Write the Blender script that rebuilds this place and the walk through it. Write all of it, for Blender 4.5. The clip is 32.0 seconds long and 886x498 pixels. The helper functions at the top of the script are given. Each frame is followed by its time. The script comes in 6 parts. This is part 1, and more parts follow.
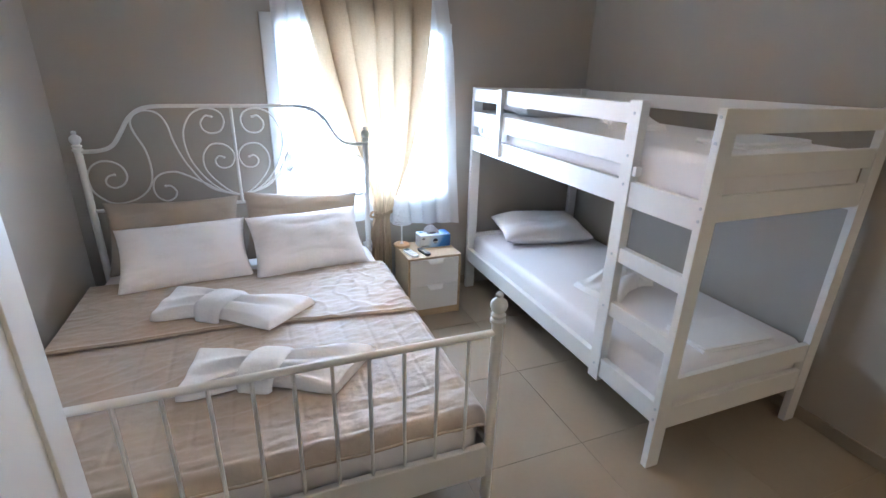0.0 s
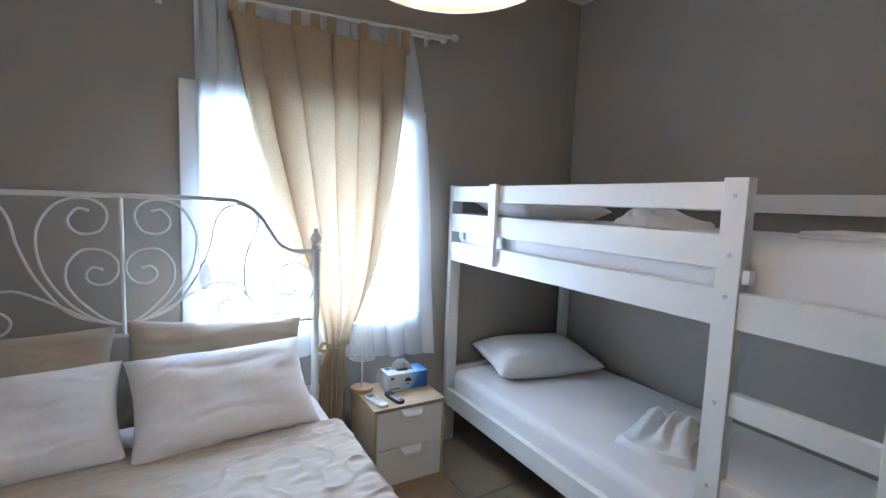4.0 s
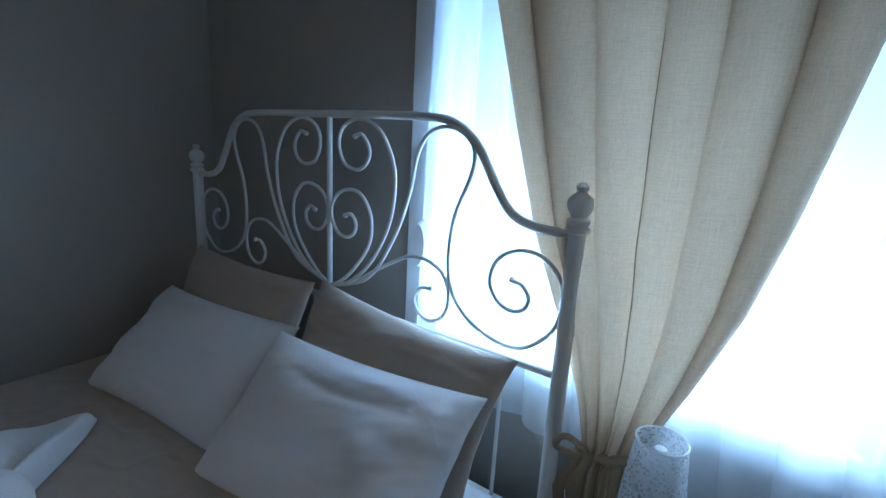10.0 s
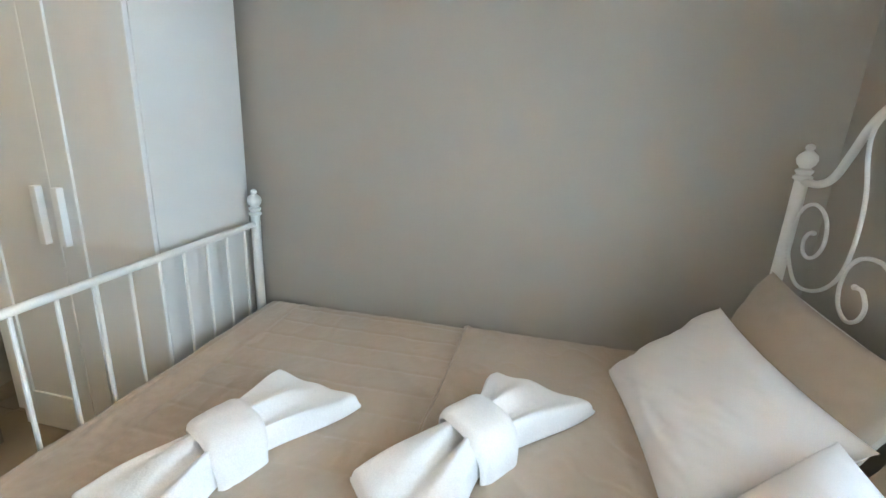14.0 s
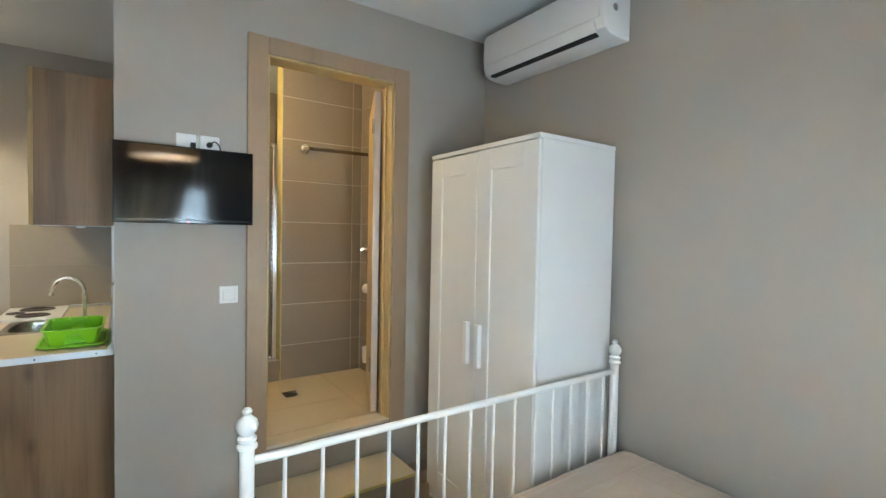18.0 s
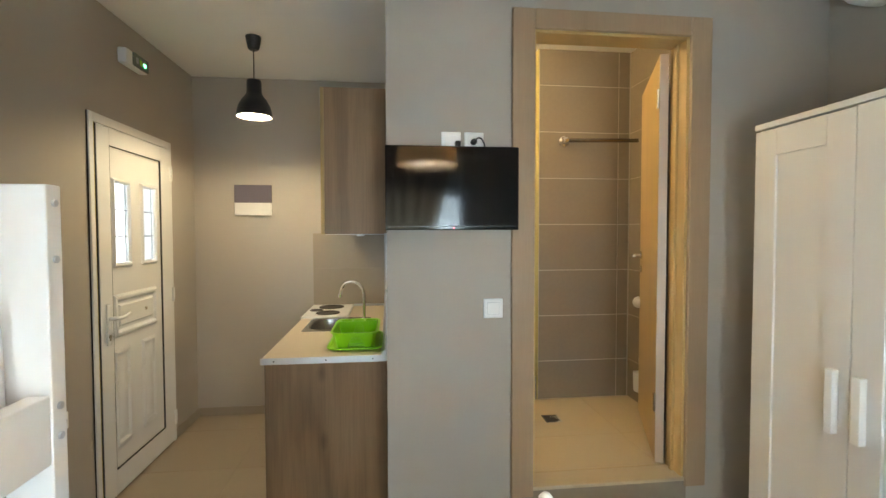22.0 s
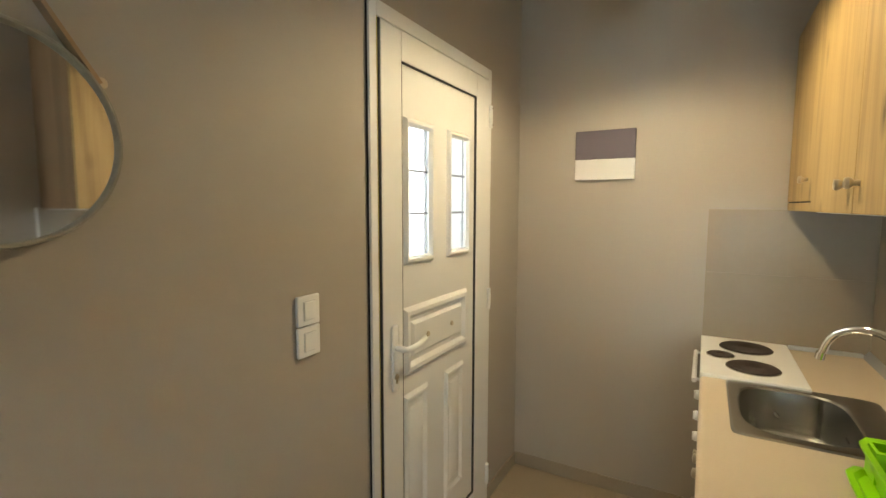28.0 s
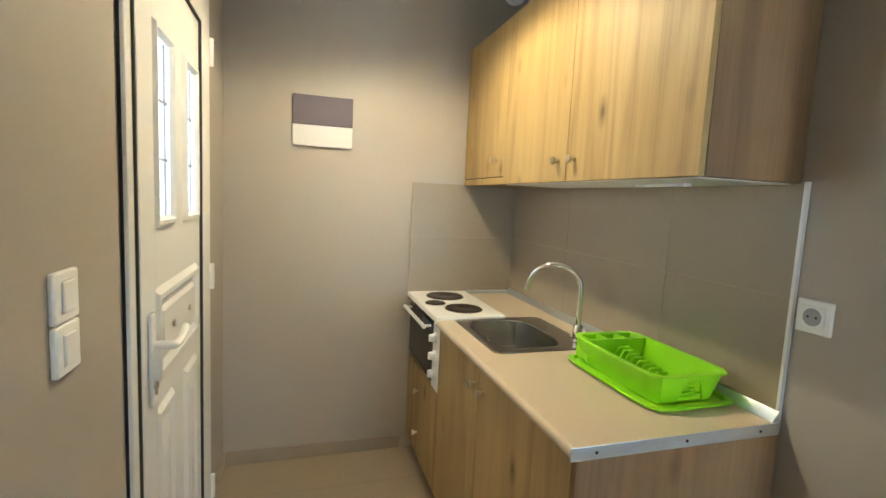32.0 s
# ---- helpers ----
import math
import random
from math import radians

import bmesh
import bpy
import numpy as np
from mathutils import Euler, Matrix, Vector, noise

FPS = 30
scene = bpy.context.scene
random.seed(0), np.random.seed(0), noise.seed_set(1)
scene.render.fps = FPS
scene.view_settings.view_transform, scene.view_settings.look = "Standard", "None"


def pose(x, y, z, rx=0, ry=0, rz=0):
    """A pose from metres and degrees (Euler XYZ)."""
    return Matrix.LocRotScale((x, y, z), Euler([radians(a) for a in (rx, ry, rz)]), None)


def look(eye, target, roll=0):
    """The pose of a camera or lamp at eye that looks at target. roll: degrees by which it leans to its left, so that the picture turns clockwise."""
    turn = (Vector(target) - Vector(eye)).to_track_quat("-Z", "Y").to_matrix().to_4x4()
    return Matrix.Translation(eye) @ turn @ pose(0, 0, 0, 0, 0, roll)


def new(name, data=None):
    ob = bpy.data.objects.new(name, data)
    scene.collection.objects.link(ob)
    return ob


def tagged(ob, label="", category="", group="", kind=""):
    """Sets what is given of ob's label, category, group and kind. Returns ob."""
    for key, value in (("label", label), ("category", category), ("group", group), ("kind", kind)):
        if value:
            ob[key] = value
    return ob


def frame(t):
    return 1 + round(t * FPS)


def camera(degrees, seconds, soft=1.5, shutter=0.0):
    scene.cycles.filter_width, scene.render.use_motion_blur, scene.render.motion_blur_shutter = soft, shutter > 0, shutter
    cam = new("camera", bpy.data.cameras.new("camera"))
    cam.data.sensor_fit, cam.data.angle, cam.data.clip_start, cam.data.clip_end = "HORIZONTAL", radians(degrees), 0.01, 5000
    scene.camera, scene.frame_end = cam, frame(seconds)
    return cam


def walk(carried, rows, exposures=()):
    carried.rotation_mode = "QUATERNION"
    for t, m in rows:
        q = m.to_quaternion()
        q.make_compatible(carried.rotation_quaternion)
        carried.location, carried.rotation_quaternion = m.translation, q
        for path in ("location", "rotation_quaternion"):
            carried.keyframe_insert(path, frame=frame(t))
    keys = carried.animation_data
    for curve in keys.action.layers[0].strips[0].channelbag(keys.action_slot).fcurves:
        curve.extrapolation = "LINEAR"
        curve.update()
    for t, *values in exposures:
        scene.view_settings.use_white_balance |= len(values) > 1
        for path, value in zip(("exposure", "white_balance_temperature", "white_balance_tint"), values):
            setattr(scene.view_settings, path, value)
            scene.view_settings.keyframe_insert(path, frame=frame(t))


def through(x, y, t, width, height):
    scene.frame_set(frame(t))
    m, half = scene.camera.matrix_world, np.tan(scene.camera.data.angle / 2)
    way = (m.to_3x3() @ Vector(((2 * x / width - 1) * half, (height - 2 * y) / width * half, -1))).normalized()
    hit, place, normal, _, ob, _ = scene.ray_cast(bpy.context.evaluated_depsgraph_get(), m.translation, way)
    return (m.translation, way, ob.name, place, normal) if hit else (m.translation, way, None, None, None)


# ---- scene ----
cam = camera(87.0, 32.0, soft=1.5)
PATH = [
    (0, (0.194, 0.167, 1.671), (0.885, 1.906, 0.966), 1.5),
    (0.5, (0.191, 0.158, 1.731), (0.881, 1.943, 1.152), 1.1),
    (1, (0.164, 0.235, 1.762), (0.861, 2.05, 1.292), 0.7),
    (1.5, (0.131, 0.333, 1.775), (0.872, 2.148, 1.378), 1.2),
    (2, (0.153, 0.407, 1.747), (0.971, 2.192, 1.366), 2.0),
    (2.5, (0.19, 0.557, 1.66), (1.05, 2.326, 1.301), 2.2),
    (3, (0.23, 0.706, 1.617), (1.114, 2.472, 1.302), 2.3),
    (3.5, (0.187, 0.918, 1.534), (1.128, 2.664, 1.28), 3.1),
    (4, (0.252, 1.004, 1.48), (1.249, 2.726, 1.281), 2.2),
    (4.5, (0.37, 1.074, 1.5), (1.427, 2.757, 1.273), 2.3),
    (5.5, (0.80, 1.17, 1.50), (1.63, 2.965, 1.22), 2.4),
    (6.5, (1.067, 1.45, 1.469), (1.65, 3.341, 1.183), 1.8),
    (7, (1.214, 1.572, 1.457), (1.511, 3.528, 1.17), 2.1),
    (7.5, (1.286, 1.728, 1.437), (1.267, 3.701, 1.109), 1.9),
    (8, (1.286, 1.918, 1.442), (1.058, 3.874, 1.097), 1.8),
    (8.5, (1.273, 2.023, 1.434), (0.836, 3.941, 1.073), 1.7),
    (9, (1.261, 2.152, 1.434), (0.578, 3.997, 1.075), 1.8),
    (9.5, (1.245, 2.264, 1.42), (0.302, 3.983, 1.023), 1.7),
    (10, (1.207, 2.34, 1.401), (0.091, 3.935, 0.943), 3.2),
    (10.5, (1.13, 2.445, 1.391), (-0.142, 3.903, 0.884), 4.6),
    (11, (1.067, 2.502, 1.383), (-0.337, 3.813, 0.826), 5.0),
    (11.5, (1.014, 2.562, 1.373), (-0.574, 3.628, 0.789), 3.9),
    (12, (0.976, 2.639, 1.371), (-0.801, 3.314, 0.748), 2.6),
    (12.5, (0.98, 2.676, 1.363), (-0.904, 2.955, 0.755), 2.1),
    (13, (0.973, 2.649, 1.377), (-0.934, 2.675, 0.774), 2.3),
    (13.5, (0.968, 2.584, 1.379), (-0.933, 2.368, 0.795), 2.8),
    (14, (0.964, 2.564, 1.377), (-0.906, 2.144, 0.803), 2.8),
    (14.5, (0.969, 2.59, 1.389), (-0.851, 1.95, 0.862), 2.4),
    (15, (0.997, 2.623, 1.413), (-0.726, 1.723, 0.944), 1.8),
    (15.5, (1.032, 2.648, 1.47), (-0.577, 1.547, 1.022), 1.5),
    (17.5, (1.126, 2.666, 1.478), (-0.094, 1.088, 1.332), 0.4),
    (18, (1.149, 2.663, 1.492), (0.008, 1.022, 1.429), 1.1),
    (18.5, (1.17, 2.666, 1.503), (0.098, 0.977, 1.481), 2.0),
    (19, (1.184, 2.66, 1.502), (0.188, 0.925, 1.504), 2.6),
    (19.5, (1.184, 2.627, 1.508), (0.272, 0.847, 1.509), 3.0),
    (20, (1.169, 2.551, 1.51), (0.359, 0.723, 1.495), 3.3),
    (20.5, (1.163, 2.453, 1.511), (0.458, 0.581, 1.506), 3.5),
    (21, (1.177, 2.362, 1.507), (0.635, 0.436, 1.501), 3.2),
    (21.5, (1.171, 2.283, 1.506), (0.803, 0.317, 1.477), 1.7),
    (22, (1.156, 2.184, 1.504), (0.926, 0.198, 1.436), -0.1),
    (22.5, (1.112, 2.048, 1.505), (0.984, 0.054, 1.414), -0.4),
    (23, (1.095, 1.929, 1.504), (1.094, -0.068, 1.393), -0.0),
    (23.5, (1.141, 1.809, 1.502), (1.256, -0.183, 1.371), 0.1),
    (24, (1.237, 1.655, 1.517), (1.455, -0.329, 1.387), -0.2),
    (24.5, (1.308, 1.532, 1.51), (1.624, -0.439, 1.384), -0.5),
    (25, (1.342, 1.39, 1.509), (1.812, -0.549, 1.379), -0.8),
    (25.5, (1.351, 1.227, 1.506), (2.007, -0.658, 1.386), -0.7),
    (26, (1.423, 1.104, 1.502), (2.25, -0.711, 1.359), -0.5),
    (26.5, (1.536, 0.966, 1.507), (2.48, -0.791, 1.358), -0.9),
    (28.5, (1.919, 0.643, 1.522), (2.888, -1.096, 1.328), 0.3),
    (29, (2.065, 0.605, 1.535), (2.825, -1.236, 1.348), 1.5),
    (29.5, (2.123, 0.628, 1.557), (2.646, -1.296, 1.395), 2.0),
    (30, (2.182, 0.675, 1.545), (2.42, -1.307, 1.435), 2.4),
    (30.5, (2.244, 0.738, 1.535), (2.226, -1.261, 1.453), 2.7),
    (31, (2.281, 0.731, 1.508), (2.035, -1.252, 1.412), 3.0),
    (31.5, (2.319, 0.704, 1.462), (1.89, -1.245, 1.331), 2.2),
    (32, (2.356, 0.673, 1.418), (1.772, -1.229, 1.207), 2.8),
]
EXPOSURES = [(0.0, 1.25, 5800, 22), (2.0, 1.05, 5700, 22), (4.0, 0.7, 5700, 19), (7.0, 0.15, 5150, 13), (9.0, -0.85, 4500, 10), (11.0, -1.0, 5250, 12), (12.0, -0.5, 5700, 12), (12.5, 1.3, 6200, 12), (15.0, 1.4, 6250, 12), (18.0, 1.5, 6250, 12), (20.0, 1.5, 6550, 13), (22.3, 1.45, 7000, 13), (23.0, 1.55, 7050, 13), (24.5, 1.5, 7200, 13), (26.0, 1.45, 7250, 12), (30.0, 1.38, 7000, 13), (31.0, 1.5, 6750, 12), (32.0, 1.8, 6500, 11)]
WINDOW_W, BULB_W, PENDANT_W, BATH_W, DOOR_W = 120.0, 17.0, 16.0, 10.0, 2.5

walk(cam, [(t, look(eye, target, roll)) for t, eye, target, roll in PATH], EXPOSURES)

# ---------------------------------------------------------------- world, sun, lamps
world = bpy.data.worlds.new("sky")
scene.world = world
world.use_nodes = True
wn = world.node_tree
sky = wn.nodes.new("ShaderNodeTexSky")
sky.sky_type, sky.sun_disc = "NISHITA", False
sky.sun_elevation, sky.sun_rotation = radians(48), radians(215)
wn.links.new(sky.outputs["Color"], wn.nodes["Background"].inputs["Color"])
wn.nodes["Background"].inputs["Strength"].default_value = 0.15

sun_data = bpy.data.lights.new("sun", "SUN")
sun_data.energy, sun_data.angle, sun_data.color = 3.0, radians(0.5), (1.0, 0.95, 0.87)
sun = new("sun", sun_data)
sun.matrix_basis = look((-8, -11, 14), (0, 0, 0))


def lamp(name, kind, at, energy, color, size=0.05, target=None, size_y=None):
    data = bpy.data.lights.new(name, kind)
    data.energy, data.color = energy, color
    if kind == "AREA":
        data.spread = radians(150)
        data.shape, data.size, data.size_y = "RECTANGLE", size, size_y or size
    else:
        data.shadow_soft_size = size
    ob = new(name, data)
    ob.matrix_basis = look(at, target) if target else Matrix.Translation(at)
    return ob


# daylight in the window's opening: brightest low down, where the sunlit ground outside shows, fading to blue sky
for z0, z1, share in ((0.84, 1.15, 1.0), (1.15, 1.40, 0.80), (1.40, 1.63, 0.48), (1.63, 1.90, 0.26)):
    zm = (z0 + z1) / 2
    lamp("window_daylight", "AREA", (0.91, 3.505, zm), WINDOW_W * share * (z1 - z0), (0.63, 0.85, 1.0), 1.06, (0.91, 2.0, zm), z1 - z0)
lamp("bedroom_bulb", "POINT", (0.855, 2.045, 2.20), BULB_W, (1.0, 0.90, 0.77), 0.04)
lamp("kitchen_bulb", "POINT", (2.012, -0.972, 2.296), PENDANT_W, (1.0, 0.855, 0.55), 0.028)
lamp("door_daylight", "AREA", (2.98, -0.90, 1.565), DOOR_W, (0.80, 0.92, 1.0), 0.60, (2.0, -0.90, 1.565), 0.60)
lamp("bathroom_bulb", "POINT", (0.80, -0.40, 2.56), BATH_W, (1.0, 0.77, 0.40), 0.06)

# ---------------------------------------------------------------- materials
def nodes_of(name):
    m = bpy.data.materials.new(name)
    m.use_nodes = True
    t = m.node_tree
    return m, t, t.nodes["Principled BSDF"]


def coords(t, scale=(1, 1, 1)):
    c = t.nodes.new("ShaderNodeTexCoord")
    mp = t.nodes.new("ShaderNodeMapping")
    mp.inputs["Scale"].default_value = scale
    t.links.new(c.outputs["Object"], mp.inputs["Vector"])
    return mp.outputs["Vector"]


def noise_tex(t, vec, scale, detail=4, rough=0.55, distortion=0.0):
    n = t.nodes.new("ShaderNodeTexNoise")
    n.inputs["Scale"].default_value, n.inputs["Detail"].default_value = scale, detail
    n.inputs["Roughness"].default_value, n.inputs["Distortion"].default_value = rough, distortion
    t.links.new(vec, n.inputs["Vector"])
    return n.outputs["Fac"]


def ramp(t, fac, stops):
    r = t.nodes.new("ShaderNodeValToRGB")
    while len(r.color_ramp.elements) < len(stops):
        r.color_ramp.elements.new(0.5)
    for e, (p, c) in zip(r.color_ramp.elements, stops):
        e.position, e.color = p, (*c, 1)
    t.links.new(fac, r.inputs["Fac"])
    return r.outputs["Color"]


def mixed(t, a, b, fac, kind="MIX"):
    m = t.nodes.new("ShaderNodeMix")
    m.data_type, m.blend_type = "RGBA", kind
    for value, i in ((fac, 0), (a, 6), (b, 7)):
        if hasattr(value, "is_linked"):
            t.links.new(value, m.inputs[i])
        elif i == 0:
            m.inputs[i].default_value = value
        else:
            m.inputs[i].default_value = (*value, 1)
    return m.outputs[2]


def bump(t, bsdf, height, strength, distance=0.002):
    b = t.nodes.new("ShaderNodeBump")
    b.inputs["Strength"].default_value, b.inputs["Distance"].default_value = strength, distance
    t.links.new(height, b.inputs["Height"])
    t.links.new(b.outputs["Normal"], bsdf.inputs["Normal"])


def shade(c, k):
    return tuple(min(1.0, v * k) for v in c)


def surface(name, color, rough=0.5, metal=0.0, large=1.6, fine=60, vary=0.06, relief=0.15, depth=0.001, each=0.0, coat=0.0, gloss_vary=0.08):
    """A painted, plastic, stone or metal surface: tone varies at two scales, fine relief, uneven gloss."""
    m, t, b = nodes_of(name)
    v = coords(t)
    big, small = noise_tex(t, v, large, 5), noise_tex(t, v, fine, 3)
    c = ramp(t, big, [(0.3, shade(color, 1 - vary)), (0.7, shade(color, 1 + vary))])
    c = mixed(t, c, ramp(t, small, [(0.3, shade(color, 1 - vary)), (0.7, shade(color, 1 + vary))]), 0.35)
    if each:
        info = t.nodes.new("ShaderNodeObjectInfo")
        c = mixed(t, c, ramp(t, info.outputs["Random"], [(0, (1 - each,) * 3), (1, (1, 1, 1))]), 1.0, "MULTIPLY")
    t.links.new(c, b.inputs["Base Color"])
    r = t.nodes.new("ShaderNodeMapRange")
    r.inputs["To Min"].default_value, r.inputs["To Max"].default_value = max(0.02, rough - gloss_vary), min(1, rough + gloss_vary)
    t.links.new(big, r.inputs["Value"])
    t.links.new(r.outputs["Result"], b.inputs["Roughness"])
    b.inputs["Metallic"].default_value = metal
    b.inputs["Coat Weight"].default_value = coat
    if relief:
        bump(t, b, small, relief, depth)
    return m


def timber(name, light, mid, dark, along="z", rough=0.45, scale=1.0, knots=0.5, each=0.0, figure=0.5, rings=16.0):
    """Wood along one axis: flame figure from the contour lines of a stretched noise, streaks, pores and a few knots."""
    m, t, b = nodes_of(name)

    def grain(across, length):
        return coords(t, tuple(scale * (length if a == along else across) for a in "xyz"))

    def maths(kind, a, k, c=0.0):
        n = t.nodes.new("ShaderNodeMath")
        n.operation = kind
        t.links.new(a, n.inputs[0])
        n.inputs[1].default_value = k
        n.inputs[2].default_value = c
        return n.outputs[0]
    broad = noise_tex(t, grain(5.0, 0.55), 1.0, 2, 0.4, 0.5)
    lines = maths("MULTIPLY_ADD", maths("SINE", maths("MULTIPLY", broad, rings * 2 * math.pi), 0), 0.5, 0.5)
    tone = noise_tex(t, grain(3.2, 0.35), 1.0, 3, 0.5, 0.3)
    streak = noise_tex(t, grain(42.0, 0.9), 1.0, 5, 0.62, 0.4)
    pores = noise_tex(t, grain(190.0, 6.0), 1.0, 2, 0.6)
    c = ramp(t, tone, [(0.30, shade(mid, 0.8)), (0.42, mid), (0.55, light), (0.70, shade(light, 1.12))])
    c = mixed(t, c, ramp(t, lines, [(0.0, dark), (0.30, mid), (0.75, light)]), figure * 0.55)
    c = mixed(t, c, ramp(t, streak, [(0.34, dark), (0.48, mid), (0.62, light)]), 0.18)
    c = mixed(t, c, ramp(t, pores, [(0.35, shade(dark, 0.7)), (0.55, light)]), 0.13)
    if knots:
        cell = t.nodes.new("ShaderNodeTexVoronoi")
        cell.inputs["Scale"].default_value = 1.0
        t.links.new(grain(9.0, 4.2), cell.inputs["Vector"])
        pick = t.nodes.new("ShaderNodeSeparateColor")
        t.links.new(cell.outputs["Color"], pick.inputs["Color"])
        spot = ramp(t, cell.outputs["Distance"], [(0.03, (knots * 1.4,) * 3), (0.08, (knots * 0.8,) * 3), (0.20, (0, 0, 0))])
        few = ramp(t, pick.outputs["Red"], [(0.62, (0, 0, 0)), (0.66, (1, 1, 1))])
        c = mixed(t, c, shade(dark, 0.42), mixed(t, (0, 0, 0), spot, few))
    if each:
        info = t.nodes.new("ShaderNodeObjectInfo")
        c = mixed(t, c, ramp(t, info.outputs["Random"], [(0, (1 - each,) * 3), (1, (1, 1, 1))]), 1.0, "MULTIPLY")
    t.links.new(c, b.inputs["Base Color"])
    b.inputs["Roughness"].default_value = rough
    bump(t, b, pores, 0.08, 0.0004)
    return m


def cloth(name, color, weave=900, vary=0.05, rough=0.85, sheen=0.25, through=0.0, clear=0.0, wrinkle=0.0, wrinkle_scale=22, pierced=0.0, slub=0.0, pile=0.0015, crease=0.0):
    """Woven cloth. through: share of light scattered through it; clear: open share of a net."""
    m, t, b = nodes_of(name)
    v = coords(t)
    big, small = noise_tex(t, v, 3.0, 4), noise_tex(t, v, weave, 2)
    c = ramp(t, big, [(0.3, shade(color, 1 - vary)), (0.7, shade(color, 1 + vary))])
    c = mixed(t, c, ramp(t, small, [(0.35, shade(color, 0.86)), (0.65, shade(color, 1.08))]), 0.4)
    for stretch in ((420, 420, 16), (26, 26, 420)) if slub else ():
        c = mixed(t, c, ramp(t, noise_tex(t, coords(t, stretch), 1.0, 2, 0.6), [(0.32, (1 - slub,) * 3), (0.62, (1, 1, 1))]), 1.0, "MULTIPLY")
    t.links.new(c, b.inputs["Base Color"])
    b.inputs["Roughness"].default_value = rough
    b.inputs["Sheen Weight"].default_value = sheen
    h = small
    if wrinkle:
        folds = noise_tex(t, v, wrinkle_scale, 3, 0.5, 0.6)
        add = t.nodes.new("ShaderNodeMath")
        add.operation = "MULTIPLY_ADD"
        t.links.new(folds, add.inputs[0])
        add.inputs[1].default_value = wrinkle
        t.links.new(small, add.inputs[2])
        h = add.outputs[0]
        line = ramp(t, noise_tex(t, v, wrinkle_scale * 0.45, 1.5, 0.5, 0.9), [(0.455, (0, 0, 0)), (0.495, (1, 1, 1)), (0.56, (0, 0, 0))])
        add2 = t.nodes.new("ShaderNodeMath")
        add2.operation = "MULTIPLY_ADD"
        t.links.new(line, add2.inputs[0])
        add2.inputs[1].default_value = crease
        t.links.new(h, add2.inputs[2])
        h = add2.outputs[0]
    bump(t, b, h, 0.3, pile)
    out = t.nodes["Material Output"]
    last = b.outputs["BSDF"]
    if through:
        tr = t.nodes.new("ShaderNodeBsdfTranslucent")
        t.links.new(c, tr.inputs["Color"])
        mx = t.nodes.new("ShaderNodeMixShader")
        mx.inputs["Fac"].default_value = through
        t.links.new(last, mx.inputs[1])
        t.links.new(tr.outputs["BSDF"], mx.inputs[2])
        last = mx.outputs["Shader"]
    if clear:
        tp = t.nodes.new("ShaderNodeBsdfTransparent")
        mx = t.nodes.new("ShaderNodeMixShader")
        mx.inputs["Fac"].default_value = clear
        if pierced:
            cell = t.nodes.new("ShaderNodeTexVoronoi")
            cell.inputs["Scale"].default_value = pierced
            t.links.new(v, cell.inputs["Vector"])
            t.links.new(ramp(t, cell.outputs["Distance"], [(0.32, (0.9,) * 3), (0.42, (0.04,) * 3)]), mx.inputs["Fac"])
        t.links.new(last, mx.inputs[1])
        t.links.new(tp.outputs["BSDF"], mx.inputs[2])
        last = mx.outputs["Shader"]
    t.links.new(last, out.inputs["Surface"])
    return m


def clear_glass(name, color=(1, 1, 1), rough=0.0):
    m, t, b = nodes_of(name)
    b.inputs["Base Color"].default_value = (*color, 1)
    b.inputs["Transmission Weight"].default_value = 1.0
    b.inputs["Roughness"].default_value = rough
    b.inputs["IOR"].default_value = 1.45
    return m


def glowing(name, color, strength):
    m, t, b = nodes_of(name)
    b.inputs["Base Color"].default_value = (*color, 1)
    b.inputs["Emission Color"].default_value = (*color, 1)
    b.inputs["Emission Strength"].default_value = strength
    return m


PAINT = surface("wall_paint", (0.405, 0.365, 0.318), 0.72, large=1.1, fine=220, vary=0.025, relief=0.25, depth=0.0006)
CEILING = surface("ceiling_paint", (0.80, 0.79, 0.77), 0.8, fine=200, vary=0.02, relief=0.15, depth=0.0005)
GROUT = surface("grout", (0.34, 0.29, 0.225), 0.9, fine=150, vary=0.08)
TILE = surface("floor_tile", (0.325, 0.262, 0.190), 0.32, large=2.2, fine=45, vary=0.05, relief=0.08, depth=0.0004, each=0.05)
SKIRT = surface("skirting_tile", (0.32, 0.27, 0.21), 0.35, large=2.5, fine=50, vary=0.05, relief=0.05)
BATH_TILE = surface("bathroom_tile", (0.255, 0.21, 0.16), 0.30, large=1.7, fine=38, vary=0.08, relief=0.1, depth=0.0005, each=0.06)
BATH_FLOOR = surface("bathroom_floor_tile", (0.50, 0.42, 0.29), 0.35, large=2.0, fine=50, vary=0.04, relief=0.08)
BATH_FLOOR_GROUT = surface("bathroom_floor_grout", (0.48, 0.40, 0.275), 0.9, fine=120, vary=0.06)
BATH_GROUT = surface("bathroom_grout", (0.50, 0.45, 0.38), 0.9, fine=120, vary=0.06)
SPLASH_GROUT = surface("splash_grout", (0.37, 0.32, 0.25), 0.8, fine=120, vary=0.05)
SPLASH = surface("splash_tile", (0.305, 0.255, 0.19), 0.38, large=1.3, fine=30, vary=0.05, relief=0.06, each=0.04)
ENAMEL = surface("white_enamel", (0.80, 0.79, 0.76), 0.32, large=4, fine=90, vary=0.02, relief=0.08, depth=0.0004)
WHITE_WOOD = surface("white_painted_wood", (0.84, 0.83, 0.81), 0.42, large=2.5, fine=40, vary=0.025, relief=0.12, depth=0.0005)
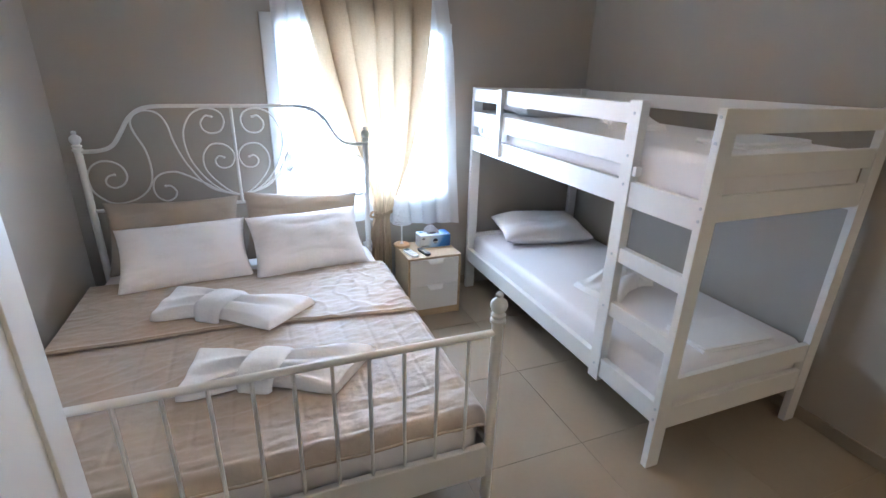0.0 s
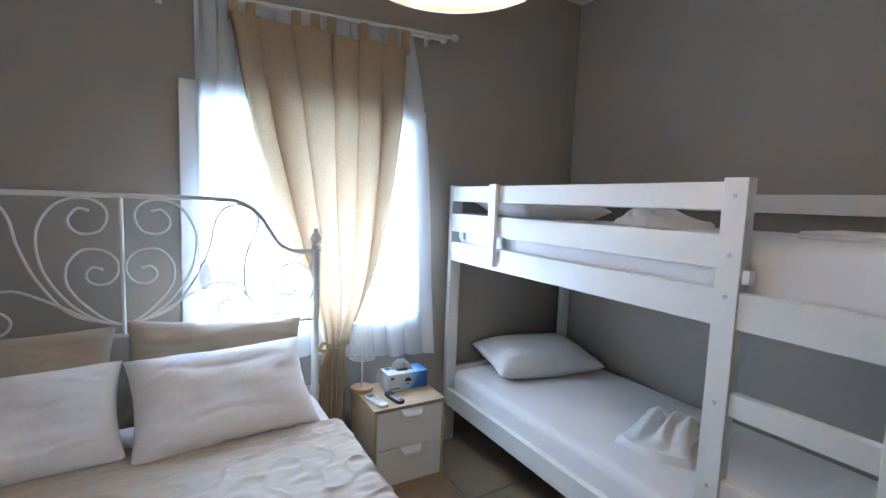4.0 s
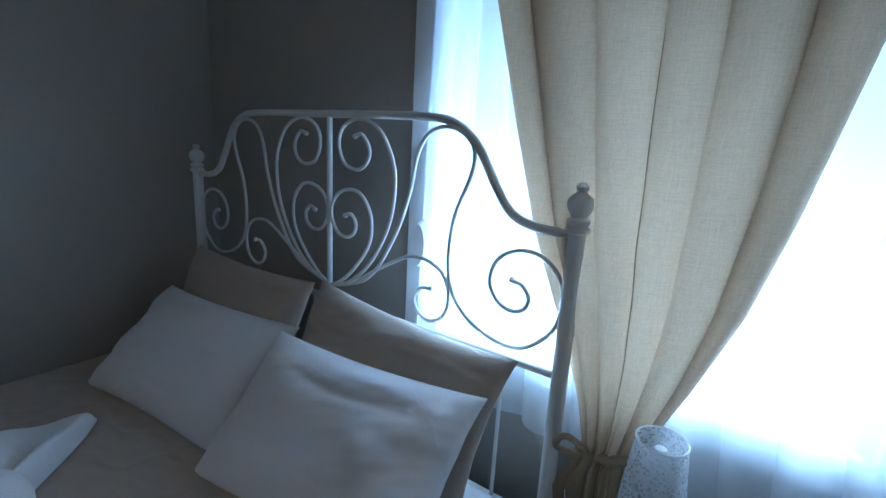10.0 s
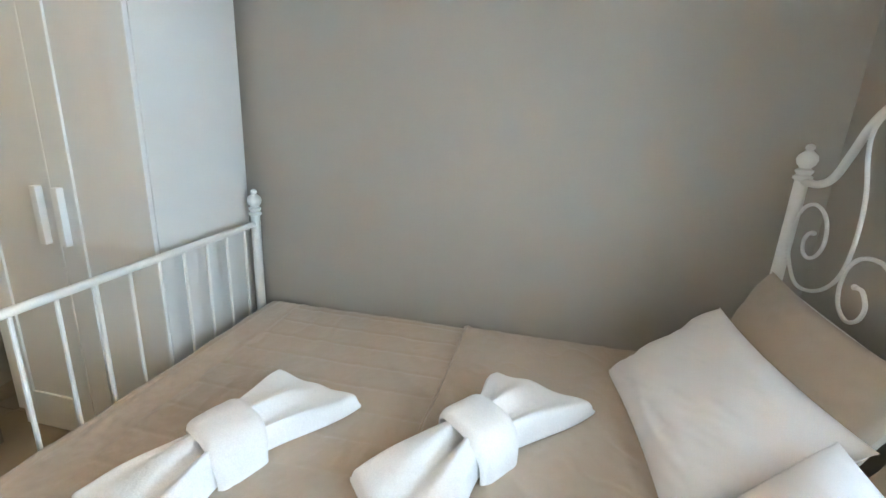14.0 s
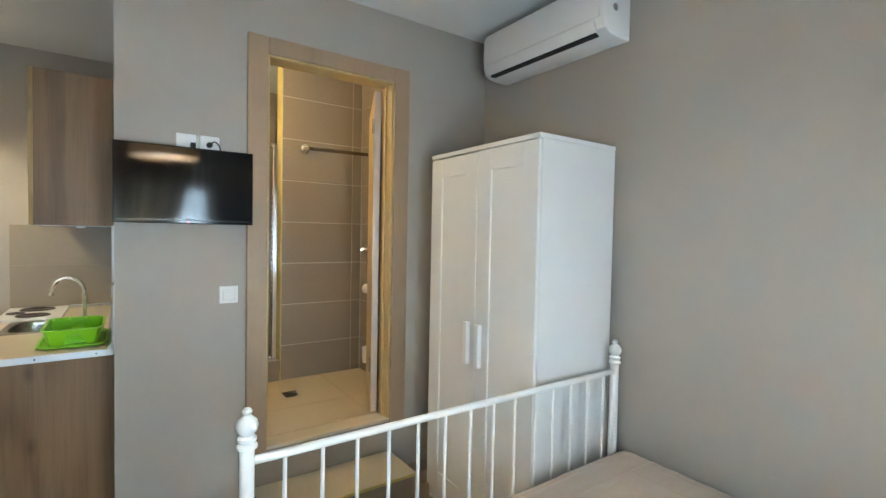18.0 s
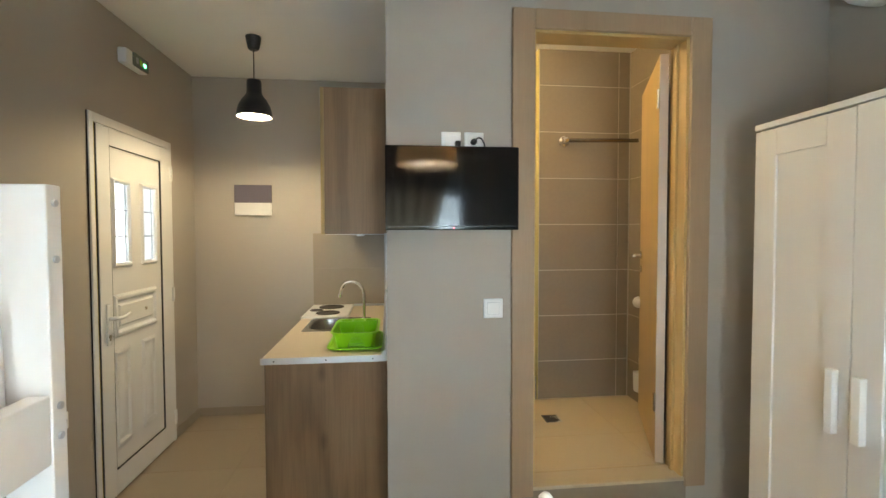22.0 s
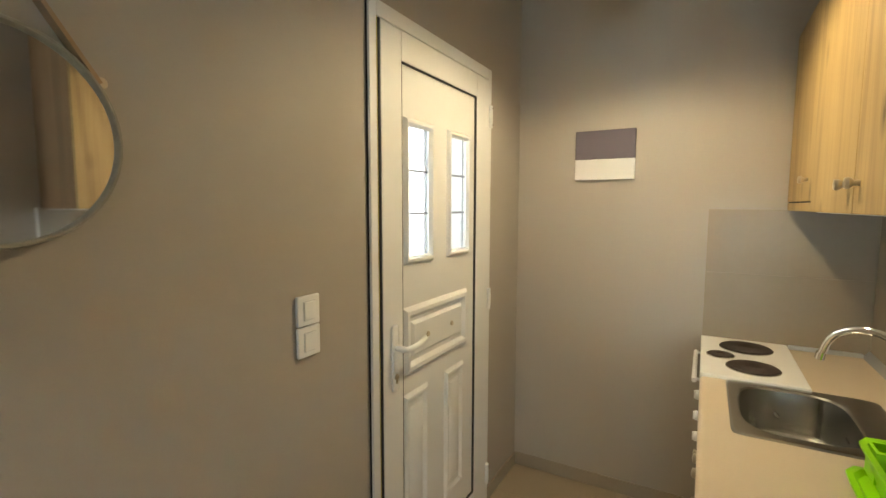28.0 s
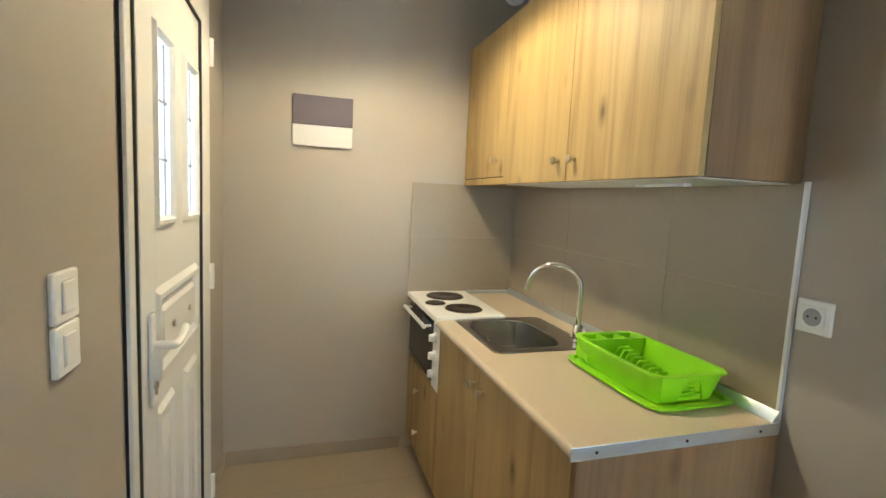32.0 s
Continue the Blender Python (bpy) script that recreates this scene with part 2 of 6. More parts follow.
WARDROBE = surface("white_foil", (0.77, 0.765, 0.75), 0.36, large=2, fine=80, vary=0.015, relief=0.05)
PVC = surface("white_pvc", (0.78, 0.78, 0.77), 0.33, large=3, fine=70, vary=0.02, relief=0.05)
PLASTIC = surface("white_plastic", (0.85, 0.85, 0.84), 0.35, large=5, fine=120, vary=0.015, relief=0.04)
DARK_GAP = surface("dark_gap", (0.012, 0.011, 0.01), 0.8, vary=0.1, relief=0)
GASKET_GAP_BLACK = surface("black_gasket_and_gap_shade", (0.02, 0.02, 0.02), 0.6, vary=0.1, relief=0)
BLACK = surface("black_plastic", (0.012, 0.012, 0.013), 0.28, vary=0.1, relief=0.05)
BLACK_MATT = surface("black_lacquer", (0.014, 0.013, 0.013), 0.5, vary=0.1, relief=0.1)
PIANO_BLACK = surface("piano_black", (0.006, 0.006, 0.0065), 0.10, vary=0.05, relief=0, gloss_vary=0.02)
SCREEN = surface("tv_screen", (0.004, 0.004, 0.005), 0.07, vary=0.05, relief=0, gloss_vary=0.02)
CHROME = surface("chrome", (0.80, 0.80, 0.80), 0.12, 1.0, vary=0.03, relief=0, gloss_vary=0.04)
# chrome whose colour is darkened to carry the dark reflection on the bathroom rail
CHROME_DARK_REFLECTION = surface("chrome_dark_reflection", (0.22, 0.20, 0.18), 0.22, 1.0, vary=0.04, relief=0, gloss_vary=0.04)
STEEL = surface("brushed_steel", (0.46, 0.45, 0.42), 0.26, 1.0, large=3, fine=60, vary=0.05, relief=0.03, depth=0.0003)
ALU = surface("aluminium_strip", (0.62, 0.65, 0.68), 0.38, 0.85, large=4, fine=120, vary=0.04, relief=0.1)
BRASS = surface("old_brass", (0.58, 0.51, 0.40), 0.35, 1.0, vary=0.08, relief=0.05)
HOTPLATE = surface("cast_iron", (0.035, 0.022, 0.017), 0.5, 0.3, fine=120, vary=0.15, relief=0.3)
GREEN = surface("lime_green_plastic", (0.27, 0.66, 0.012), 0.32, large=5, fine=60, vary=0.03, relief=0.05)
WORKTOP = surface("beige_laminate", (0.56, 0.46, 0.335), 0.38, large=2.4, fine=110, vary=0.035, relief=0.08)
OAK = timber("oak_laminate", (0.46, 0.315, 0.13), (0.355, 0.23, 0.086), (0.18, 0.10, 0.036), "z", 0.55, 0.8, 0.6, 0.08, figure=0.65, rings=6.0)
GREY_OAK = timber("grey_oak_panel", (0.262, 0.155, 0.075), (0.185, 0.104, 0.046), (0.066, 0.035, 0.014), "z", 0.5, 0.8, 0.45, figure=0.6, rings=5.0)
PALE_OAK = timber("pale_oak", (0.50, 0.37, 0.235), (0.43, 0.31, 0.19), (0.31, 0.215, 0.125), "x", 0.5, 1.2, 0.0)
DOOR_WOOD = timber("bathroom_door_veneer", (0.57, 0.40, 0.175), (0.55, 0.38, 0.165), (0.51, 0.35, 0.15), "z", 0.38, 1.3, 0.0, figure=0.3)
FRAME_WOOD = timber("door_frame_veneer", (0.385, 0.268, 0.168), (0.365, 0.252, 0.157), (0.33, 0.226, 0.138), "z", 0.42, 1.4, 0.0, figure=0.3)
EDGE_WOOD = surface("pale_lipping", (0.58, 0.46, 0.35), 0.45, large=3, fine=90, vary=0.04, relief=0.05)
BASE_WOOD = timber("bamboo", (0.56, 0.36, 0.19), (0.48, 0.30, 0.15), (0.40, 0.24, 0.11), "x", 0.45, 3.0, 0.0)
SHEET = cloth("white_cotton", (0.85, 0.83, 0.84), 700, 0.02, 0.85, 0.15, wrinkle=3.0, wrinkle_scale=14, crease=0.9)
TOWEL = cloth("white_terry", (0.86, 0.85, 0.85), 300, 0.03, 0.95, 0.4, wrinkle=3.0, wrinkle_scale=45, pile=0.003)
BEIGE = cloth("beige_satin", (0.43, 0.345, 0.265), 800, 0.05, 0.46, 0.3, wrinkle=5.0, wrinkle_scale=24)
BEIGE_PILLOW = cloth("beige_cotton", (0.45, 0.375, 0.30), 700, 0.04, 0.8, 0.2, wrinkle=3.0, wrinkle_scale=14, crease=0.9)
LINEN = cloth("beige_linen_curtain", (0.56, 0.425, 0.28), 260, 0.07, 0.9, 0.1, through=0.33, wrinkle=1.0, slub=0.10)
SHEER = cloth("white_voile", (0.86, 0.88, 0.90), 900, 0.02, 0.9, 0.05, through=0.20, clear=0.20)
SHADE = cloth("cream_lampshade", (0.80, 0.57, 0.29), 700, 0.03, 0.9, 0.05, through=0.085)
LACE = cloth("white_pierced_metal", (0.80, 0.80, 0.80), 300, 0.03, 0.5, 0.0, through=0.25, clear=0.3, pierced=150)
SEAM = cloth("brown_thread", (0.19, 0.135, 0.085), 400, 0.1, 0.9, 0.0)
ROPE = cloth("jute_strap", (0.36, 0.25, 0.155), 400, 0.12, 0.95, 0.1)
MIRROR = surface("mirror_glass", (0.93, 0.93, 0.93), 0.03, 1.0, vary=0.0, relief=0, gloss_vary=0.01)
GREY_PAINT = surface("mirror_rim", (0.30, 0.285, 0.24), 0.5, 0.1, vary=0.05, relief=0.1)
GLASS = clear_glass("window_glass")
FROST = clear_glass("frosted_glass", (0.95, 0.98, 0.98), 0.45)
SHOWER_GLASS = clear_glass("shower_glass", (0.93, 0.97, 0.96), 0.02)
CANVAS_DARK = surface("picture_mauve", (0.115, 0.10, 0.125), 0.85, fine=260, vary=0.08, relief=0.4, depth=0.001)
CANVAS_WHITE = surface("picture_white", (0.66, 0.65, 0.64), 0.85, fine=260, vary=0.05, relief=0.4, depth=0.001)
BLUE = surface("tissue_box_blue", (0.02, 0.16, 0.50), 0.4, large=9, fine=60, vary=0.35, relief=0)
BOX_WHITE = surface("tissue_box_white", (0.75, 0.78, 0.82), 0.4, large=9, fine=60, vary=0.05, relief=0)
BOX_PRINT, pt, pb = nodes_of("tissue_box_print")
split = pt.nodes.new("ShaderNodeSeparateXYZ")
pt.links.new(coords(pt), split.inputs[0])
slope = pt.nodes.new("ShaderNodeMath")
slope.operation = "MULTIPLY_ADD"
pt.links.new(split.outputs["Z"], slope.inputs[0])
slope.inputs[1].default_value = -0.75
pt.links.new(split.outputs["X"], slope.inputs[2])
cloudy = pt.nodes.new("ShaderNodeMath")
cloudy.operation = "MULTIPLY_ADD"
pt.links.new(noise_tex(pt, coords(pt), 16, 3), cloudy.inputs[0])
cloudy.inputs[1].default_value = 0.08
pt.links.new(slope.outputs[0], cloudy.inputs[2])
reach_ = pt.nodes.new("ShaderNodeMapRange")
reach_.inputs["From Min"].default_value, reach_.inputs["From Max"].default_value = 0.90, 1.16
pt.links.new(cloudy.outputs[0], reach_.inputs["Value"])
pt.links.new(ramp(pt, reach_.outputs["Result"], [(0.15, (0.75, 0.79, 0.84)), (0.38, (0.42, 0.62, 0.82)), (0.60, (0.03, 0.20, 0.56)), (0.95, (0.012, 0.05, 0.22))]), pb.inputs["Base Color"])
pb.inputs["Roughness"].default_value = 0.4
GREY_KEY = surface("grey_keys", (0.30, 0.31, 0.33), 0.5, vary=0.05, relief=0)
PALE_KEY = surface("pale_keys", (0.55, 0.56, 0.58), 0.5, vary=0.05, relief=0)
LCD = surface("grey_display", (0.22, 0.27, 0.26), 0.2, vary=0.05, relief=0)
NAVY = surface("dark_blue_plastic", (0.02, 0.03, 0.06), 0.3, vary=0.1, relief=0)
BULB = glowing("lit_bulb", (1.0, 0.86, 0.62), 18.0)
GREEN_LED = glowing("green_lamp", (0.05, 1.0, 0.25), 6.0)
RED_LED = glowing("red_lamp", (1.0, 0.03, 0.03), 4.0)
CONCRETE = surface("outside_ground", (0.30, 0.29, 0.27), 0.9, vary=0.1)
SEALANT = surface("yellowed_sealant", (0.50, 0.41, 0.15), 0.6, vary=0.15)

# ---------------------------------------------------------------- mesh builders
def chain(ob):
    m = ob.matrix_parent_inverse @ ob.matrix_basis if ob.parent else ob.matrix_basis.copy()
    return chain(ob.parent) @ m if ob.parent else m


def part(name, bm, material, parent=None, label="", smooth=None):
    """Links a bmesh in world coordinates as one mesh, under a thing or a part."""
    me = bpy.data.meshes.new(name)
    bm.to_mesh(me)
    bm.free()
    me.materials.append(material)
    if smooth is None:
        smooth = True
    if smooth:
        me.shade_smooth()
        me.set_sharp_from_angle(angle=radians(38))
        flat = me.attributes.get("flat")
        if flat:
            for p, on in zip(me.polygons, [d.value for d in flat.data]):
                if on:
                    p.use_smooth = False
    ob = new(name, me)
    if parent:
        ob.parent = parent
        ob.matrix_parent_inverse = chain(parent).inverted()
    if label:
        ob["label"] = label
    return ob


def thing(name, at, label, category, group="", kind=""):
    ob = new(name)
    ob.empty_display_size = 0.1
    ob.matrix_basis = Matrix.Translation(at)
    return tagged(ob, label, category, group, kind)


def box(x0, x1, y0, y1, z0, z1, bevel=0.003, seg=2):
    bm = bmesh.new()
    bmesh.ops.create_cube(bm, size=1)
    for v in bm.verts:
        v.co = ((x0 + x1) / 2 + v.co.x * (x1 - x0), (y0 + y1) / 2 + v.co.y * (y1 - y0), (z0 + z1) / 2 + v.co.z * (z1 - z0))
    if bevel:
        bmesh.ops.bevel(bm, geom=bm.edges[:], offset=bevel, segments=seg, affect="EDGES", profile=0.5)
    bmesh.ops.recalc_face_normals(bm, faces=bm.faces[:])
    if bevel <= 0.012:
        flat = bm.faces.layers.int.new("flat")
        for f in bm.faces:
            f.normal_update()
            f[flat] = int(max(abs(c) for c in f.normal) > 0.999)
    return bm


def joined(*bms):
    out = bms[0]
    for b in bms[1:]:
        me = bpy.data.meshes.new("tmp")
        b.to_mesh(me)
        b.free()
        out.from_mesh(me)
        bpy.data.meshes.remove(me)
    return out


def moved(bm, m):
    bmesh.ops.transform(bm, matrix=m, verts=bm.verts[:])
    return bm


def tube(points, radius, seg=10, closed=False):
    """A round bar along a line of points."""
    pts = [Vector(p) for p in points]
    n = len(pts)
    radii = radius if isinstance(radius, (list, tuple)) else [radius] * n
    bm = bmesh.new()
    up = None
    rings = []
    for i, p in enumerate(pts):
        if closed:
            d = pts[(i + 1) % n] - pts[i - 1]
        else:
            d = pts[min(i + 1, n - 1)] - pts[max(i - 1, 0)]
        d.normalize()
        if up is None:
            up = d.orthogonal().normalized()
        up = (up - d * up.dot(d)).normalized()
        side = d.cross(up)
        rings.append([bm.verts.new(p + radii[i] * (math.cos(a) * up + math.sin(a) * side)) for a in (2 * math.pi * k / seg for k in range(seg))])
    pairs = list(zip(rings, rings[1:])) + ([(rings[-1], rings[0])] if closed else [])
    for a, b in pairs:
        for k in range(seg):
            bm.faces.new((a[k], a[(k + 1) % seg], b[(k + 1) % seg], b[k]))
    if not closed:
        bm.faces.new(rings[0][::-1])
        bm.faces.new(rings[-1])
    bmesh.ops.recalc_face_normals(bm, faces=bm.faces[:])
    return bm


def spline(ctrl, steps=8):
    """A smooth line through control points."""
    p = [Vector(c) for c in ctrl]
    p = [2 * p[0] - p[1]] + p + [2 * p[-1] - p[-2]]
    out = []
    for i in range(1, len(p) - 2):
        for k in range(steps):
            t = k / steps
            a, b, c, d = p[i - 1], p[i], p[i + 1], p[i + 2]
            out.append(0.5 * (2 * b + (c - a) * t + (2 * a - 5 * b + 4 * c - d) * t * t + (3 * b - a - 3 * c + d) * t ** 3))
    out.append(p[-2])
    return out


def lathe(profile, at, seg=24, axis="z", close=True):
    """A turned shape from (radius, height) pairs."""
    bm = bmesh.new()
    rings = []
    for r, h in profile:
        ring = []
        for k in range(seg):
            a = 2 * math.pi * k / seg
            c, s = r * math.cos(a), r * math.sin(a)
            co = {"z": (c, s, h), "x": (h, c, s), "y": (s, h, c)}[axis]
            ring.append(bm.verts.new(Vector(co) + Vector(at)))
        rings.append(ring)
    for a, b in zip(rings, rings[1:]):
        for k in range(seg):
            bm.faces.new((a[k], a[(k + 1) % seg], b[(k + 1) % seg], b[k]))
    if close:
        bm.faces.new(rings[0][::-1])
        bm.faces.new(rings[-1])
    bmesh.ops.recalc_face_normals(bm, faces=bm.faces[:])
    return bm


def disc(at, r, h, axis="z", seg=24, edge=0.002):
    return lathe([(r - edge, 0), (r, edge), (r, h - edge), (r - edge, h)], at, seg, axis)


def sheet(fn, nu, nv, thick=0.0):
    """A surface from a function of (u, v) in 0..1, thickened if asked."""
    bm = bmesh.new()
    g = [[bm.verts.new(fn(i / nu, j / nv)) for i in range(nu + 1)] for j in range(nv + 1)]
    for j in range(nv):
        for i in range(nu):
            bm.faces.new((g[j][i], g[j][i + 1], g[j + 1][i + 1], g[j + 1][i]))
    if thick:
        bm.normal_update()
        bmesh.ops.solidify(bm, geom=bm.faces[:], thickness=thick)
        bmesh.ops.recalc_face_normals(bm, faces=bm.faces[:])
    return bm


def smooth01(t):
    t = min(1.0, max(0.0, t))
    return t * t * (3 - 2 * t)


def track(t, keys):
    """A value that runs smoothly between (t, value) keys."""
    for (a, va), (b, vb) in zip(keys, keys[1:]):
        if t <= b:
            return va + (vb - va) * smooth01((t - a) / (b - a))
    return keys[-1][1]


def wall_mesh(axis, at, thick, a0, a1, z0, z1, holes=()):
    """A wall standing on the line axis = at, with holes (a0, a1, z0, z1) through it."""
    cuts = sorted({a0, a1, *(v for h in holes for v in h[:2])})
    levels = sorted({z0, z1, *(v for h in holes for v in h[2:])})
    solid = {}
    for i, (p, q) in enumerate(zip(cuts, cuts[1:])):
        for j, (r, s) in enumerate(zip(levels, levels[1:])):
            m, n = (p + q) / 2, (r + s) / 2
            solid[i, j] = not any(h[0] < m < h[1] and h[2] < n < h[3] for h in holes)
    bm = bmesh.new()

    def vert(a, d, z):
        return bm.verts.new((a, at + d, z) if axis == "y" else (at + d, a, z))

    for (i, j), on in solid.items():
        if not on:
            continue
        p, q, r, s = cuts[i], cuts[i + 1], levels[j], levels[j + 1]
        for d in (0, thick):
            bm.faces.new([vert(a, d, z) for a, z in ((p, r), (q, r), (q, s), (p, s))])
        for di, dj, ends in ((-1, 0, ((p, r), (p, s))), (1, 0, ((q, r), (q, s))), (0, -1, ((p, r), (q, r))), (0, 1, ((p, s), (q, s)))):
            if not solid.get((i + di, j + dj), False):
                (b0, c0), (b1, c1) = ends
                bm.faces.new((vert(b0, 0, c0), vert(b1, 0, c1), vert(b1, thick, c1), vert(b0, thick, c0)))
    bmesh.ops.remove_doubles(bm, verts=bm.verts[:], dist=1e-5)
    bmesh.ops.recalc_face_normals(bm, faces=bm.faces[:])
    return bm


def structure(name, bm, material, label, category, smooth=False):
    return tagged(part(name, bm, material, None, "", smooth), label, category, kind="structure")


def tiles(parent, material, name, spans_a, spans_b, place, gap=0.003):
    """One object for each tile of a grid; alike tiles share a mesh. place(a, b, wa, wb) gives a pose; the tile's mesh lies in x, y."""
    shared = {}
    for a0, a1 in spans_a:
        for b0, b1 in spans_b:
            wa, wb = a1 - a0 - gap, b1 - b0 - gap
            key = (round(wa, 4), round(wb, 4))
            if key not in shared:
                bm = box(-wa / 2, wa / 2, -wb / 2, wb / 2, 0, 0.008, 0.0012, 1)
                me = bpy.data.meshes.new(name)
                bm.to_mesh(me)
                bm.free()
                me.materials.append(material)
                shared[key] = me
            ob = new(name, shared[key])
            ob.parent = parent
            ob.matrix_basis = place((a0 + a1) / 2, (b0 + b1) / 2)


def spans(lo, hi, joint, pitch):
    """Stretches between joints that lie at joint + k * pitch, from lo to hi."""
    k = math.ceil((lo - joint) / pitch + 1e-6)
    cuts = [lo]
    while joint + k * pitch < hi - 1e-6:
        if joint + k * pitch - cuts[-1] > 0.02:
            cuts.append(joint + k * pitch)
        k += 1
    return list(zip(cuts, cuts[1:] + [hi]))


# ---------------------------------------------------------------- the rooms
XW, XE, YT, YN, YK, XK, TOP = -0.87, 2.72, 0.215, 3.485, -1.815, 1.165, 2.775
BATH_Z, BATH_Y, BATH_X, BATH_TOP = 0.385, -0.83, -0.464, 2.715

structure("wall_north", wall_mesh("y", YN, 0.22, XW - 0.2, XE + 0.2, -0.1, 2.99, [(0.345, 1.475, 0.80, 1.93)]), PAINT, "taupe painted plaster wall with the bedroom window", "wall")
structure("wall_west", wall_mesh("x", XW - 0.2, 0.2, -1.95, YN, -0.1, 2.99), PAINT, "taupe painted plaster wall beside the double bed", "wall")
structure("wall_east", wall_mesh("x", XE, 0.2, -2.015, YN, -0.1, 2.99, [(-1.365, -0.485, 0.0, 2.125)]), PAINT, "taupe painted plaster wall with the entrance door", "wall")
structure("wall_south", wall_mesh("y", YK - 0.2, 0.2, XK - 0.12, XE, -0.1, 2.99), PAINT, "taupe painted plaster wall behind the cooker", "wall")
structure("wall_bathroom", wall_mesh("y", YT - 0.12, 0.12, XW, XK, -0.1, 2.99, [(-0.19, 0.545, BATH_Z - 0.01, 2.385)]), PAINT, "pale taupe wall with television and bathroom doorway", "wall")
structure("wall_kitchen", wall_mesh("x", XK - 0.12, 0.12, YK, YT - 0.12, -0.1, 2.99), PAINT, "taupe painted plaster wall behind the kitchenette", "wall")
bath_back = structure("wall_bathroom_back", box(XW, 0.165, BATH_Y - 0.12, BATH_Y - 0.003, 0.1, 2.76, 0), BATH_GROUT, "brown tiled bathroom wall with pale joints", "wall")
bath_side = structure("wall_bathroom_side", box(XW, BATH_X - 0.006, BATH_Y - 0.003, YT - 0.12, 0.1, 2.76, 0), BATH_GROUT, "brown tiled bathroom side wall behind the door", "wall")
shower_wall = structure("wall_shower_back", box(XW, XK - 0.12, -1.75, -1.65, 0.1, 2.76, 0), BATH_TILE, "brown tiled wall at the back of the shower", "wall")
structure("trim_tile_edge", box(0.165, 0.171, BATH_Y - 0.12, BATH_Y - 0.002, BATH_Z, BATH_TOP, 0.003), SEALANT, "yellowish metal edge trim of the tiled wall", "trim")
floor = structure("floor", box(XW - 0.2, XE + 0.2, -2.0, YN + 0.2, -0.12, -0.0022, 0), GROUT, "beige-grey tiled floor with thin joints", "floor")
bath_floor = structure("floor_bathroom", box(XW, XK - 0.12, -1.65, YT - 0.004, 0.0, BATH_Z - 0.0022, 0), BATH_FLOOR_GROUT, "raised beige tiled bathroom floor", "floor")
def sloped_top(x, y):
    return 2.765 + 0.032 * max(0.0, y - YT)


roof = box(XW - 0.2, XE + 0.2, YT, YN + 0.2, TOP, TOP + 0.25, 0)
for v in roof.verts:
    if v.co.z < TOP + 0.1:
        v.co.z = sloped_top(v.co.x, v.co.y)
structure("ceiling", joined(roof, box(XW - 0.2, XE + 0.2, -2.0, YT, 2.765, TOP + 0.25, 0)), CEILING, "white painted ceiling", "ceiling")
structure("ceiling_bathroom", box(XW, XK - 0.12, -1.65, YT - 0.12, BATH_TOP, 2.763, 0), CEILING, "white painted bathroom ceiling", "ceiling")
structure("ground", box(-60, 60, -60, 60, -0.4, -0.119, 0), CONCRETE, "pale concrete ground outside", "ground")

# skirtings
SK = 0.072
base = structure("baseboard", joined(
    box(XW, XW + 0.011, YT + 0.011, YN, 0.0, SK, 0.002), box(XW + 0.011, XE - 0.011, YN - 0.011, YN, 0.0, SK, 0.002),
    box(XE - 0.011, XE, -0.455, YN - 0.0, 0.0, SK, 0.002), box(XE - 0.011, XE, YK + 0.011, -1.392, 0.0, SK, 0.002),
    box(1.80, XE - 0.011, YK, YK + 0.011, 0.0, SK, 0.002), box(0.645, XK, YT, YT + 0.011, 0.0, SK, 0.002),
    box(XW + 0.011, -0.19, YT, YT + 0.011, 0.0, SK, 0.002)), SKIRT, "beige tile skirting along the walls", "skirting")

# step up to the bathroom
step = thing("step", (0.2, 0.37, 0), "beige tiled step in front of the bathroom doorway", "step", kind="structure")
part("tread", box(-0.185, 0.60, YT + 0.002, 0.535, 0.172, 0.19, 0.004), BATH_FLOOR, step)
part("riser", box(-0.183, 0.598, YT + 0.002, 0.523, 0.0, 0.172, 0.002), BATH_TILE, step)
part("nosing", box(-0.187, 0.602, 0.5355, 0.5385, 0.176, 0.1915, 0.001), SEALANT, step, "thin brass edge strip")
part("upper_riser", box(-0.19, 0.60, YT + 0.0005, YT + 0.009, 0.19, BATH_Z - 0.016, 0.002), BATH_TILE, step)
part("threshold", box(-0.19, 0.545, YT - 0.11, YT + 0.012, BATH_Z - 0.016, BATH_Z + 0.001, 0.004), BATH_FLOOR, step)


# ---------------------------------------------------------------- window, blind box, curtains
win = tagged(new("window_1"), "white PVC window with daylight behind it", "window", kind="structure")
win.matrix_basis = Matrix.Translation((0.9, YN, 0.8))
X0, X1, Z0, Z1 = 0.278, 1.530, 0.765, 1.990


def ring(x0, x1, z0, z1, w, y0, y1, bev=0.004):
    return joined(box(x0, x0 + w, y0, y1, z0, z1, bev), box(x1 - w, x1, y0, y1, z0, z1, bev),
                  box(x0 + w, x1 - w, y0, y1, z0, z0 + w, bev), box(x0 + w, x1 - w, y0, y1, z1 - w, z1, bev))


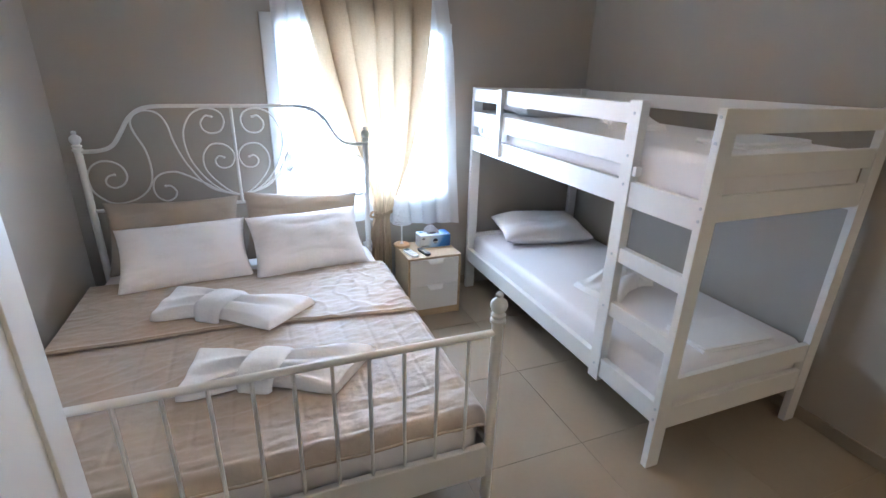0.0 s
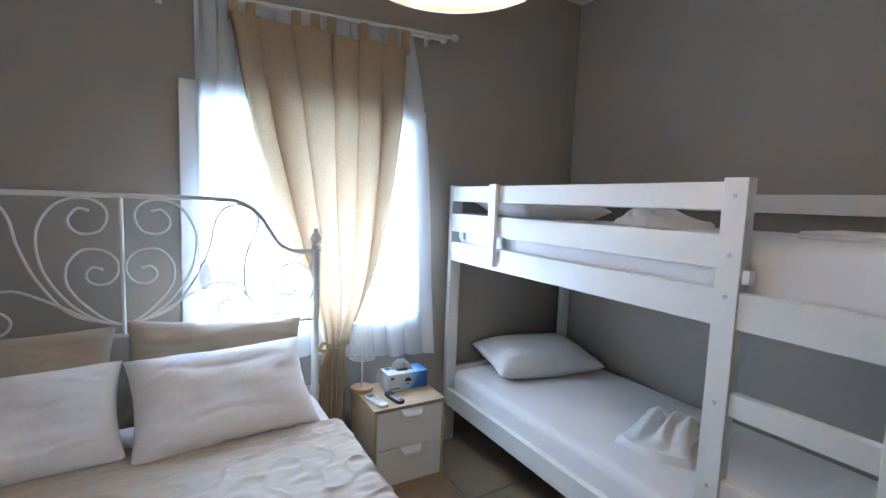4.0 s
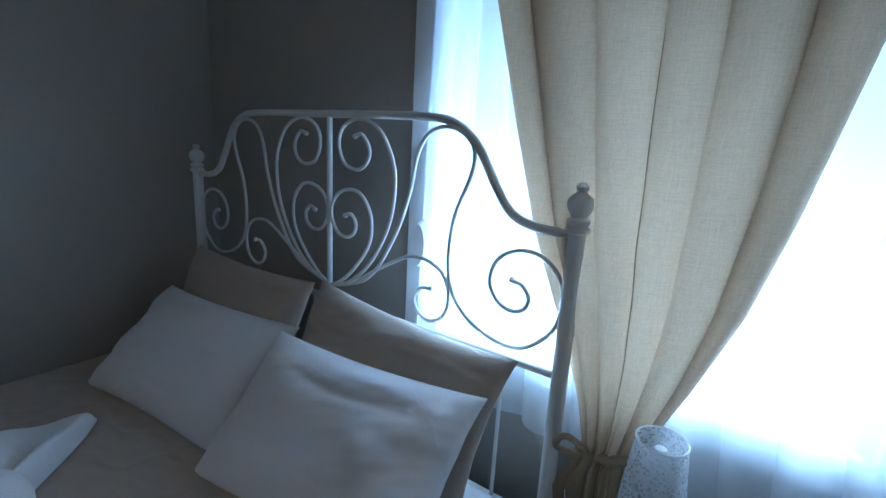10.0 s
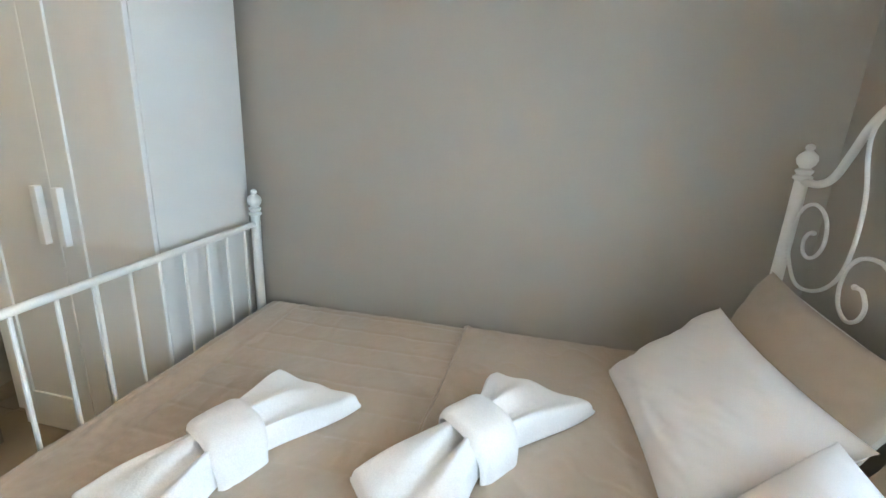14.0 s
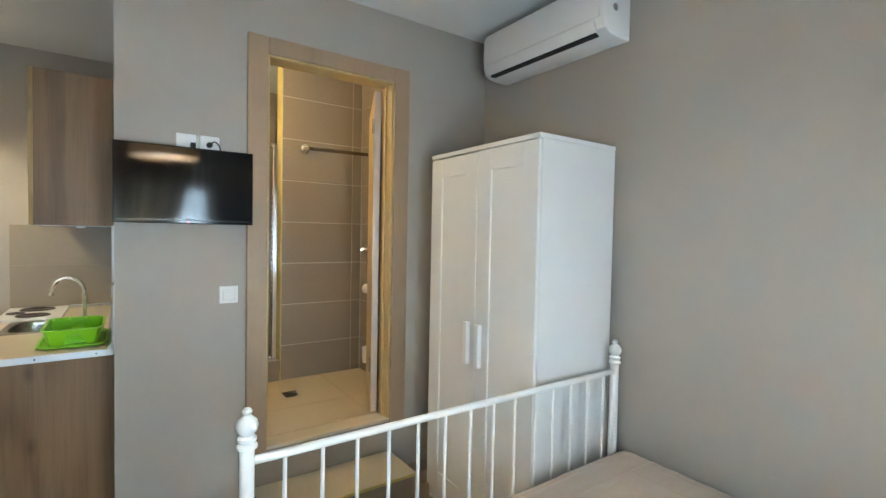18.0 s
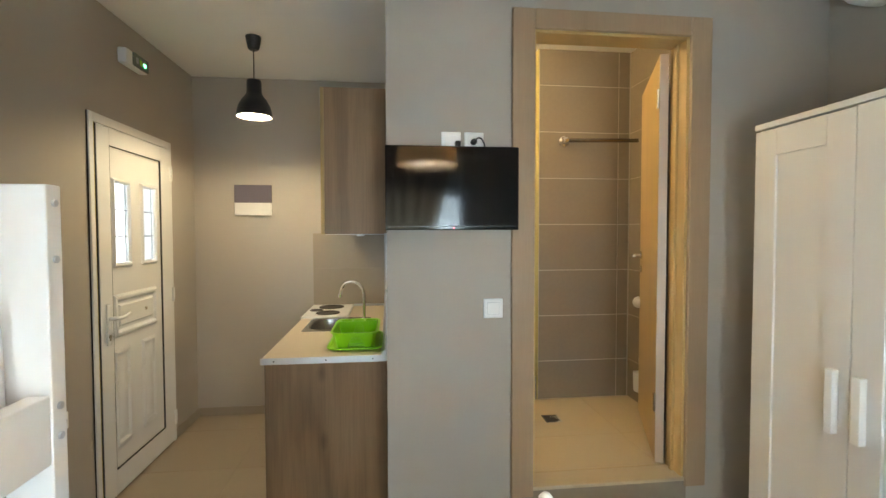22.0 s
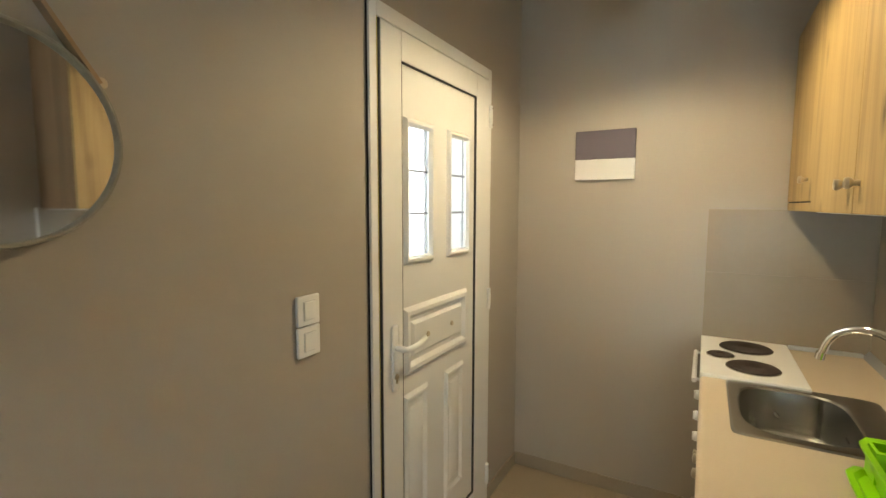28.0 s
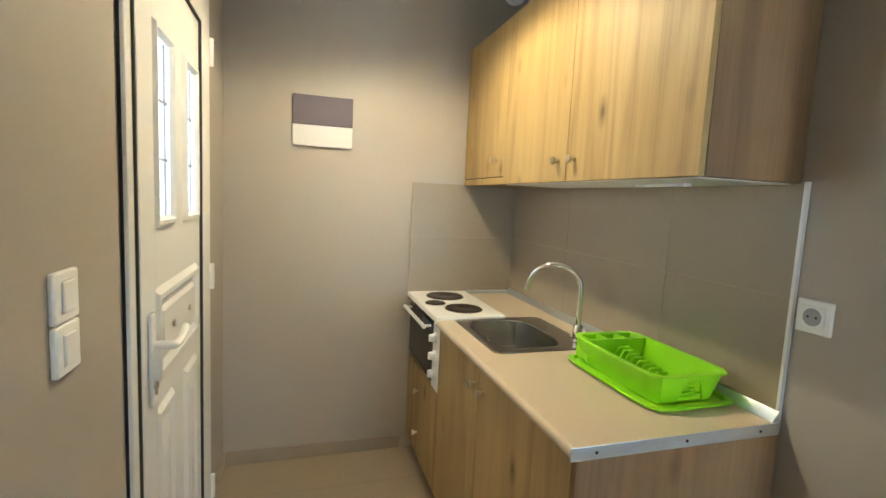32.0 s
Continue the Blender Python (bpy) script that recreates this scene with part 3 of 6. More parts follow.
part("window_frame", ring(X0, X1, Z0, Z1, 0.075, YN - 0.018, YN + 0.0, 0.004), PVC, win)
part("reveal", ring(0.347, 1.473, 0.802, 1.928, 0.02, YN + 0.001, YN + 0.10, 0.002), PVC, win)
for a, b in ((0.367, 0.911), (0.909, 1.453)):
    s = part("sash", ring(a, b, 0.822, 1.908, 0.06, YN + 0.055, YN + 0.10, 0.006), PVC, win)
    pane = part("pane", box(a + 0.06, b - 0.06, YN + 0.07, YN + 0.076, 0.882, 1.848, 0), GLASS, s)
    pane.visible_shadow = False
part("window_sill", box(0.315, 1.495, YN - 0.02, YN + 0.02, 0.745, 0.764, 0.005), PVC, win)

winder = thing("strap_winder", (0.351, YN - 0.02, 1.08), "white plastic roller-blind strap winder on the window frame", "blind winder")
part("case", lathe([(0.001, -0.012), (0.030, -0.010), (0.036, 0.0), (0.036, 0.008)], (0, 0, 0), 24, "y"), PLASTIC, winder).matrix_basis = \
    Matrix.Translation((0.376, YN - 0.062, 1.094)) @ Matrix.Diagonal((0.85, 3.0, 2.05, 1))
part("strap", box(0.3495, 0.3665, YN - 0.0225, YN - 0.0195, 1.14, 1.975, 0.0005), DARK_GAP, winder, "dark grey woven strap")
part("screw", disc((0.341, YN - 0.0205, 1.166), 0.004, 0.003, "y", 10, 0.0008), BRASS, winder)
part("screw", disc((0.341, YN - 0.0205, 0.994), 0.004, 0.003, "y", 10, 0.0008), BRASS, winder)

ROD_Z = 2.365


def rod_z(x):
    return 2.33 + 0.0532 * (x - 0.05)


rod = thing("curtain_rod", (0.85, 3.44, ROD_Z), "double white metal curtain rod with ball ends", "curtain rod")
for y, x0, x1 in ((3.456, 0.10, 1.62), (3.396, 0.06, 1.66)):
    part("pole", tube([(x0, y, rod_z(x0)), (x1, y, rod_z(x1))], 0.0095, 12), ENAMEL, rod)
    for x in (x0, x1):
        part("knob", lathe([(0.004, -0.022), (0.016, -0.017), (0.022, 0.0), (0.016, 0.017), (0.004, 0.022)], (x, y, rod_z(x)), 16, "x"), ENAMEL, rod)
for x in (0.21, 1.52):
    part("bracket", joined(box(x - 0.012, x + 0.012, YN - 0.005, YN, rod_z(x) - 0.045, rod_z(x) + 0.035, 0.002), tube([(x, YN - 0.004, rod_z(x) - 0.016), (x, 3.396, rod_z(x) - 0.014)], 0.006, 8)), ENAMEL, rod)

def along(z, keys):
    """A value that runs straight between (z, value) keys."""
    for (a, va), (b, vb) in zip(keys, keys[1:]):
        if z <= b:
            return va + (vb - va) * max(0.0, (z - a) / (b - a))
    return keys[-1][1]


def sheer_at(u, v):
    top = 2.34 + 0.07 * u
    hem = along(u, [(0, 0.665), (0.30, 0.655), (0.43, 0.64), (0.64, 0.605), (0.80, 0.575), (1, 0.56)])
    z = top + 0.005 - v * (top - hem)
    left = 0.343 + 0.012 * v
    right = along(z, [(0.55, 1.612), (1.0, 1.578), (1.4, 1.560), (1.8, 1.535), (2.15, 1.48), (2.42, 1.42)])
    turn = 2 * math.pi * (12 * u + 0.55 * math.sin(3.1 * u + 0.9 * v) + 0.25 * math.sin(9 * u))
    inner = min(1.0, 9 * u) * min(1.0, 9 * (1 - u))
    x = left + (right - left) * u + 0.015 * math.sin(turn + 1.1) * inner
    deep = (0.010 + 0.004 * v) * math.sin(turn) + 0.005 * math.sin(2 * math.pi * 4.3 * u + 1.2)
    return Vector((x, 3.446 + deep - 0.022 * v, z + 0.004 * math.sin(31 * u) * v))


sheer = tagged(part("sheer_curtain", sheet(sheer_at, 200, 46), SHEER), "white translucent voile curtain hanging over the window", "curtain")
part("hem", sheet(lambda u, v: sheer_at(u, 0.985 + 0.015 * v) - Vector((0, 0.0015, 0)), 200, 1), SHEER, sheer)


def drape_at(u, v):
    z = 2.285 - v * (2.285 - 0.20)
    left = along(z, [(0.2, 0.905), (0.45, 0.908), (0.64, 0.918), (0.70, 0.930), (0.80, 0.908), (0.95, 0.856), (1.20, 0.752), (1.45, 0.676), (1.75, 0.594), (2.05, 0.530), (2.29, 0.485)])
    right = along(z, [(0.2, 1.055), (0.55, 1.048), (0.68, 1.040), (0.78, 1.080), (0.92, 1.138), (1.10, 1.202), (1.30, 1.250), (1.60, 1.306), (1.90, 1.342), (2.29, 1.358)])
    gather = smooth01((z - 0.72) / 0.5)
    turn = 2 * math.pi * (6.4 * u + 0.30 * math.sin(5 * u + 0.5) + 0.10 * math.sin(4 * v + 9 * u))
    fine = 2 * math.pi * (15 * u + 0.4 * math.sin(7 * u + 2 * v))
    inner = min(1.0, 10 * u) * min(1.0, 10 * (1 - u))
    y = 3.382 + (0.013 + 0.024 * gather) * math.sin(turn) + 0.004 * math.sin(fine) * (0.4 + v) - 0.03 * math.sin(math.pi * u) * smooth01((1.8 - z) / 1.0)
    x = left + (right - left) * (u + inner * ((0.070 + 0.025 * math.sin(7 * u + 1)) * math.sin(turn + 1.2) + 0.004 * math.sin(fine + 1)))
    return Vector((x, y, z + 0.006 * math.sin(17 * u)))


drape = tagged(part("curtain", sheet(drape_at, 300, 90), LINEN), "beige linen tab-top curtain gathered with a tie", "curtain")
for k in range(8):
    u = 0.03 + k * 0.134
    p = drape_at(u, 0)
    part("tab", sheet(lambda a, b, p=p: Vector((p.x + (a - 0.5) * 0.042, 3.396 - 0.0125 * math.cos(math.pi * b), 2.268 + (rod_z(p.x) + 0.013 - 2.268) * math.sin(math.pi * b) ** 0.7)), 3, 12), LINEN, drape)
for u in (0.17, 0.36, 0.55, 0.71, 0.88):
    part("seam", tube([drape_at(u, k / 60) - Vector((0, 0.0018, 0)) for k in range(61)], 0.0011, 5), SEAM, drape, "darker stitched seam")
tie = part("tie_band", tube([(1.004 + 0.050 * math.cos(a), 3.386 + 0.046 * math.sin(a), 0.705 + 0.012 * math.cos(a)) for a in (2 * math.pi * k / 28 for k in range(28))], 0.013, 8, True), LINEN, drape)
part("tie_end", sheet(lambda a, b: Vector((0.938 - 0.035 * math.sin(2.2 * b) + (a - 0.5) * 0.028 + 0.008 * math.sin(9 * b), 3.335 - 0.012 * math.sin(5 * b) + 0.01 * a, 0.715 - 0.26 * b)), 4, 16, 0.002), LINEN, drape)
part("tie_end", sheet(lambda a, b: Vector((0.950 - 0.02 * b + (a - 0.5) * 0.024 + 0.010 * math.sin(7 * b + 1), 3.325 + 0.012 * a, 0.71 - 0.19 * b)), 4, 14, 0.002), LINEN, drape)
part("tie_bow", tube(spline([(0.952, 3.335, 0.71), (0.905, 3.32, 0.735), (0.885, 3.315, 0.705), (0.93, 3.325, 0.695), (0.955, 3.335, 0.712)], 6), 0.008, 8), LINEN, drape)

# ---------------------------------------------------------------- double bed
BX0, BX1, BY0, BY1 = -0.743, 0.868, 1.357, 3.335
bed = thing("double_bed", (0.06, 2.35, 0), "white enamelled metal double bed with scrolled headboard", "bed")


def bed_post(x, y, h):
    p = part("post", tube([(x, y, 0.012), (x, y, h - 0.055)], 0.0195, 16), ENAMEL, bed)
    part("finial", lathe([(0.020, -0.058), (0.027, -0.054), (0.027, -0.046), (0.019, -0.040), (0.025, -0.032), (0.025, -0.026), (0.015, -0.020), (0.025, -0.008), (0.0295, 0.006), (0.026, 0.020),
                          (0.014, 0.031), (0.009, 0.035), (0.013, 0.040), (0.0135, 0.046), (0.008, 0.053), (0.001, 0.055)], (x, y, h), 20), ENAMEL, p)
    part("foot", disc((x, y, 0), 0.022, 0.014, "z", 16), PLASTIC, p)


for x in (BX0, BX1):
    bed_post(x, BY1, 1.272)
    bed_post(x, BY0, 0.965)
MX, HY = (BX0 + BX1) / 2, BY1
arch = [(-0.805, 1.212), (-0.71, 1.214), (-0.64, 1.240), (-0.59, 1.305), (-0.535, 1.390), (-0.465, 1.441), (-0.376, 1.455), (-0.18, 1.457), (0, 1.457)]
half = spline([(x, 0, z) for x, z in arch], 6)
part("top_rail", tube([(MX + p.x, HY, p.z) for p in half] + [(MX - p.x, HY, p.z) for p in half[-2::-1]], 0.0115, 12), ENAMEL, bed)
part("centre_bar", tube([(MX, HY, 0.87), (MX, HY, 1.453)], 0.009, 10), ENAMEL, bed)
part("lower_rail", tube([(BX0, HY, 0.868), (BX1, HY, 0.868)], 0.010, 10), ENAMEL, bed)
# each scroll runs from its inner curl out and down to the foot of the centre bar
SCROLLS = (
    ((-0.660, 1.076), (-0.690, 1.068), (-0.709, 1.040), (-0.698, 1.010), (-0.664, 0.999), (-0.622, 1.018), (-0.600, 1.060), (-0.612, 1.112), (-0.650, 1.145), (-0.705, 1.155), (-0.756, 1.134),
     (-0.787, 1.090), (-0.792, 1.035), (-0.770, 0.968), (-0.695, 0.908), (-0.602, 0.915), (-0.524, 0.958), (-0.482, 1.020), (-0.470, 1.110), (-0.483, 1.213), (-0.522, 1.310), (-0.531, 1.368),
     (-0.505, 1.411), (-0.447, 1.432), (-0.385, 1.412), (-0.350, 1.350), (-0.328, 1.245), (-0.272, 1.106), (-0.170, 0.970), (-0.010, 0.916)),
    ((-0.412, 0.980), (-0.384, 0.976), (-0.360, 0.943), (-0.374, 0.905), (-0.415, 0.887), (-0.458, 0.908), (-0.477, 0.953), (-0.470, 1.008), (-0.436, 1.046), (-0.380, 1.062), (-0.320, 1.052),
     (-0.200, 0.985), (-0.110, 0.928), (-0.010, 0.900)),
    ((-0.112, 1.379), (-0.145, 1.384), (-0.174, 1.345), (-0.165, 1.305), (-0.128, 1.283), (-0.075, 1.295), (-0.048, 1.345), (-0.058, 1.395), (-0.103, 1.424), (-0.165, 1.424), (-0.228, 1.385),
     (-0.272, 1.295), (-0.270, 1.185), (-0.235, 1.085), (-0.165, 0.985), (-0.080, 0.920), (-0.010, 0.900)),
    ((-0.072, 1.138), (-0.100, 1.146), (-0.122, 1.122), (-0.115, 1.090), (-0.085, 1.073), (-0.045, 1.080), (-0.018, 1.115), (-0.014, 1.160), (-0.040, 1.200), (-0.085, 1.220), (-0.140, 1.213),
     (-0.182, 1.160), (-0.187, 1.090), (-0.160, 1.030), (-0.105, 0.965), (-0.055, 0.922), (-0.010, 0.900)),
)
for k, way in enumerate(SCROLLS):
    ctrl = [(x, 0, z + (0.016 if k else 0.0)) for x, z in way]
    line = spline(ctrl, 6)
    for side in (1, -1):
        s = part("scroll", tube([(MX + side * p.x, HY + 0.004 * side, p.z) for p in line], 0.0055, 8), ENAMEL, bed)
        e = line[0]
        part("scroll_knob", lathe([(0.001, -0.009), (0.006, -0.006), (0.008, 0), (0.006, 0.006), (0.001, 0.009)], (MX + side * e.x, HY, e.z), 10, "x"), ENAMEL, s)
for k in range(10):
    x = BX0 + 0.146 * (k + 1)
    part("spindle", tube([(x, HY, 0.46), (x, HY, 0.868)], 0.0055, 8), ENAMEL, bed)
part("head_crossbar", box(BX0, BX1, HY - 0.012, HY + 0.012, 0.30, 0.46, 0.004), ENAMEL, bed)
part("foot_rail", tube([(BX0, BY0, 0.872), (BX1, BY0, 0.872)], 0.0125, 12), ENAMEL, bed)
for k in range(14):
    x = 0.767 - 0.11 * k
    part("spindle", tube([(x, BY0, 0.40), (x, BY0, 0.872)], 0.0062, 8), ENAMEL, bed)
part("foot_crossbar", box(BX0, BX1, BY0 - 0.013, BY0 + 0.013, 0.262, 0.405, 0.005), ENAMEL, bed)
for x in (BX0, BX1):
    part("side_rail", box(x - 0.012, x + 0.012, BY0 + 0.02, BY1 - 0.02, 0.262, 0.40, 0.004), ENAMEL, bed)
part("mid_beam", box(MX - 0.02, MX + 0.02, BY0 + 0.013, BY1 - 0.013, 0.26, 0.30, 0.003), STEEL, bed)
for k in range(14):
    y = BY0 + 0.10 + k * 0.137
    part("slat", box(BX0 + 0.012, BX1 - 0.012, y, y + 0.06, 0.302, 0.318, 0.002, 1), PALE_OAK, bed)


def mattress(name, x0, x1, y0, y1, z0, z1, label, material, r=0.045):
    bm = box(x0, x1, y0, y1, z0, z1, r, 5)
    for v in bm.verts:
        n = noise.noise(v.co * 3.0) * 0.006
        v.co += Vector((n * 0.5, n * 0.5, n if v.co.z > (z0 + z1) / 2 else 0))
    ob = tagged(part(name, bm, material), label, "mattress")
    e = 0.004
    part("sheet_hem", joined(*(box(a, b, c, d, z0 + 0.012, z0 + 0.040, 0.0015, 1) for a, b, c, d in (
        (x0 - e, x0 + e, y0 + r, y1 - r), (x1 - e, x1 + e, y0 + r, y1 - r), (x0 + r, x1 - r, y0 - e, y0 + e), (x0 + r, x1 - r, y1 - e, y1 + e)))), material, ob, "gathered hem of the fitted sheet")
    return ob


mattress("mattress", BX0 + 0.025, BX1 - 0.015, BY0 + 0.03, BY1 - 0.03, 0.318, 0.515, "mattress in a white fitted sheet on the double bed", SHEET, 0.06)

CX0, CX1 = BX0 + 0.005, BX1 + 0.008


def over_edge(u, lo, hi, drop):
    """Runs across the top and then down over the open side: distance along the cloth gives x and fall."""
    total = (hi - lo) + drop
    s = u * total
    r = 0.045
    flat = hi - lo - r
    if s <= flat:
        return lo + s, 0.0
    arc = min(1.0, (s - flat) / (r * math.pi / 2))
    x, f = lo + flat + r * math.sin(arc * math.pi / 2), r * (1 - math.cos(arc * math.pi / 2))
    return x, f + max(0.0, s - flat - r * math.pi / 2)


def quilt_at(u, v, y0=BY0 + 0.025, y1=2.34):
    x, fall = over_edge(u, CX0, CX1, 0.13)
    y = y0 + (y1 - y0) * v
    foot = max(0.0, 1 - (y - y0) / 0.05)
    reach = y - y0
    stitch = abs(math.sin(math.pi * x / 0.118 + 0.2 * math.sin(3 * y))) if reach > 0.165 else 1.0
    puff = 0.0028 * min(1.0, stitch * 3.6) * min(1.0, abs(reach - 0.165) / 0.016) * min(1.0, abs(reach - 0.062) / 0.012)
    w = 0.004 * noise.noise(Vector((x * 6, y * 10, 0))) + 0.0034 * noise.noise(Vector((x * 11 + 4 * y, y * 28 - 7 * x, 4))) + 0.0014 * noise.noise(Vector((x * 34, y * 60, 9)))
    w = w * (0.55 + 0.45 * smooth01((x + 0.3) / 0.5)) + 0.003 * max(0.0, 1 - 5 * abs(noise.noise(Vector((x * 3.0 + 1.5 * y, y * 8 - 3 * x, 13)))))
    z = 0.526 - fall + (puff + w) * (0.4 if fall > 0.03 else 1.0) - 0.05 * foot ** 2
    return Vector((x + (puff + w if fall > 0.03 else 0), y, z))


def fold_at(u, v, y0=2.29, y1=2.98):
    x, fall = over_edge(u, CX0 + 0.004, CX1 + 0.002, 0.115)
    y = y0 - 0.095 * smooth01(x / 0.85) + (y1 - y0) * v
    w = 0.004 * noise.noise(Vector((x * 4, y * 9, 7))) + 0.0065 * noise.noise(Vector((x * 15 + 8 * y, y * 30 - 6 * x, 2))) * (0.35 + 0.65 * smooth01((x - 0.2) / 0.5))
    w += (0.002 + 0.005 * smooth01((x - 0.1) / 0.6)) * max(0.0, 1 - 7 * abs(noise.noise(Vector((x * 6 + 4 * y, y * 9 - 5 * x, 21)))))
    lip = 0.006 * math.exp(-((v - 0.012) / 0.02) ** 2)
    z = 0.541 - fall + w + lip - (0.012 * (1 - smooth01(v / 0.012)))
    return Vector((x + (w if fall > 0.03 else 0), y, z))


spread = tagged(part("bedspread", sheet(quilt_at, 260, 190, 0.006), BEIGE), "beige quilted satin bedspread over the double bed", "bedspread")
part("turned_back_fold", sheet(fold_at, 230, 130, 0.008), BEIGE, spread, "smooth underside of the beige bedspread folded back")
part("piping", tube([fold_at(u / 60, 0.004) + Vector((0, -0.002, 0.001)) for u in range(61)], 0.0045, 8), BEIGE, spread)
part("piping", tube([quilt_at(u / 60, 0.0) + Vector((0, -0.003, 0.002)) for u in range(61)], 0.005, 8), BEIGE, spread)


def cushion(name, w, d, h, m, material, label, group, seed, category="pillow"):
    """A stuffed pillow: pinched corners, seam round the edge, soft creases."""
    n = 72
    bm = bmesh.new()
    layers = {}
    for s in (1, -1):
        for j in range(n + 1):
            for i in range(n + 1):
                u, v = 2 * i / n - 1, 2 * j / n - 1
                rim = i in (0, n) or j in (0, n)
                if s < 0 and rim:
                    layers[s, i, j] = layers[1, i, j]
                    continue
                fat = ((1 - u ** 4) * (1 - v ** 4)) ** 0.55
                x = w / 2 * u * (1 - 0.075 * (1 - v * v) * abs(u) ** 3)
                y = d / 2 * v * (1 - 0.085 * (1 - u * u) * abs(v) ** 3)
                crease = noise.noise(Vector((u * 2.1 + seed, v * 2.1, s))) * 0.014 + noise.noise(Vector((u * 2 + 1.4 * v + seed, v * 3.4 - 1.0 * u, 3 * s))) * 0.0055
                crease += 0.005 * math.exp(-((abs(v) - 0.55 - 0.12 * math.sin(3 * u + seed)) / 0.06) ** 2) * math.sin(2.2 * u + seed)
                crease += 0.006 * math.sin(9 * (u * v) + seed) * (u * u + v * v) / 2
                crease += 0.006 * (abs(v) ** 3 * noise.noise(Vector((u * 7 + seed, v * 1.5, s))) + abs(u) ** 3 * noise.noise(Vector((v * 7 - seed, u * 1.5, s + 5))))
                crease += 0.0035 * noise.noise(Vector((u * 2.2 + 3.0 * v + seed, (v - 0.8 * u) * 9, 2 * s + seed))) * (0.4 + 0.6 * abs(u))
                z = s * (h / 2 * fat + crease * fat)
                layers[s, i, j] = bm.verts.new((x, y, z))
        for j in range(n):
            for i in range(n):
                f = [layers[s, a, b] for a, b in ((i, j), (i + 1, j), (i + 1, j + 1), (i, j + 1))]
                bm.faces.new(f if s > 0 else f[::-1])
    ob = part(name, bm, material)
    ob.matrix_basis = m
    return tagged(ob, label, category, group)


cushion("pillow", 0.685, 0.425, 0.150, pose(-0.260, 3.020, 0.660, 41, 0, 6), SHEET, "plump white cotton pillow leaning on a beige one", "white pillows on the double bed", 1.0)
cushion("pillow", 0.685, 0.430, 0.150, pose(0.427, 3.020, 0.670, 44, 0, 5) @ pose(0, 0, 0, 0, 0, 1), SHEET, "plump white cotton pillow leaning on a beige one", "white pillows on the double bed", 4.7)
cushion("pillow", 0.72, 0.43, 0.13, pose(-0.318, 3.205, 0.728, 66, 0, 0), BEIGE_PILLOW, "beige cotton pillow standing against the headboard", "beige pillows on the double bed", 8.2)
cushion("pillow", 0.71, 0.43, 0.13, pose(0.415, 3.195, 0.728, 64, 0, 1) @ pose(0, 0, 0, 0, 0, -4), BEIGE_PILLOW, "beige cotton pillow standing against the headboard", "beige pillows on the double bed", 12.6)


def towel_bow(at, turn, label, seed, left=0.285, right=0.325):
    """A hand towel drawn through a band into a bow."""
    ob = thing("bow_tied_towel", at, label, "towel", "bow-tied towels on the double bed")
    place = Matrix.Translation(at) @ pose(0, 0, 0, 0, 0, turn)
    for side, length in ((-1, left), (1, right)):
        def wing(u, v, side=side, length=length):
            c = 2 * u - 1
            spread_ = smooth01(v * 1.05)
            width = 0.072 + 0.078 * spread_
            slant = (0.045 * math.sin(seed) * side + 0.012) * spread_
            pleat = (0.022 * math.cos(c * 6.2 + seed + side) + 0.006 * math.sin(c * 11 + 2 * seed)) * (1 - 0.9 * smooth01(v)) * (1 - c ** 4)
            sag = 0.012 * noise.noise(Vector((c * 1.5 + seed, v * 2.4, side))) * v
            body = 0.062 - 0.022 * smooth01(v * 1.2) + 0.014 * math.sin(math.pi * v)
            over = max(0.0, (abs(c) - 0.86) / 0.14), max(0.0, (v - 0.95) / 0.05)
            rim = math.sqrt(max(0.0, 1 - over[0] ** 2)) * math.sqrt(max(0.0, 1 - over[1] ** 2))
            corner = (0.034 + 0.022 * math.sin(seed + side)) * c * v * v
            return Vector((side * (0.02 + v * length + corner), c * width + slant, max(0.004, (body + pleat + sag) * (0.25 + 0.75 * rim))))
        bm = sheet(wing, 56, 40)
        ret = bmesh.ops.extrude_face_region(bm, geom=bm.faces[:])
        for v in ret["geom"]:
            if isinstance(v, bmesh.types.BMVert):
                v.co.z = 0.0
        bmesh.ops.recalc_face_normals(bm, faces=bm.faces[:])
        part("wing", moved(bm, place), TOWEL, ob)

    def band(u, v):
        a = math.pi * (1.12 * v - 0.06)
        k = 2 * u - 1
        ca, sa = math.cos(a), math.sin(a)
        fat = (1 - abs(k) ** 5) ** 0.5
        y = (0.088 + 0.012 * fat) * math.copysign(abs(ca) ** 0.7, ca)
        z = (0.076 + 0.014 * fat) * math.copysign(abs(sa) ** 0.62, sa) + 0.003 * noise.noise(Vector((k * 2, 3 * v, seed)))
        return Vector((k * (0.058 + 0.010 * math.sin(a)) + 0.020 * ca, y, max(0.002, z)))
    part("knot", moved(sheet(band, 22, 44, 0.010), place), TOWEL, ob)
    return ob


towel_bow((0.135, 1.855, 0.534), -20, "white terry towel tied in a bow near the footboard", 0.6)
towel_bow((-0.050, 2.450, 0.548), -34.6, "white terry towel tied in a bow near the pillows", 2.1, 0.295, 0.330)

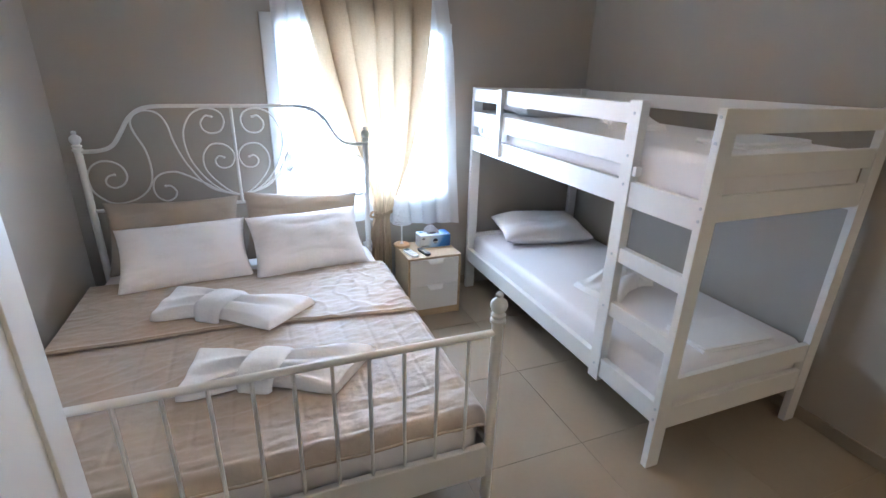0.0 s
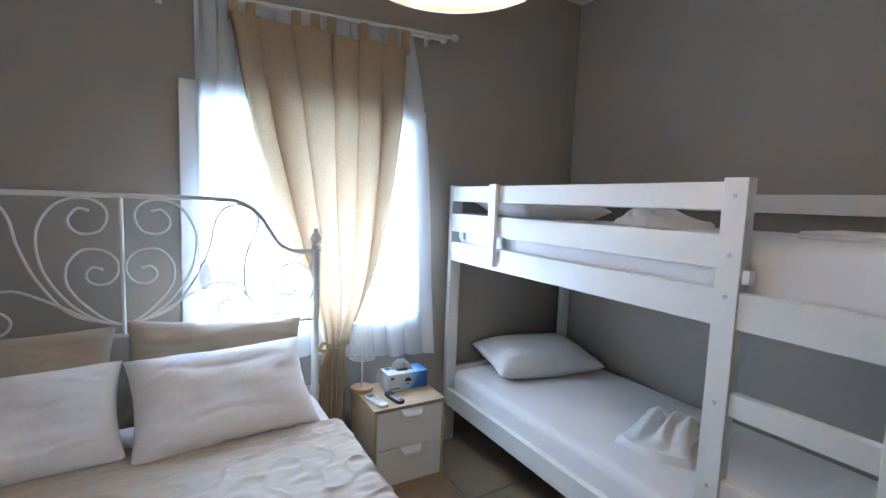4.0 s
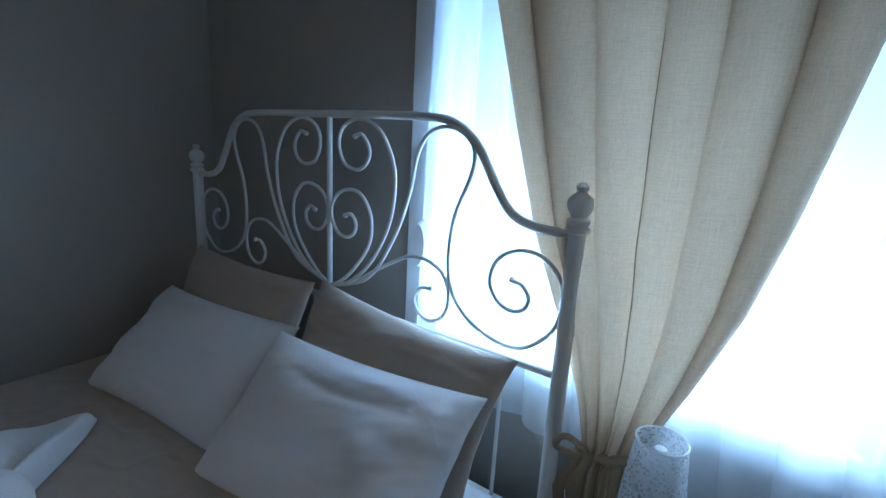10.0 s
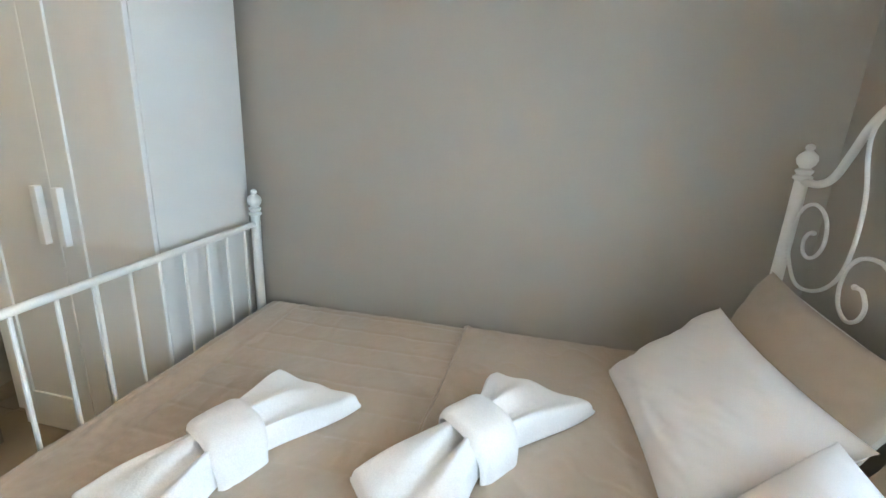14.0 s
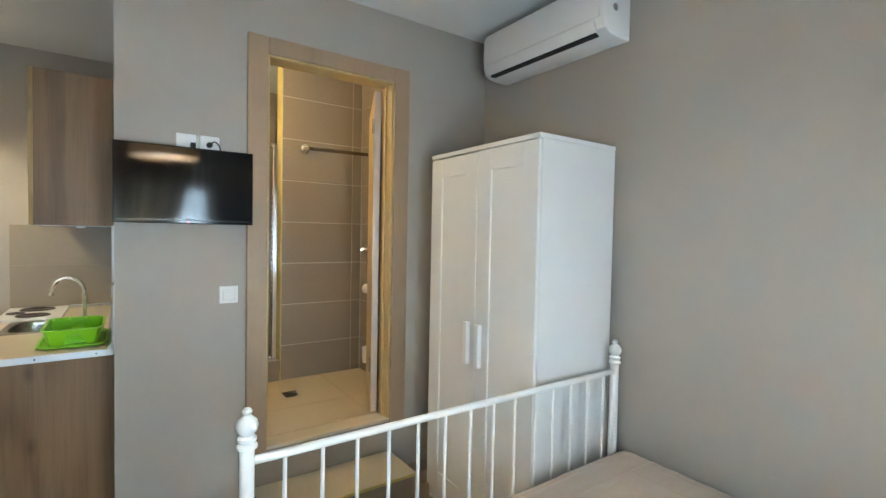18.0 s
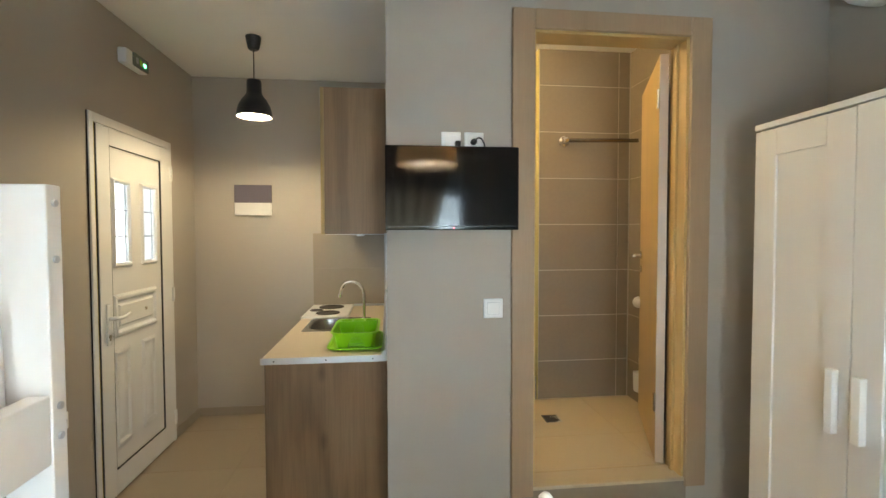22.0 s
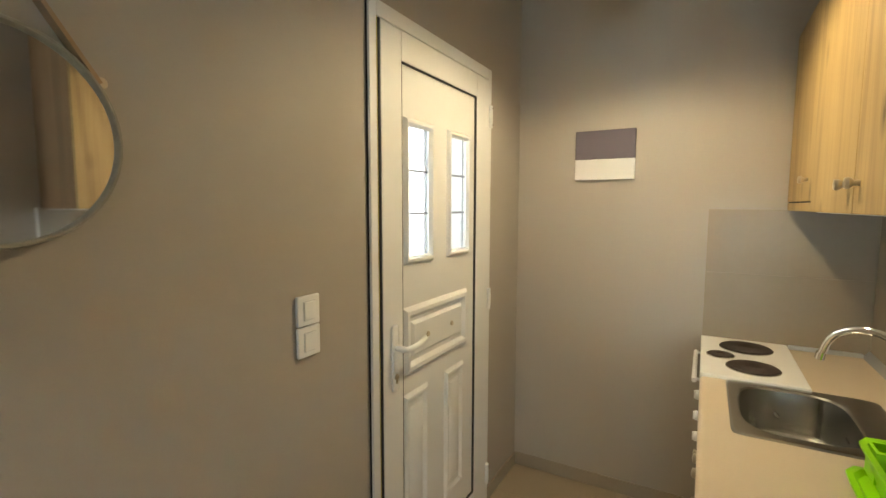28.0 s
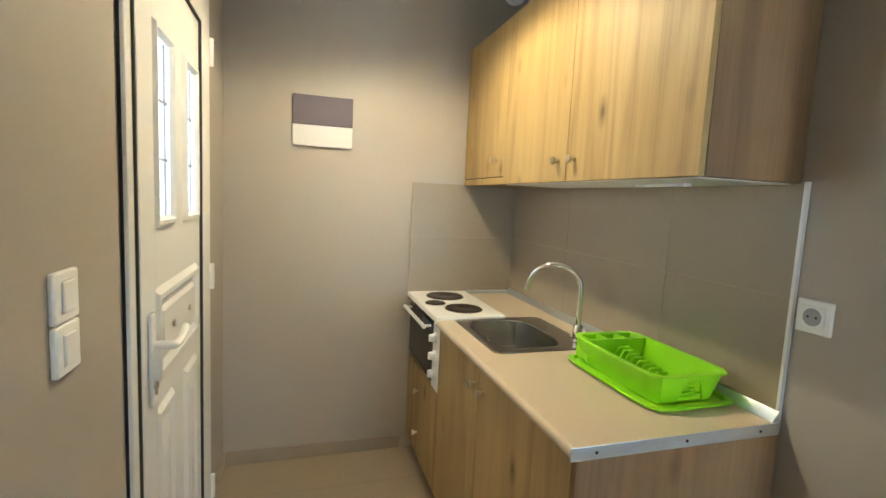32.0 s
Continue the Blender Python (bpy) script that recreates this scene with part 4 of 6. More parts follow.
# ---------------------------------------------------------------- bunk bed
BKX0, BKX1, BKY0, BKY1, BKT = 1.688, 2.690, 1.352, 3.425, 1.582
bunk = thing("bunk_bed", (2.16, 2.37, 0), "white painted wooden bunk bed with a ladder", "bunk bed")
PT, PW = 0.072, 0.034
posts = {}
for key, x, y in (("a", BKX0, BKY0), ("b", BKX1 - PT, BKY0), ("c", BKX0, BKY1 - PW), ("d", BKX1 - PT, BKY1 - PW)):
    posts[key] = part("post", box(x, x + PT, y, y + PW, 0, BKT, 0.0025), WHITE_WOOD, bunk)
ladder = part("ladder_post", box(BKX0 - 0.004, BKX0 + 0.042, 1.740, 1.812, 0.212, BKT + 0.004, 0.0025), WHITE_WOOD, bunk)
LY0 = 1.812
RX = BKX0 + 0.002


def board(name, x0, x1, y0, y1, z0, z1):
    return part(name, box(x0, x1, y0, y1, z0, z1, 0.003), WHITE_WOOD, bunk)


board("guard_rail", RX, RX + 0.024, LY0, BKY1 - PW, 1.488, 1.574)
board("guard_board", RX, RX + 0.024, LY0, BKY1 - PW, 1.311, 1.416)
board("side_rail", RX, RX + 0.034, BKY0 + PW, BKY1 - PW, 1.136, 1.248)
board("guard_slat", BKX0 - 0.022, BKX0 + 0.0015, 2.937, 2.997, 1.157, 1.583)
board("side_rail", RX, RX + 0.034, BKY0 + PW, BKY1 - PW, 0.240, 0.345)
for z in (0.592, 0.870):
    board("rung", RX + 0.001, RX + 0.036, BKY0 + PW, 1.740, z, z + 0.072)
board("rear_guard_rail", BKX1 - 0.026, BKX1 - 0.002, BKY0 + PW, BKY1 - PW, 1.488, 1.574)
board("rear_side_rail", BKX1 - 0.036, BKX1 - 0.002, BKY0 + PW, BKY1 - PW, 1.136, 1.248)
board("rear_side_rail", BKX1 - 0.036, BKX1 - 0.002, BKY0 + PW, BKY1 - PW, 0.240, 0.345)
for y0 in (BKY0 + 0.004, BKY1 - 0.030):
    for z0, z1 in ((1.494, 1.580), (1.338, 1.420), (1.168, 1.270), (0.372, 0.468), (0.205, 0.318)):
        board("end_board", BKX0 + PT, BKX1 - PT, y0, y0 + 0.026, z0, z1)
for k in range(15):
    for z in (1.166, 0.262):
        y = BKY0 + 0.09 + k * 0.132
        part("slat", box(BKX0 + 0.037, BKX1 - 0.037, y, y + 0.07, z, z + 0.016, 0.002, 1), PALE_OAK, bunk)
for x, y0, zs in ((BKX0, BKY0 + 0.017, (1.553, 1.463, 1.226, 1.177, 0.32, 0.265)), (BKX0 - 0.004, 1.776, (1.533, 1.355, 1.23, 0.90, 0.63, 0.30))):
    for z in zs:
        part("bolt", disc((x - 0.004, y0, z), 0.0062, 0.005, "x", 12, 0.001), ALU, bunk)
for z in (0.80, 0.77):
    part("bolt_hole", disc((BKX0 - 0.0006, BKY1 - 0.035, z + 0.2), 0.004, 0.001, "x", 10, 0.0002), DARK_GAP, bunk)
part("ladder_hook", box(BKX0 - 0.003, BKX0 + 0.03, 1.713, 1.735, 1.274, 1.316, 0.003), PLASTIC, bunk)
part("ladder_hook", box(BKX0 + 0.026, BKX0 + 0.040, 2.912, 2.937, 1.267, 1.309, 0.003), PLASTIC, bunk)
part("corner_block", box(BKX0 + 0.026, BKX0 + 0.048, 3.30, 3.35, 1.267, 1.316, 0.003), PLASTIC, bunk)
mattress("bunk_mattress", BKX0 + 0.042, BKX1 - 0.042, BKY0 + 0.035, BKY1 - 0.035, 1.182, 1.405, "mattress in a white sheet on the upper bunk", SHEET, 0.05)
mattress("bunk_mattress", BKX0 + 0.042, BKX1 - 0.042, BKY0 + 0.035, BKY1 - 0.035, 0.278, 0.462, "mattress in a white sheet on the lower bunk", SHEET, 0.05)
cushion("pillow", 0.70, 0.46, 0.17, pose(2.22, 3.18, 0.545, 6, 0, -12), SHEET, "white cotton pillow at the head of the lower bunk", "bunk pillows", 3.3)
cushion("pillow", 0.70, 0.46, 0.15, pose(2.18, 3.15, 1.475, 4, 0, 3), SHEET, "white cotton pillow at the head of the upper bunk", "bunk pillows", 6.1)


def twisted_towel(at, turn, label):
    """A towel pinched at the middle: a broad skirt with a cleft on one side, a short ruffled tuft on the other."""
    ob = thing("twisted_towel", at, label, "towel", "twisted towels on the bunks")
    place = Matrix.Translation(at) @ pose(0, 0, 0, 0, 0, turn)

    def skirt(u, v, length, narrow, wide, sign):
        c = 2 * u - 1
        w = narrow + wide * smooth01(v)
        cleft = 0.034 * math.exp(-((c - 0.12) / 0.11) ** 2) * (1 - smooth01(v * 1.25))
        pleat = 0.012 * math.cos(9.5 * c + 0.7) * (1 - v) ** 0.7 * (1 - c ** 4)
        h = 0.036 + 0.050 * (1 - smooth01(v * 1.1)) + pleat - cleft + 0.008 * noise.noise(Vector((3 * c, 4 * v, sign))) * v
        over = max(0.0, (abs(c) - 0.84) / 0.16), max(0.0, (v - 0.94) / 0.06)
        rim = math.sqrt(max(0.0, 1 - over[0] ** 2)) * math.sqrt(max(0.0, 1 - over[1] ** 2))
        return Vector((sign * (0.004 + v * length - 0.030 * v * c * c), c * w + 0.008 * math.sin(5 * v + c), max(0.004, h * (0.22 + 0.78 * rim))))
    for name, length, narrow, wide, sign in (("skirt", 0.315, 0.100, 0.052, -1), ("tuft", 0.135, 0.100, 0.045, 1)):
        bm = sheet(lambda u, v: skirt(u, v, length, narrow, wide, sign), 52, 34)
        ret = bmesh.ops.extrude_face_region(bm, geom=bm.faces[:])
        for v in ret["geom"]:
            if isinstance(v, bmesh.types.BMVert):
                v.co.z = 0.0
        bmesh.ops.recalc_face_normals(bm, faces=bm.faces[:])
        part(name, moved(bm, place), TOWEL, ob)
    ridge = [(0.006 * math.sin(40 * y), y, 0.062 - 1.6 * y * y - 0.012 * math.exp(-((y - 0.012) / 0.014) ** 2)) for y in (0.105 * (k - 12) / 12 for k in range(25))]
    part("ridge", moved(tube(ridge, 0.026, 12), place), TOWEL, ob)
    return ob


twisted_towel((2.245, 2.258, 0.460), 18, "white towel pinched into a fan on the lower bunk")
twisted_towel((2.29, 2.49, 1.403), 60, "white towel pinched into a fan on the upper bunk")


def folded_towel(at, w, d, layers, turn, label):
    ob = thing("folded_towel", at, label, "towel", "folded linen on the bunks")
    place = Matrix.Translation(at) @ pose(0, 0, 0, 0, 0, turn)
    for k in range(layers):
        z0 = 0.013 * k
        bm = box(-w / 2 + 0.004 * (k % 2), w / 2 - 0.003 * k, -d / 2 + 0.003 * k, d / 2, z0, z0 + 0.0135, 0.005, 3)
        bmesh.ops.subdivide_edges(bm, edges=[e for e in bm.edges if e.calc_length() > 0.1], cuts=8, use_grid_fill=True)
        for v in bm.verts:
            v.co.z = max(0.0, v.co.z + 0.004 * noise.noise(v.co * 9 + Vector((k, 0, 0))) * (0 if v.co.z < 0.002 else 1))
        part("layer", moved(bm, place), TOWEL, ob)
    return ob


folded_towel((2.27, 1.575, 0.461), 0.44, 0.25, 2, -4, "white folded sheet on the foot of the lower bunk")
folded_towel((2.28, 1.655, 1.404), 0.48, 0.24, 2, 6, "white folded sheet on the foot of the upper bunk")

# ---------------------------------------------------------------- nightstand and what stands on it
NX0, NX1, NY0, NY1, NZ = 1.074, 1.472, 3.025, 3.360, 0.462
ns = thing("nightstand", (1.25, 3.15, 0), "pale oak nightstand with two white drawers", "nightstand")
part("top", box(NX0, NX1, NY0, NY1, NZ - 0.016, NZ, 0.002), PALE_OAK, ns)
part("side", box(NX0, NX0 + 0.016, NY0, NY1, 0.0, NZ - 0.016, 0.002), PALE_OAK, ns)
part("side", box(NX1 - 0.016, NX1, NY0, NY1, 0.0, NZ - 0.016, 0.002), PALE_OAK, ns)
part("back", box(NX0 + 0.016, NX1 - 0.016, NY1 - 0.008, NY1, 0.03, NZ - 0.016, 0.001), PALE_OAK, ns)
part("plinth", box(NX0 + 0.016, NX1 - 0.016, NY0 + 0.006, NY0 + 0.022, 0.0, 0.055, 0.002), PALE_OAK, ns)
for z0, z1 in ((0.056, 0.246), (0.250, 0.442)):
    d = part("drawer", box(NX0 + 0.018, NX1 - 0.018, NY0 - 0.001, NY0 + 0.016, z0, z1, 0.003), WARDROBE, ns)
    cx = (NX0 + NX1) / 2

    def tab(u, v, z1=z1, cx=cx):
        w = 0.062 - 0.018 * v
        return Vector((cx + (2 * u - 1) * w, NY0 - 0.003 - 0.026 * math.sin(math.pi * 0.5 * v), z1 + 0.002 - 0.030 * v))
    part("handle", sheet(tab, 6, 8, 0.0025), PLASTIC, d, "white folded metal tab handle")

tl = thing("table_lamp", (1.108, 3.295, NZ), "small white table lamp with pierced shade and wooden foot", "table lamp")
part("base", disc((1.108, 3.295, NZ), 0.060, 0.022, "z", 40, 0.004), BASE_WOOD, tl)
part("collar", disc((1.108, 3.295, NZ + 0.022), 0.013, 0.006, "z", 20), PLASTIC, tl)
part("stem", tube([(1.108, 3.295, NZ + 0.02), (1.108, 3.295, 0.78)], 0.0055, 10), PLASTIC, tl)
shade_ = part("shade", lathe([(0.069, 0.645), (0.0685, 0.649), (0.0505, 0.826), (0.0495, 0.830)], (1.108, 3.295, 0), 40, "z", False), LACE, tl)
for r, z in ((0.069, 0.645), (0.050, 0.830)):
    part("rim", tube([(1.108 + r * math.cos(a), 3.295 + r * math.sin(a), z) for a in (2 * math.pi * k / 40 for k in range(40))], 0.0022, 6, True), PLASTIC, shade_)
part("bulb", lathe([(0.012, 0.74), (0.014, 0.755), (0.022, 0.78), (0.022, 0.795), (0.012, 0.812), (0.001, 0.816)], (1.108, 3.295, 0), 16), PLASTIC, tl)

tb = thing("tissue_box", (1.335, 3.24, NZ), "blue and white cardboard tissue box", "tissue box")
TBX0, TBX1, TBY0, TBY1, TBZ = 1.222, 1.456, 3.203, 3.320, NZ + 0.094
part("box_body", box(TBX0, TBX1, TBY0, TBY1, NZ, TBZ, 0.002), BOX_WHITE, tb)
part("front_print", box(TBX0 + 0.001, TBX1 - 0.001, TBY0 - 0.0008, TBY0 + 0.001, NZ + 0.002, TBZ - 0.002, 0), BOX_PRINT, tb, "white card shading into deep blue")
part("top_print", box(TBX0 + 0.001, TBX1 - 0.001, TBY0 + 0.001, TBY1 - 0.002, TBZ - 0.001, TBZ + 0.0008, 0), BOX_PRINT, tb, "white card shading into deep blue")
part("side_print", box(TBX1 - 0.001, TBX1 + 0.0008, TBY0 + 0.001, TBY1 - 0.001, NZ + 0.002, TBZ - 0.002, 0), BLUE, tb)
part("round_mark", disc((1.338, TBY0 - 0.0018, NZ + 0.050), 0.019, 0.001, "y", 24, 0.0003), NAVY, tb)
part("wordmark", box(1.320, 1.357, TBY0 - 0.0024, TBY0 - 0.0018, NZ + 0.038, NZ + 0.045, 0), BOX_WHITE, tb)
part("small_mark", box(1.236, 1.256, TBY0 - 0.0016, TBY0 - 0.0008, NZ + 0.068, NZ + 0.078, 0), NAVY, tb)
part("small_print", box(1.234, 1.290, TBY0 - 0.0016, TBY0 - 0.0008, NZ + 0.014, NZ + 0.019, 0), NAVY, tb)
part("round_mark", disc((1.253, TBY1 - 0.028, TBZ + 0.0008), 0.017, 0.0008, "z", 24, 0.0002), BLUE, tb)
part("slot", disc((1.328, TBY0 + 0.056, TBZ + 0.0008), 0.023, 0.0006, "z", 24, 0.0001), DARK_GAP, tb, "dark opening for the tissues").matrix_basis = Matrix.Translation((1.328, 0, 0)) @ Matrix.Diagonal((1.6, 1, 1, 1)) @ Matrix.Translation((-1.328, 0, 0))
part("tissue", sheet(lambda u, v: Vector((1.327 + (u - 0.5) * (0.135 - 0.04 * v) + 0.006 * math.sin(14 * v + 5 * u), 3.262 + 0.018 * math.sin(5 * u) * (1 - v) + 0.01 * math.cos(9 * u), TBZ - 0.002 + 0.078 * v * (1 - 0.5 * abs(2 * u - 0.8)) + 0.006 * math.sin(11 * u))), 18, 10), SHEET, tb, "white paper tissue pulled up")


def handset(name, label, p0, p1, w, body, keys, screen):
    a, b = Vector((*p0, 0)), Vector((*p1, 0))
    length, turn = (b - a).length, math.degrees(math.atan2(b.y - a.y, b.x - a.x))
    mid = (a + b) / 2
    ob = thing(name, (mid.x, mid.y, NZ), label, "remote control", "remotes on the nightstand")
    m = Matrix.Translation((mid.x, mid.y, NZ)) @ pose(0, 0, 0, 0, 0, turn)
    bm = bmesh.new()
    loops = []
    for z, k in ((0.0, 0.90), (0.004, 1.0), (0.012, 1.0), (0.0155, 0.95), (0.0170, 0.84)):
        loops.append([bm.verts.new((math.copysign(abs(math.cos(q)) ** 0.45, math.cos(q)) * (length / 2 - (1 - k) * w / 2), math.copysign(abs(math.sin(q)) ** 0.6, math.sin(q)) * w / 2 * k, z)) for q in (2 * math.pi * i / 40 for i in range(40))])
    for lo, hi in zip(loops, loops[1:]):
        for i in range(40):
            bm.faces.new((lo[i], lo[(i + 1) % 40], hi[(i + 1) % 40], hi[i]))
    bm.faces.new(loops[-1])
    bm.faces.new(loops[0][::-1])
    part("case", moved(bm, m), body, ob)
    part("display", moved(box(length * 0.18, length * 0.43, -w * 0.36, w * 0.36, 0.0165, 0.0178, 0.0005, 1), m), screen, ob)
    for i in range(4):
        for j in range(3):
            x, y = length * (0.06 - 0.115 * i), (j - 1) * w * 0.27
            part("key", moved(box(x - 0.0042, x + 0.0042, y - w * 0.095, y + w * 0.095, 0.0165, 0.0186, 0.001, 1), m), keys, ob)
    return ob


handset("remote_control", "white air-conditioner remote with grey display", (1.140, 3.040), (1.106, 3.205), 0.054, PLASTIC, GREY_KEY, LCD)
handset("remote_control", "black television remote with many keys", (1.236, 3.050), (1.208, 3.190), 0.048, BLACK, PALE_KEY, NAVY)

# wall socket low behind the bed
def wall_plate(name, label, category, centre, normal, w=0.082, h=0.082, rocker=False, socket=False, depth=0.011, rocker_narrow=False):
    """A white plate on a wall; normal is one of +x, -x, +y."""
    ob = thing(name, centre, label, category)
    turn = {"+y": 180, "-y": 0, "-x": -90, "+x": 90}[normal]
    m = Matrix.Translation(centre) @ pose(0, 0, 0, 0, 0, turn)
    part("plate", moved(box(-w / 2, w / 2, -depth, 0, -h / 2, h / 2, 0.004, 3), m), PLASTIC, ob)
    if rocker:
        k = 0.24 if rocker_narrow else 0.30
        part("groove", moved(box(-w * k - 0.0014, w * k + 0.0014, -depth - 0.0006, -depth + 0.001, -h * 0.30 - 0.0014, h * 0.30 + 0.0014, 0), m), PALE_KEY, ob)
        part("rocker", moved(box(-w * k, w * k, -depth - 0.004, -depth + 0.002, -h * 0.30, h * 0.30, 0.002), m), PLASTIC, ob)
    if socket:
        part("socket_rim", moved(box(-w * 0.33, w * 0.33, -depth - 0.003, -depth + 0.001, -h * 0.33, h * 0.33, 0.003), m), PLASTIC, ob)
        # shallow well; its shade is put in as grey colour
        part("socket_well", moved(lathe([(0.0215, -depth - 0.0042), (0.0205, -depth - 0.0034), (0.019, -depth - 0.0032), (0.001, -depth - 0.0031)], (0, 0, 0), 28, "y"), m), GREY_KEY, ob, "round socket well with its shade painted grey")
        for x in (-0.0095, 0.0095):
            part("pin_hole", moved(disc((x, -depth - 0.0052, 0), 0.0028, 0.002, "y", 10, 0.0003), m), DARK_GAP, ob)
    return ob


wall_plate("wall_socket", "white wall socket behind the bed", "socket", (0.90, YN, 0.42), "-y", socket=True)

# ---------------------------------------------------------------- bedroom ceiling lamp
LX, LY = 0.855, 2.045
cl = thing("pendant_lamp", (LX, LY, 2.82), "large cream drum lampshade hanging from the ceiling, lit", "pendant lamp")
sh = part("shade", lathe([(0.239, 0.0), (0.241, 0.002), (0.196, 0.335), (0.194, 0.337)], (LX, LY, 2.038), 64, "z", False), SHADE, cl)
part("lower_rim", tube([(LX + 0.240 * math.cos(a), LY + 0.240 * math.sin(a), 2.038) for a in (2 * math.pi * k / 64 for k in range(64))], 0.003, 6, True), ENAMEL, sh)
part("upper_rim", tube([(LX + 0.195 * math.cos(a), LY + 0.195 * math.sin(a), 2.375) for a in (2 * math.pi * k / 64 for k in range(64))], 0.003, 6, True), ENAMEL, sh)
part("diffuser", disc((LX, LY, 2.050), 0.233, 0.004, "z", 64, 0.001), cloth("white_diffuser", (0.85, 0.84, 0.80), 800, 0.02, 0.9, 0.0, through=0.75, clear=0.25), cl, "round white translucent diffuser")
part("bulb", lathe([(0.001, 2.245), (0.018, 2.25), (0.030, 2.27), (0.028, 2.295), (0.014, 2.31), (0.013, 2.33)], (LX, LY, 0), 20), PLASTIC, cl)
part("holder", disc((LX, LY, 2.33), 0.020, 0.06, "z", 20), PLASTIC, cl)
for k in range(3):
    a = 2 * math.pi * k / 3
    part("spoke", tube([(LX, LY, 2.373), (LX + 0.195 * math.cos(a), LY + 0.195 * math.sin(a), 2.373)], 0.002, 6), ENAMEL, cl)
part("cord", tube([(LX, LY, 2.38), (LX, LY, sloped_top(LX, LY) - 0.03)], 0.003, 8), PLASTIC, cl)
part("canopy", lathe([(0.045, -0.0), (0.045, -0.012), (0.02, -0.035), (0.004, -0.038)], (LX, LY, sloped_top(LX, LY) + 0.001), 28), PLASTIC, cl)

# ---------------------------------------------------------------- wardrobe and air conditioner
WX0, WX1, WY0, WY1, WZ = -0.798, -0.285, 0.480, 1.287, 1.925
wd = thing("wardrobe", (-0.54, 0.884, 0), "tall white two-door wardrobe with framed doors", "wardrobe")
part("side", box(WX0, WX1 - 0.020, WY0, WY0 + 0.018, 0.0, WZ - 0.022, 0.001), WARDROBE, wd)
part("side", box(WX0, WX1 - 0.020, WY1 - 0.018, WY1, 0.0, WZ - 0.022, 0.001), WARDROBE, wd)
part("top", box(WX0, WX1, WY0 - 0.003, WY1 + 0.003, WZ - 0.022, WZ, 0.002), WARDROBE, wd)
part("bottom", box(WX0, WX1 - 0.020, WY0 + 0.018, WY1 - 0.018, 0.08, 0.098, 0.001), WARDROBE, wd)
part("back", box(WX0, WX0 + 0.004, WY0 + 0.018, WY1 - 0.018, 0.02, WZ - 0.022, 0), WARDROBE, wd)
part("plinth", box(WX1 - 0.040, WX1 - 0.024, WY0 + 0.018, WY1 - 0.018, 0.0, 0.078, 0.001), WARDROBE, wd)
mid = (WY0 + WY1) / 2
for y0, y1, hy in ((WY0 + 0.002, mid - 0.0015, 0.835), (mid + 0.0015, WY1 - 0.002, 0.926)):
    z0, z1, f = 0.085, WZ - (0.027 if y0 > mid else 0.030), 0.098
    d = part("door", joined(box(WX1 - 0.019, WX1, y0, y0 + f, z0, z1, 0.0015, 1), box(WX1 - 0.019, WX1, y1 - f, y1, z0, z1, 0.0015, 1),
                            box(WX1 - 0.019, WX1, y0 + f, y1 - f, z0, z0 + 0.10, 0.0015, 1), box(WX1 - 0.019, WX1, y0 + f, y1 - f, z1 - 0.10, z1, 0.0015, 1)), WARDROBE, wd)
    part("door_panel", box(WX1 - 0.019, WX1 - 0.009, y0 + f, y1 - f, z0 + 0.10, z1 - 0.10, 0), WARDROBE, d)
    part("handle", box(WX1, WX1 + 0.026, hy - 0.014, hy + 0.014, 0.850, 1.059, 0.003, 2), PLASTIC, d)

ac = thing("air_conditioner", (-0.77, 0.89, 2.4), "white wall-mounted air conditioner above the wardrobe", "air conditioner")
AY0, AY1 = 0.440, 1.297


AC_CASE = ((XW, 2.437), (XW, 2.70), (XW + 0.15, 2.70), (XW + 0.185, 2.69), (XW + 0.20, 2.665), (XW + 0.205, 2.56), (XW + 0.20, 2.495), (XW + 0.185, 2.457), (XW + 0.15, 2.439), (XW + 0.09, 2.432), (XW + 0.03, 2.432))


def extrude_y(profile, y0, y1, bev=0.006):
    bm = bmesh.new()
    a = [bm.verts.new((x, y0, z)) for x, z in profile]
    b = [bm.verts.new((x, y1, z)) for x, z in profile]
    n = len(a)
    for i in range(n):
        bm.faces.new((a[i], a[(i + 1) % n], b[(i + 1) % n], b[i]))
    bm.faces.new(a[::-1])
    bm.faces.new(b)
    bmesh.ops.recalc_face_normals(bm, faces=bm.faces[:])
    if bev:
        ends = [e for e in bm.edges if abs(e.verts[0].co.y - e.verts[1].co.y) < 1e-6]
        bmesh.ops.bevel(bm, geom=ends, offset=bev, segments=3, affect="EDGES", profile=0.5)
    return bm


part("case", extrude_y(AC_CASE, AY0, AY1), PVC, ac)
part("front_panel", extrude_y([(XW + 0.19, 2.688), (XW + 0.207, 2.668), (XW + 0.2115, 2.56), (XW + 0.2085, 2.505), (XW + 0.201, 2.507), (XW + 0.198, 2.56), (XW + 0.195, 2.66)], AY0 + 0.02, AY1 - 0.02, 0.002), PVC, ac)
part("louvre", extrude_y([(XW + 0.2065, 2.497), (XW + 0.192, 2.457), (XW + 0.182, 2.449), (XW + 0.184, 2.462), (XW + 0.197, 2.492)], AY0 + 0.03, AY1 - 0.05, 0.002), PVC, ac)
part("air_slot", box(XW + 0.150, XW + 0.184, AY0 + 0.05, AY1 - 0.06, 2.4385, 2.4500, 0.002), DARK_GAP, ac, "dark air outlet slot")
part("sticker", box(XW + 0.085, XW + 0.150, AY1, AY1 + 0.001, 2.595, 2.680, 0), BOX_WHITE, ac, "small printed energy sticker")
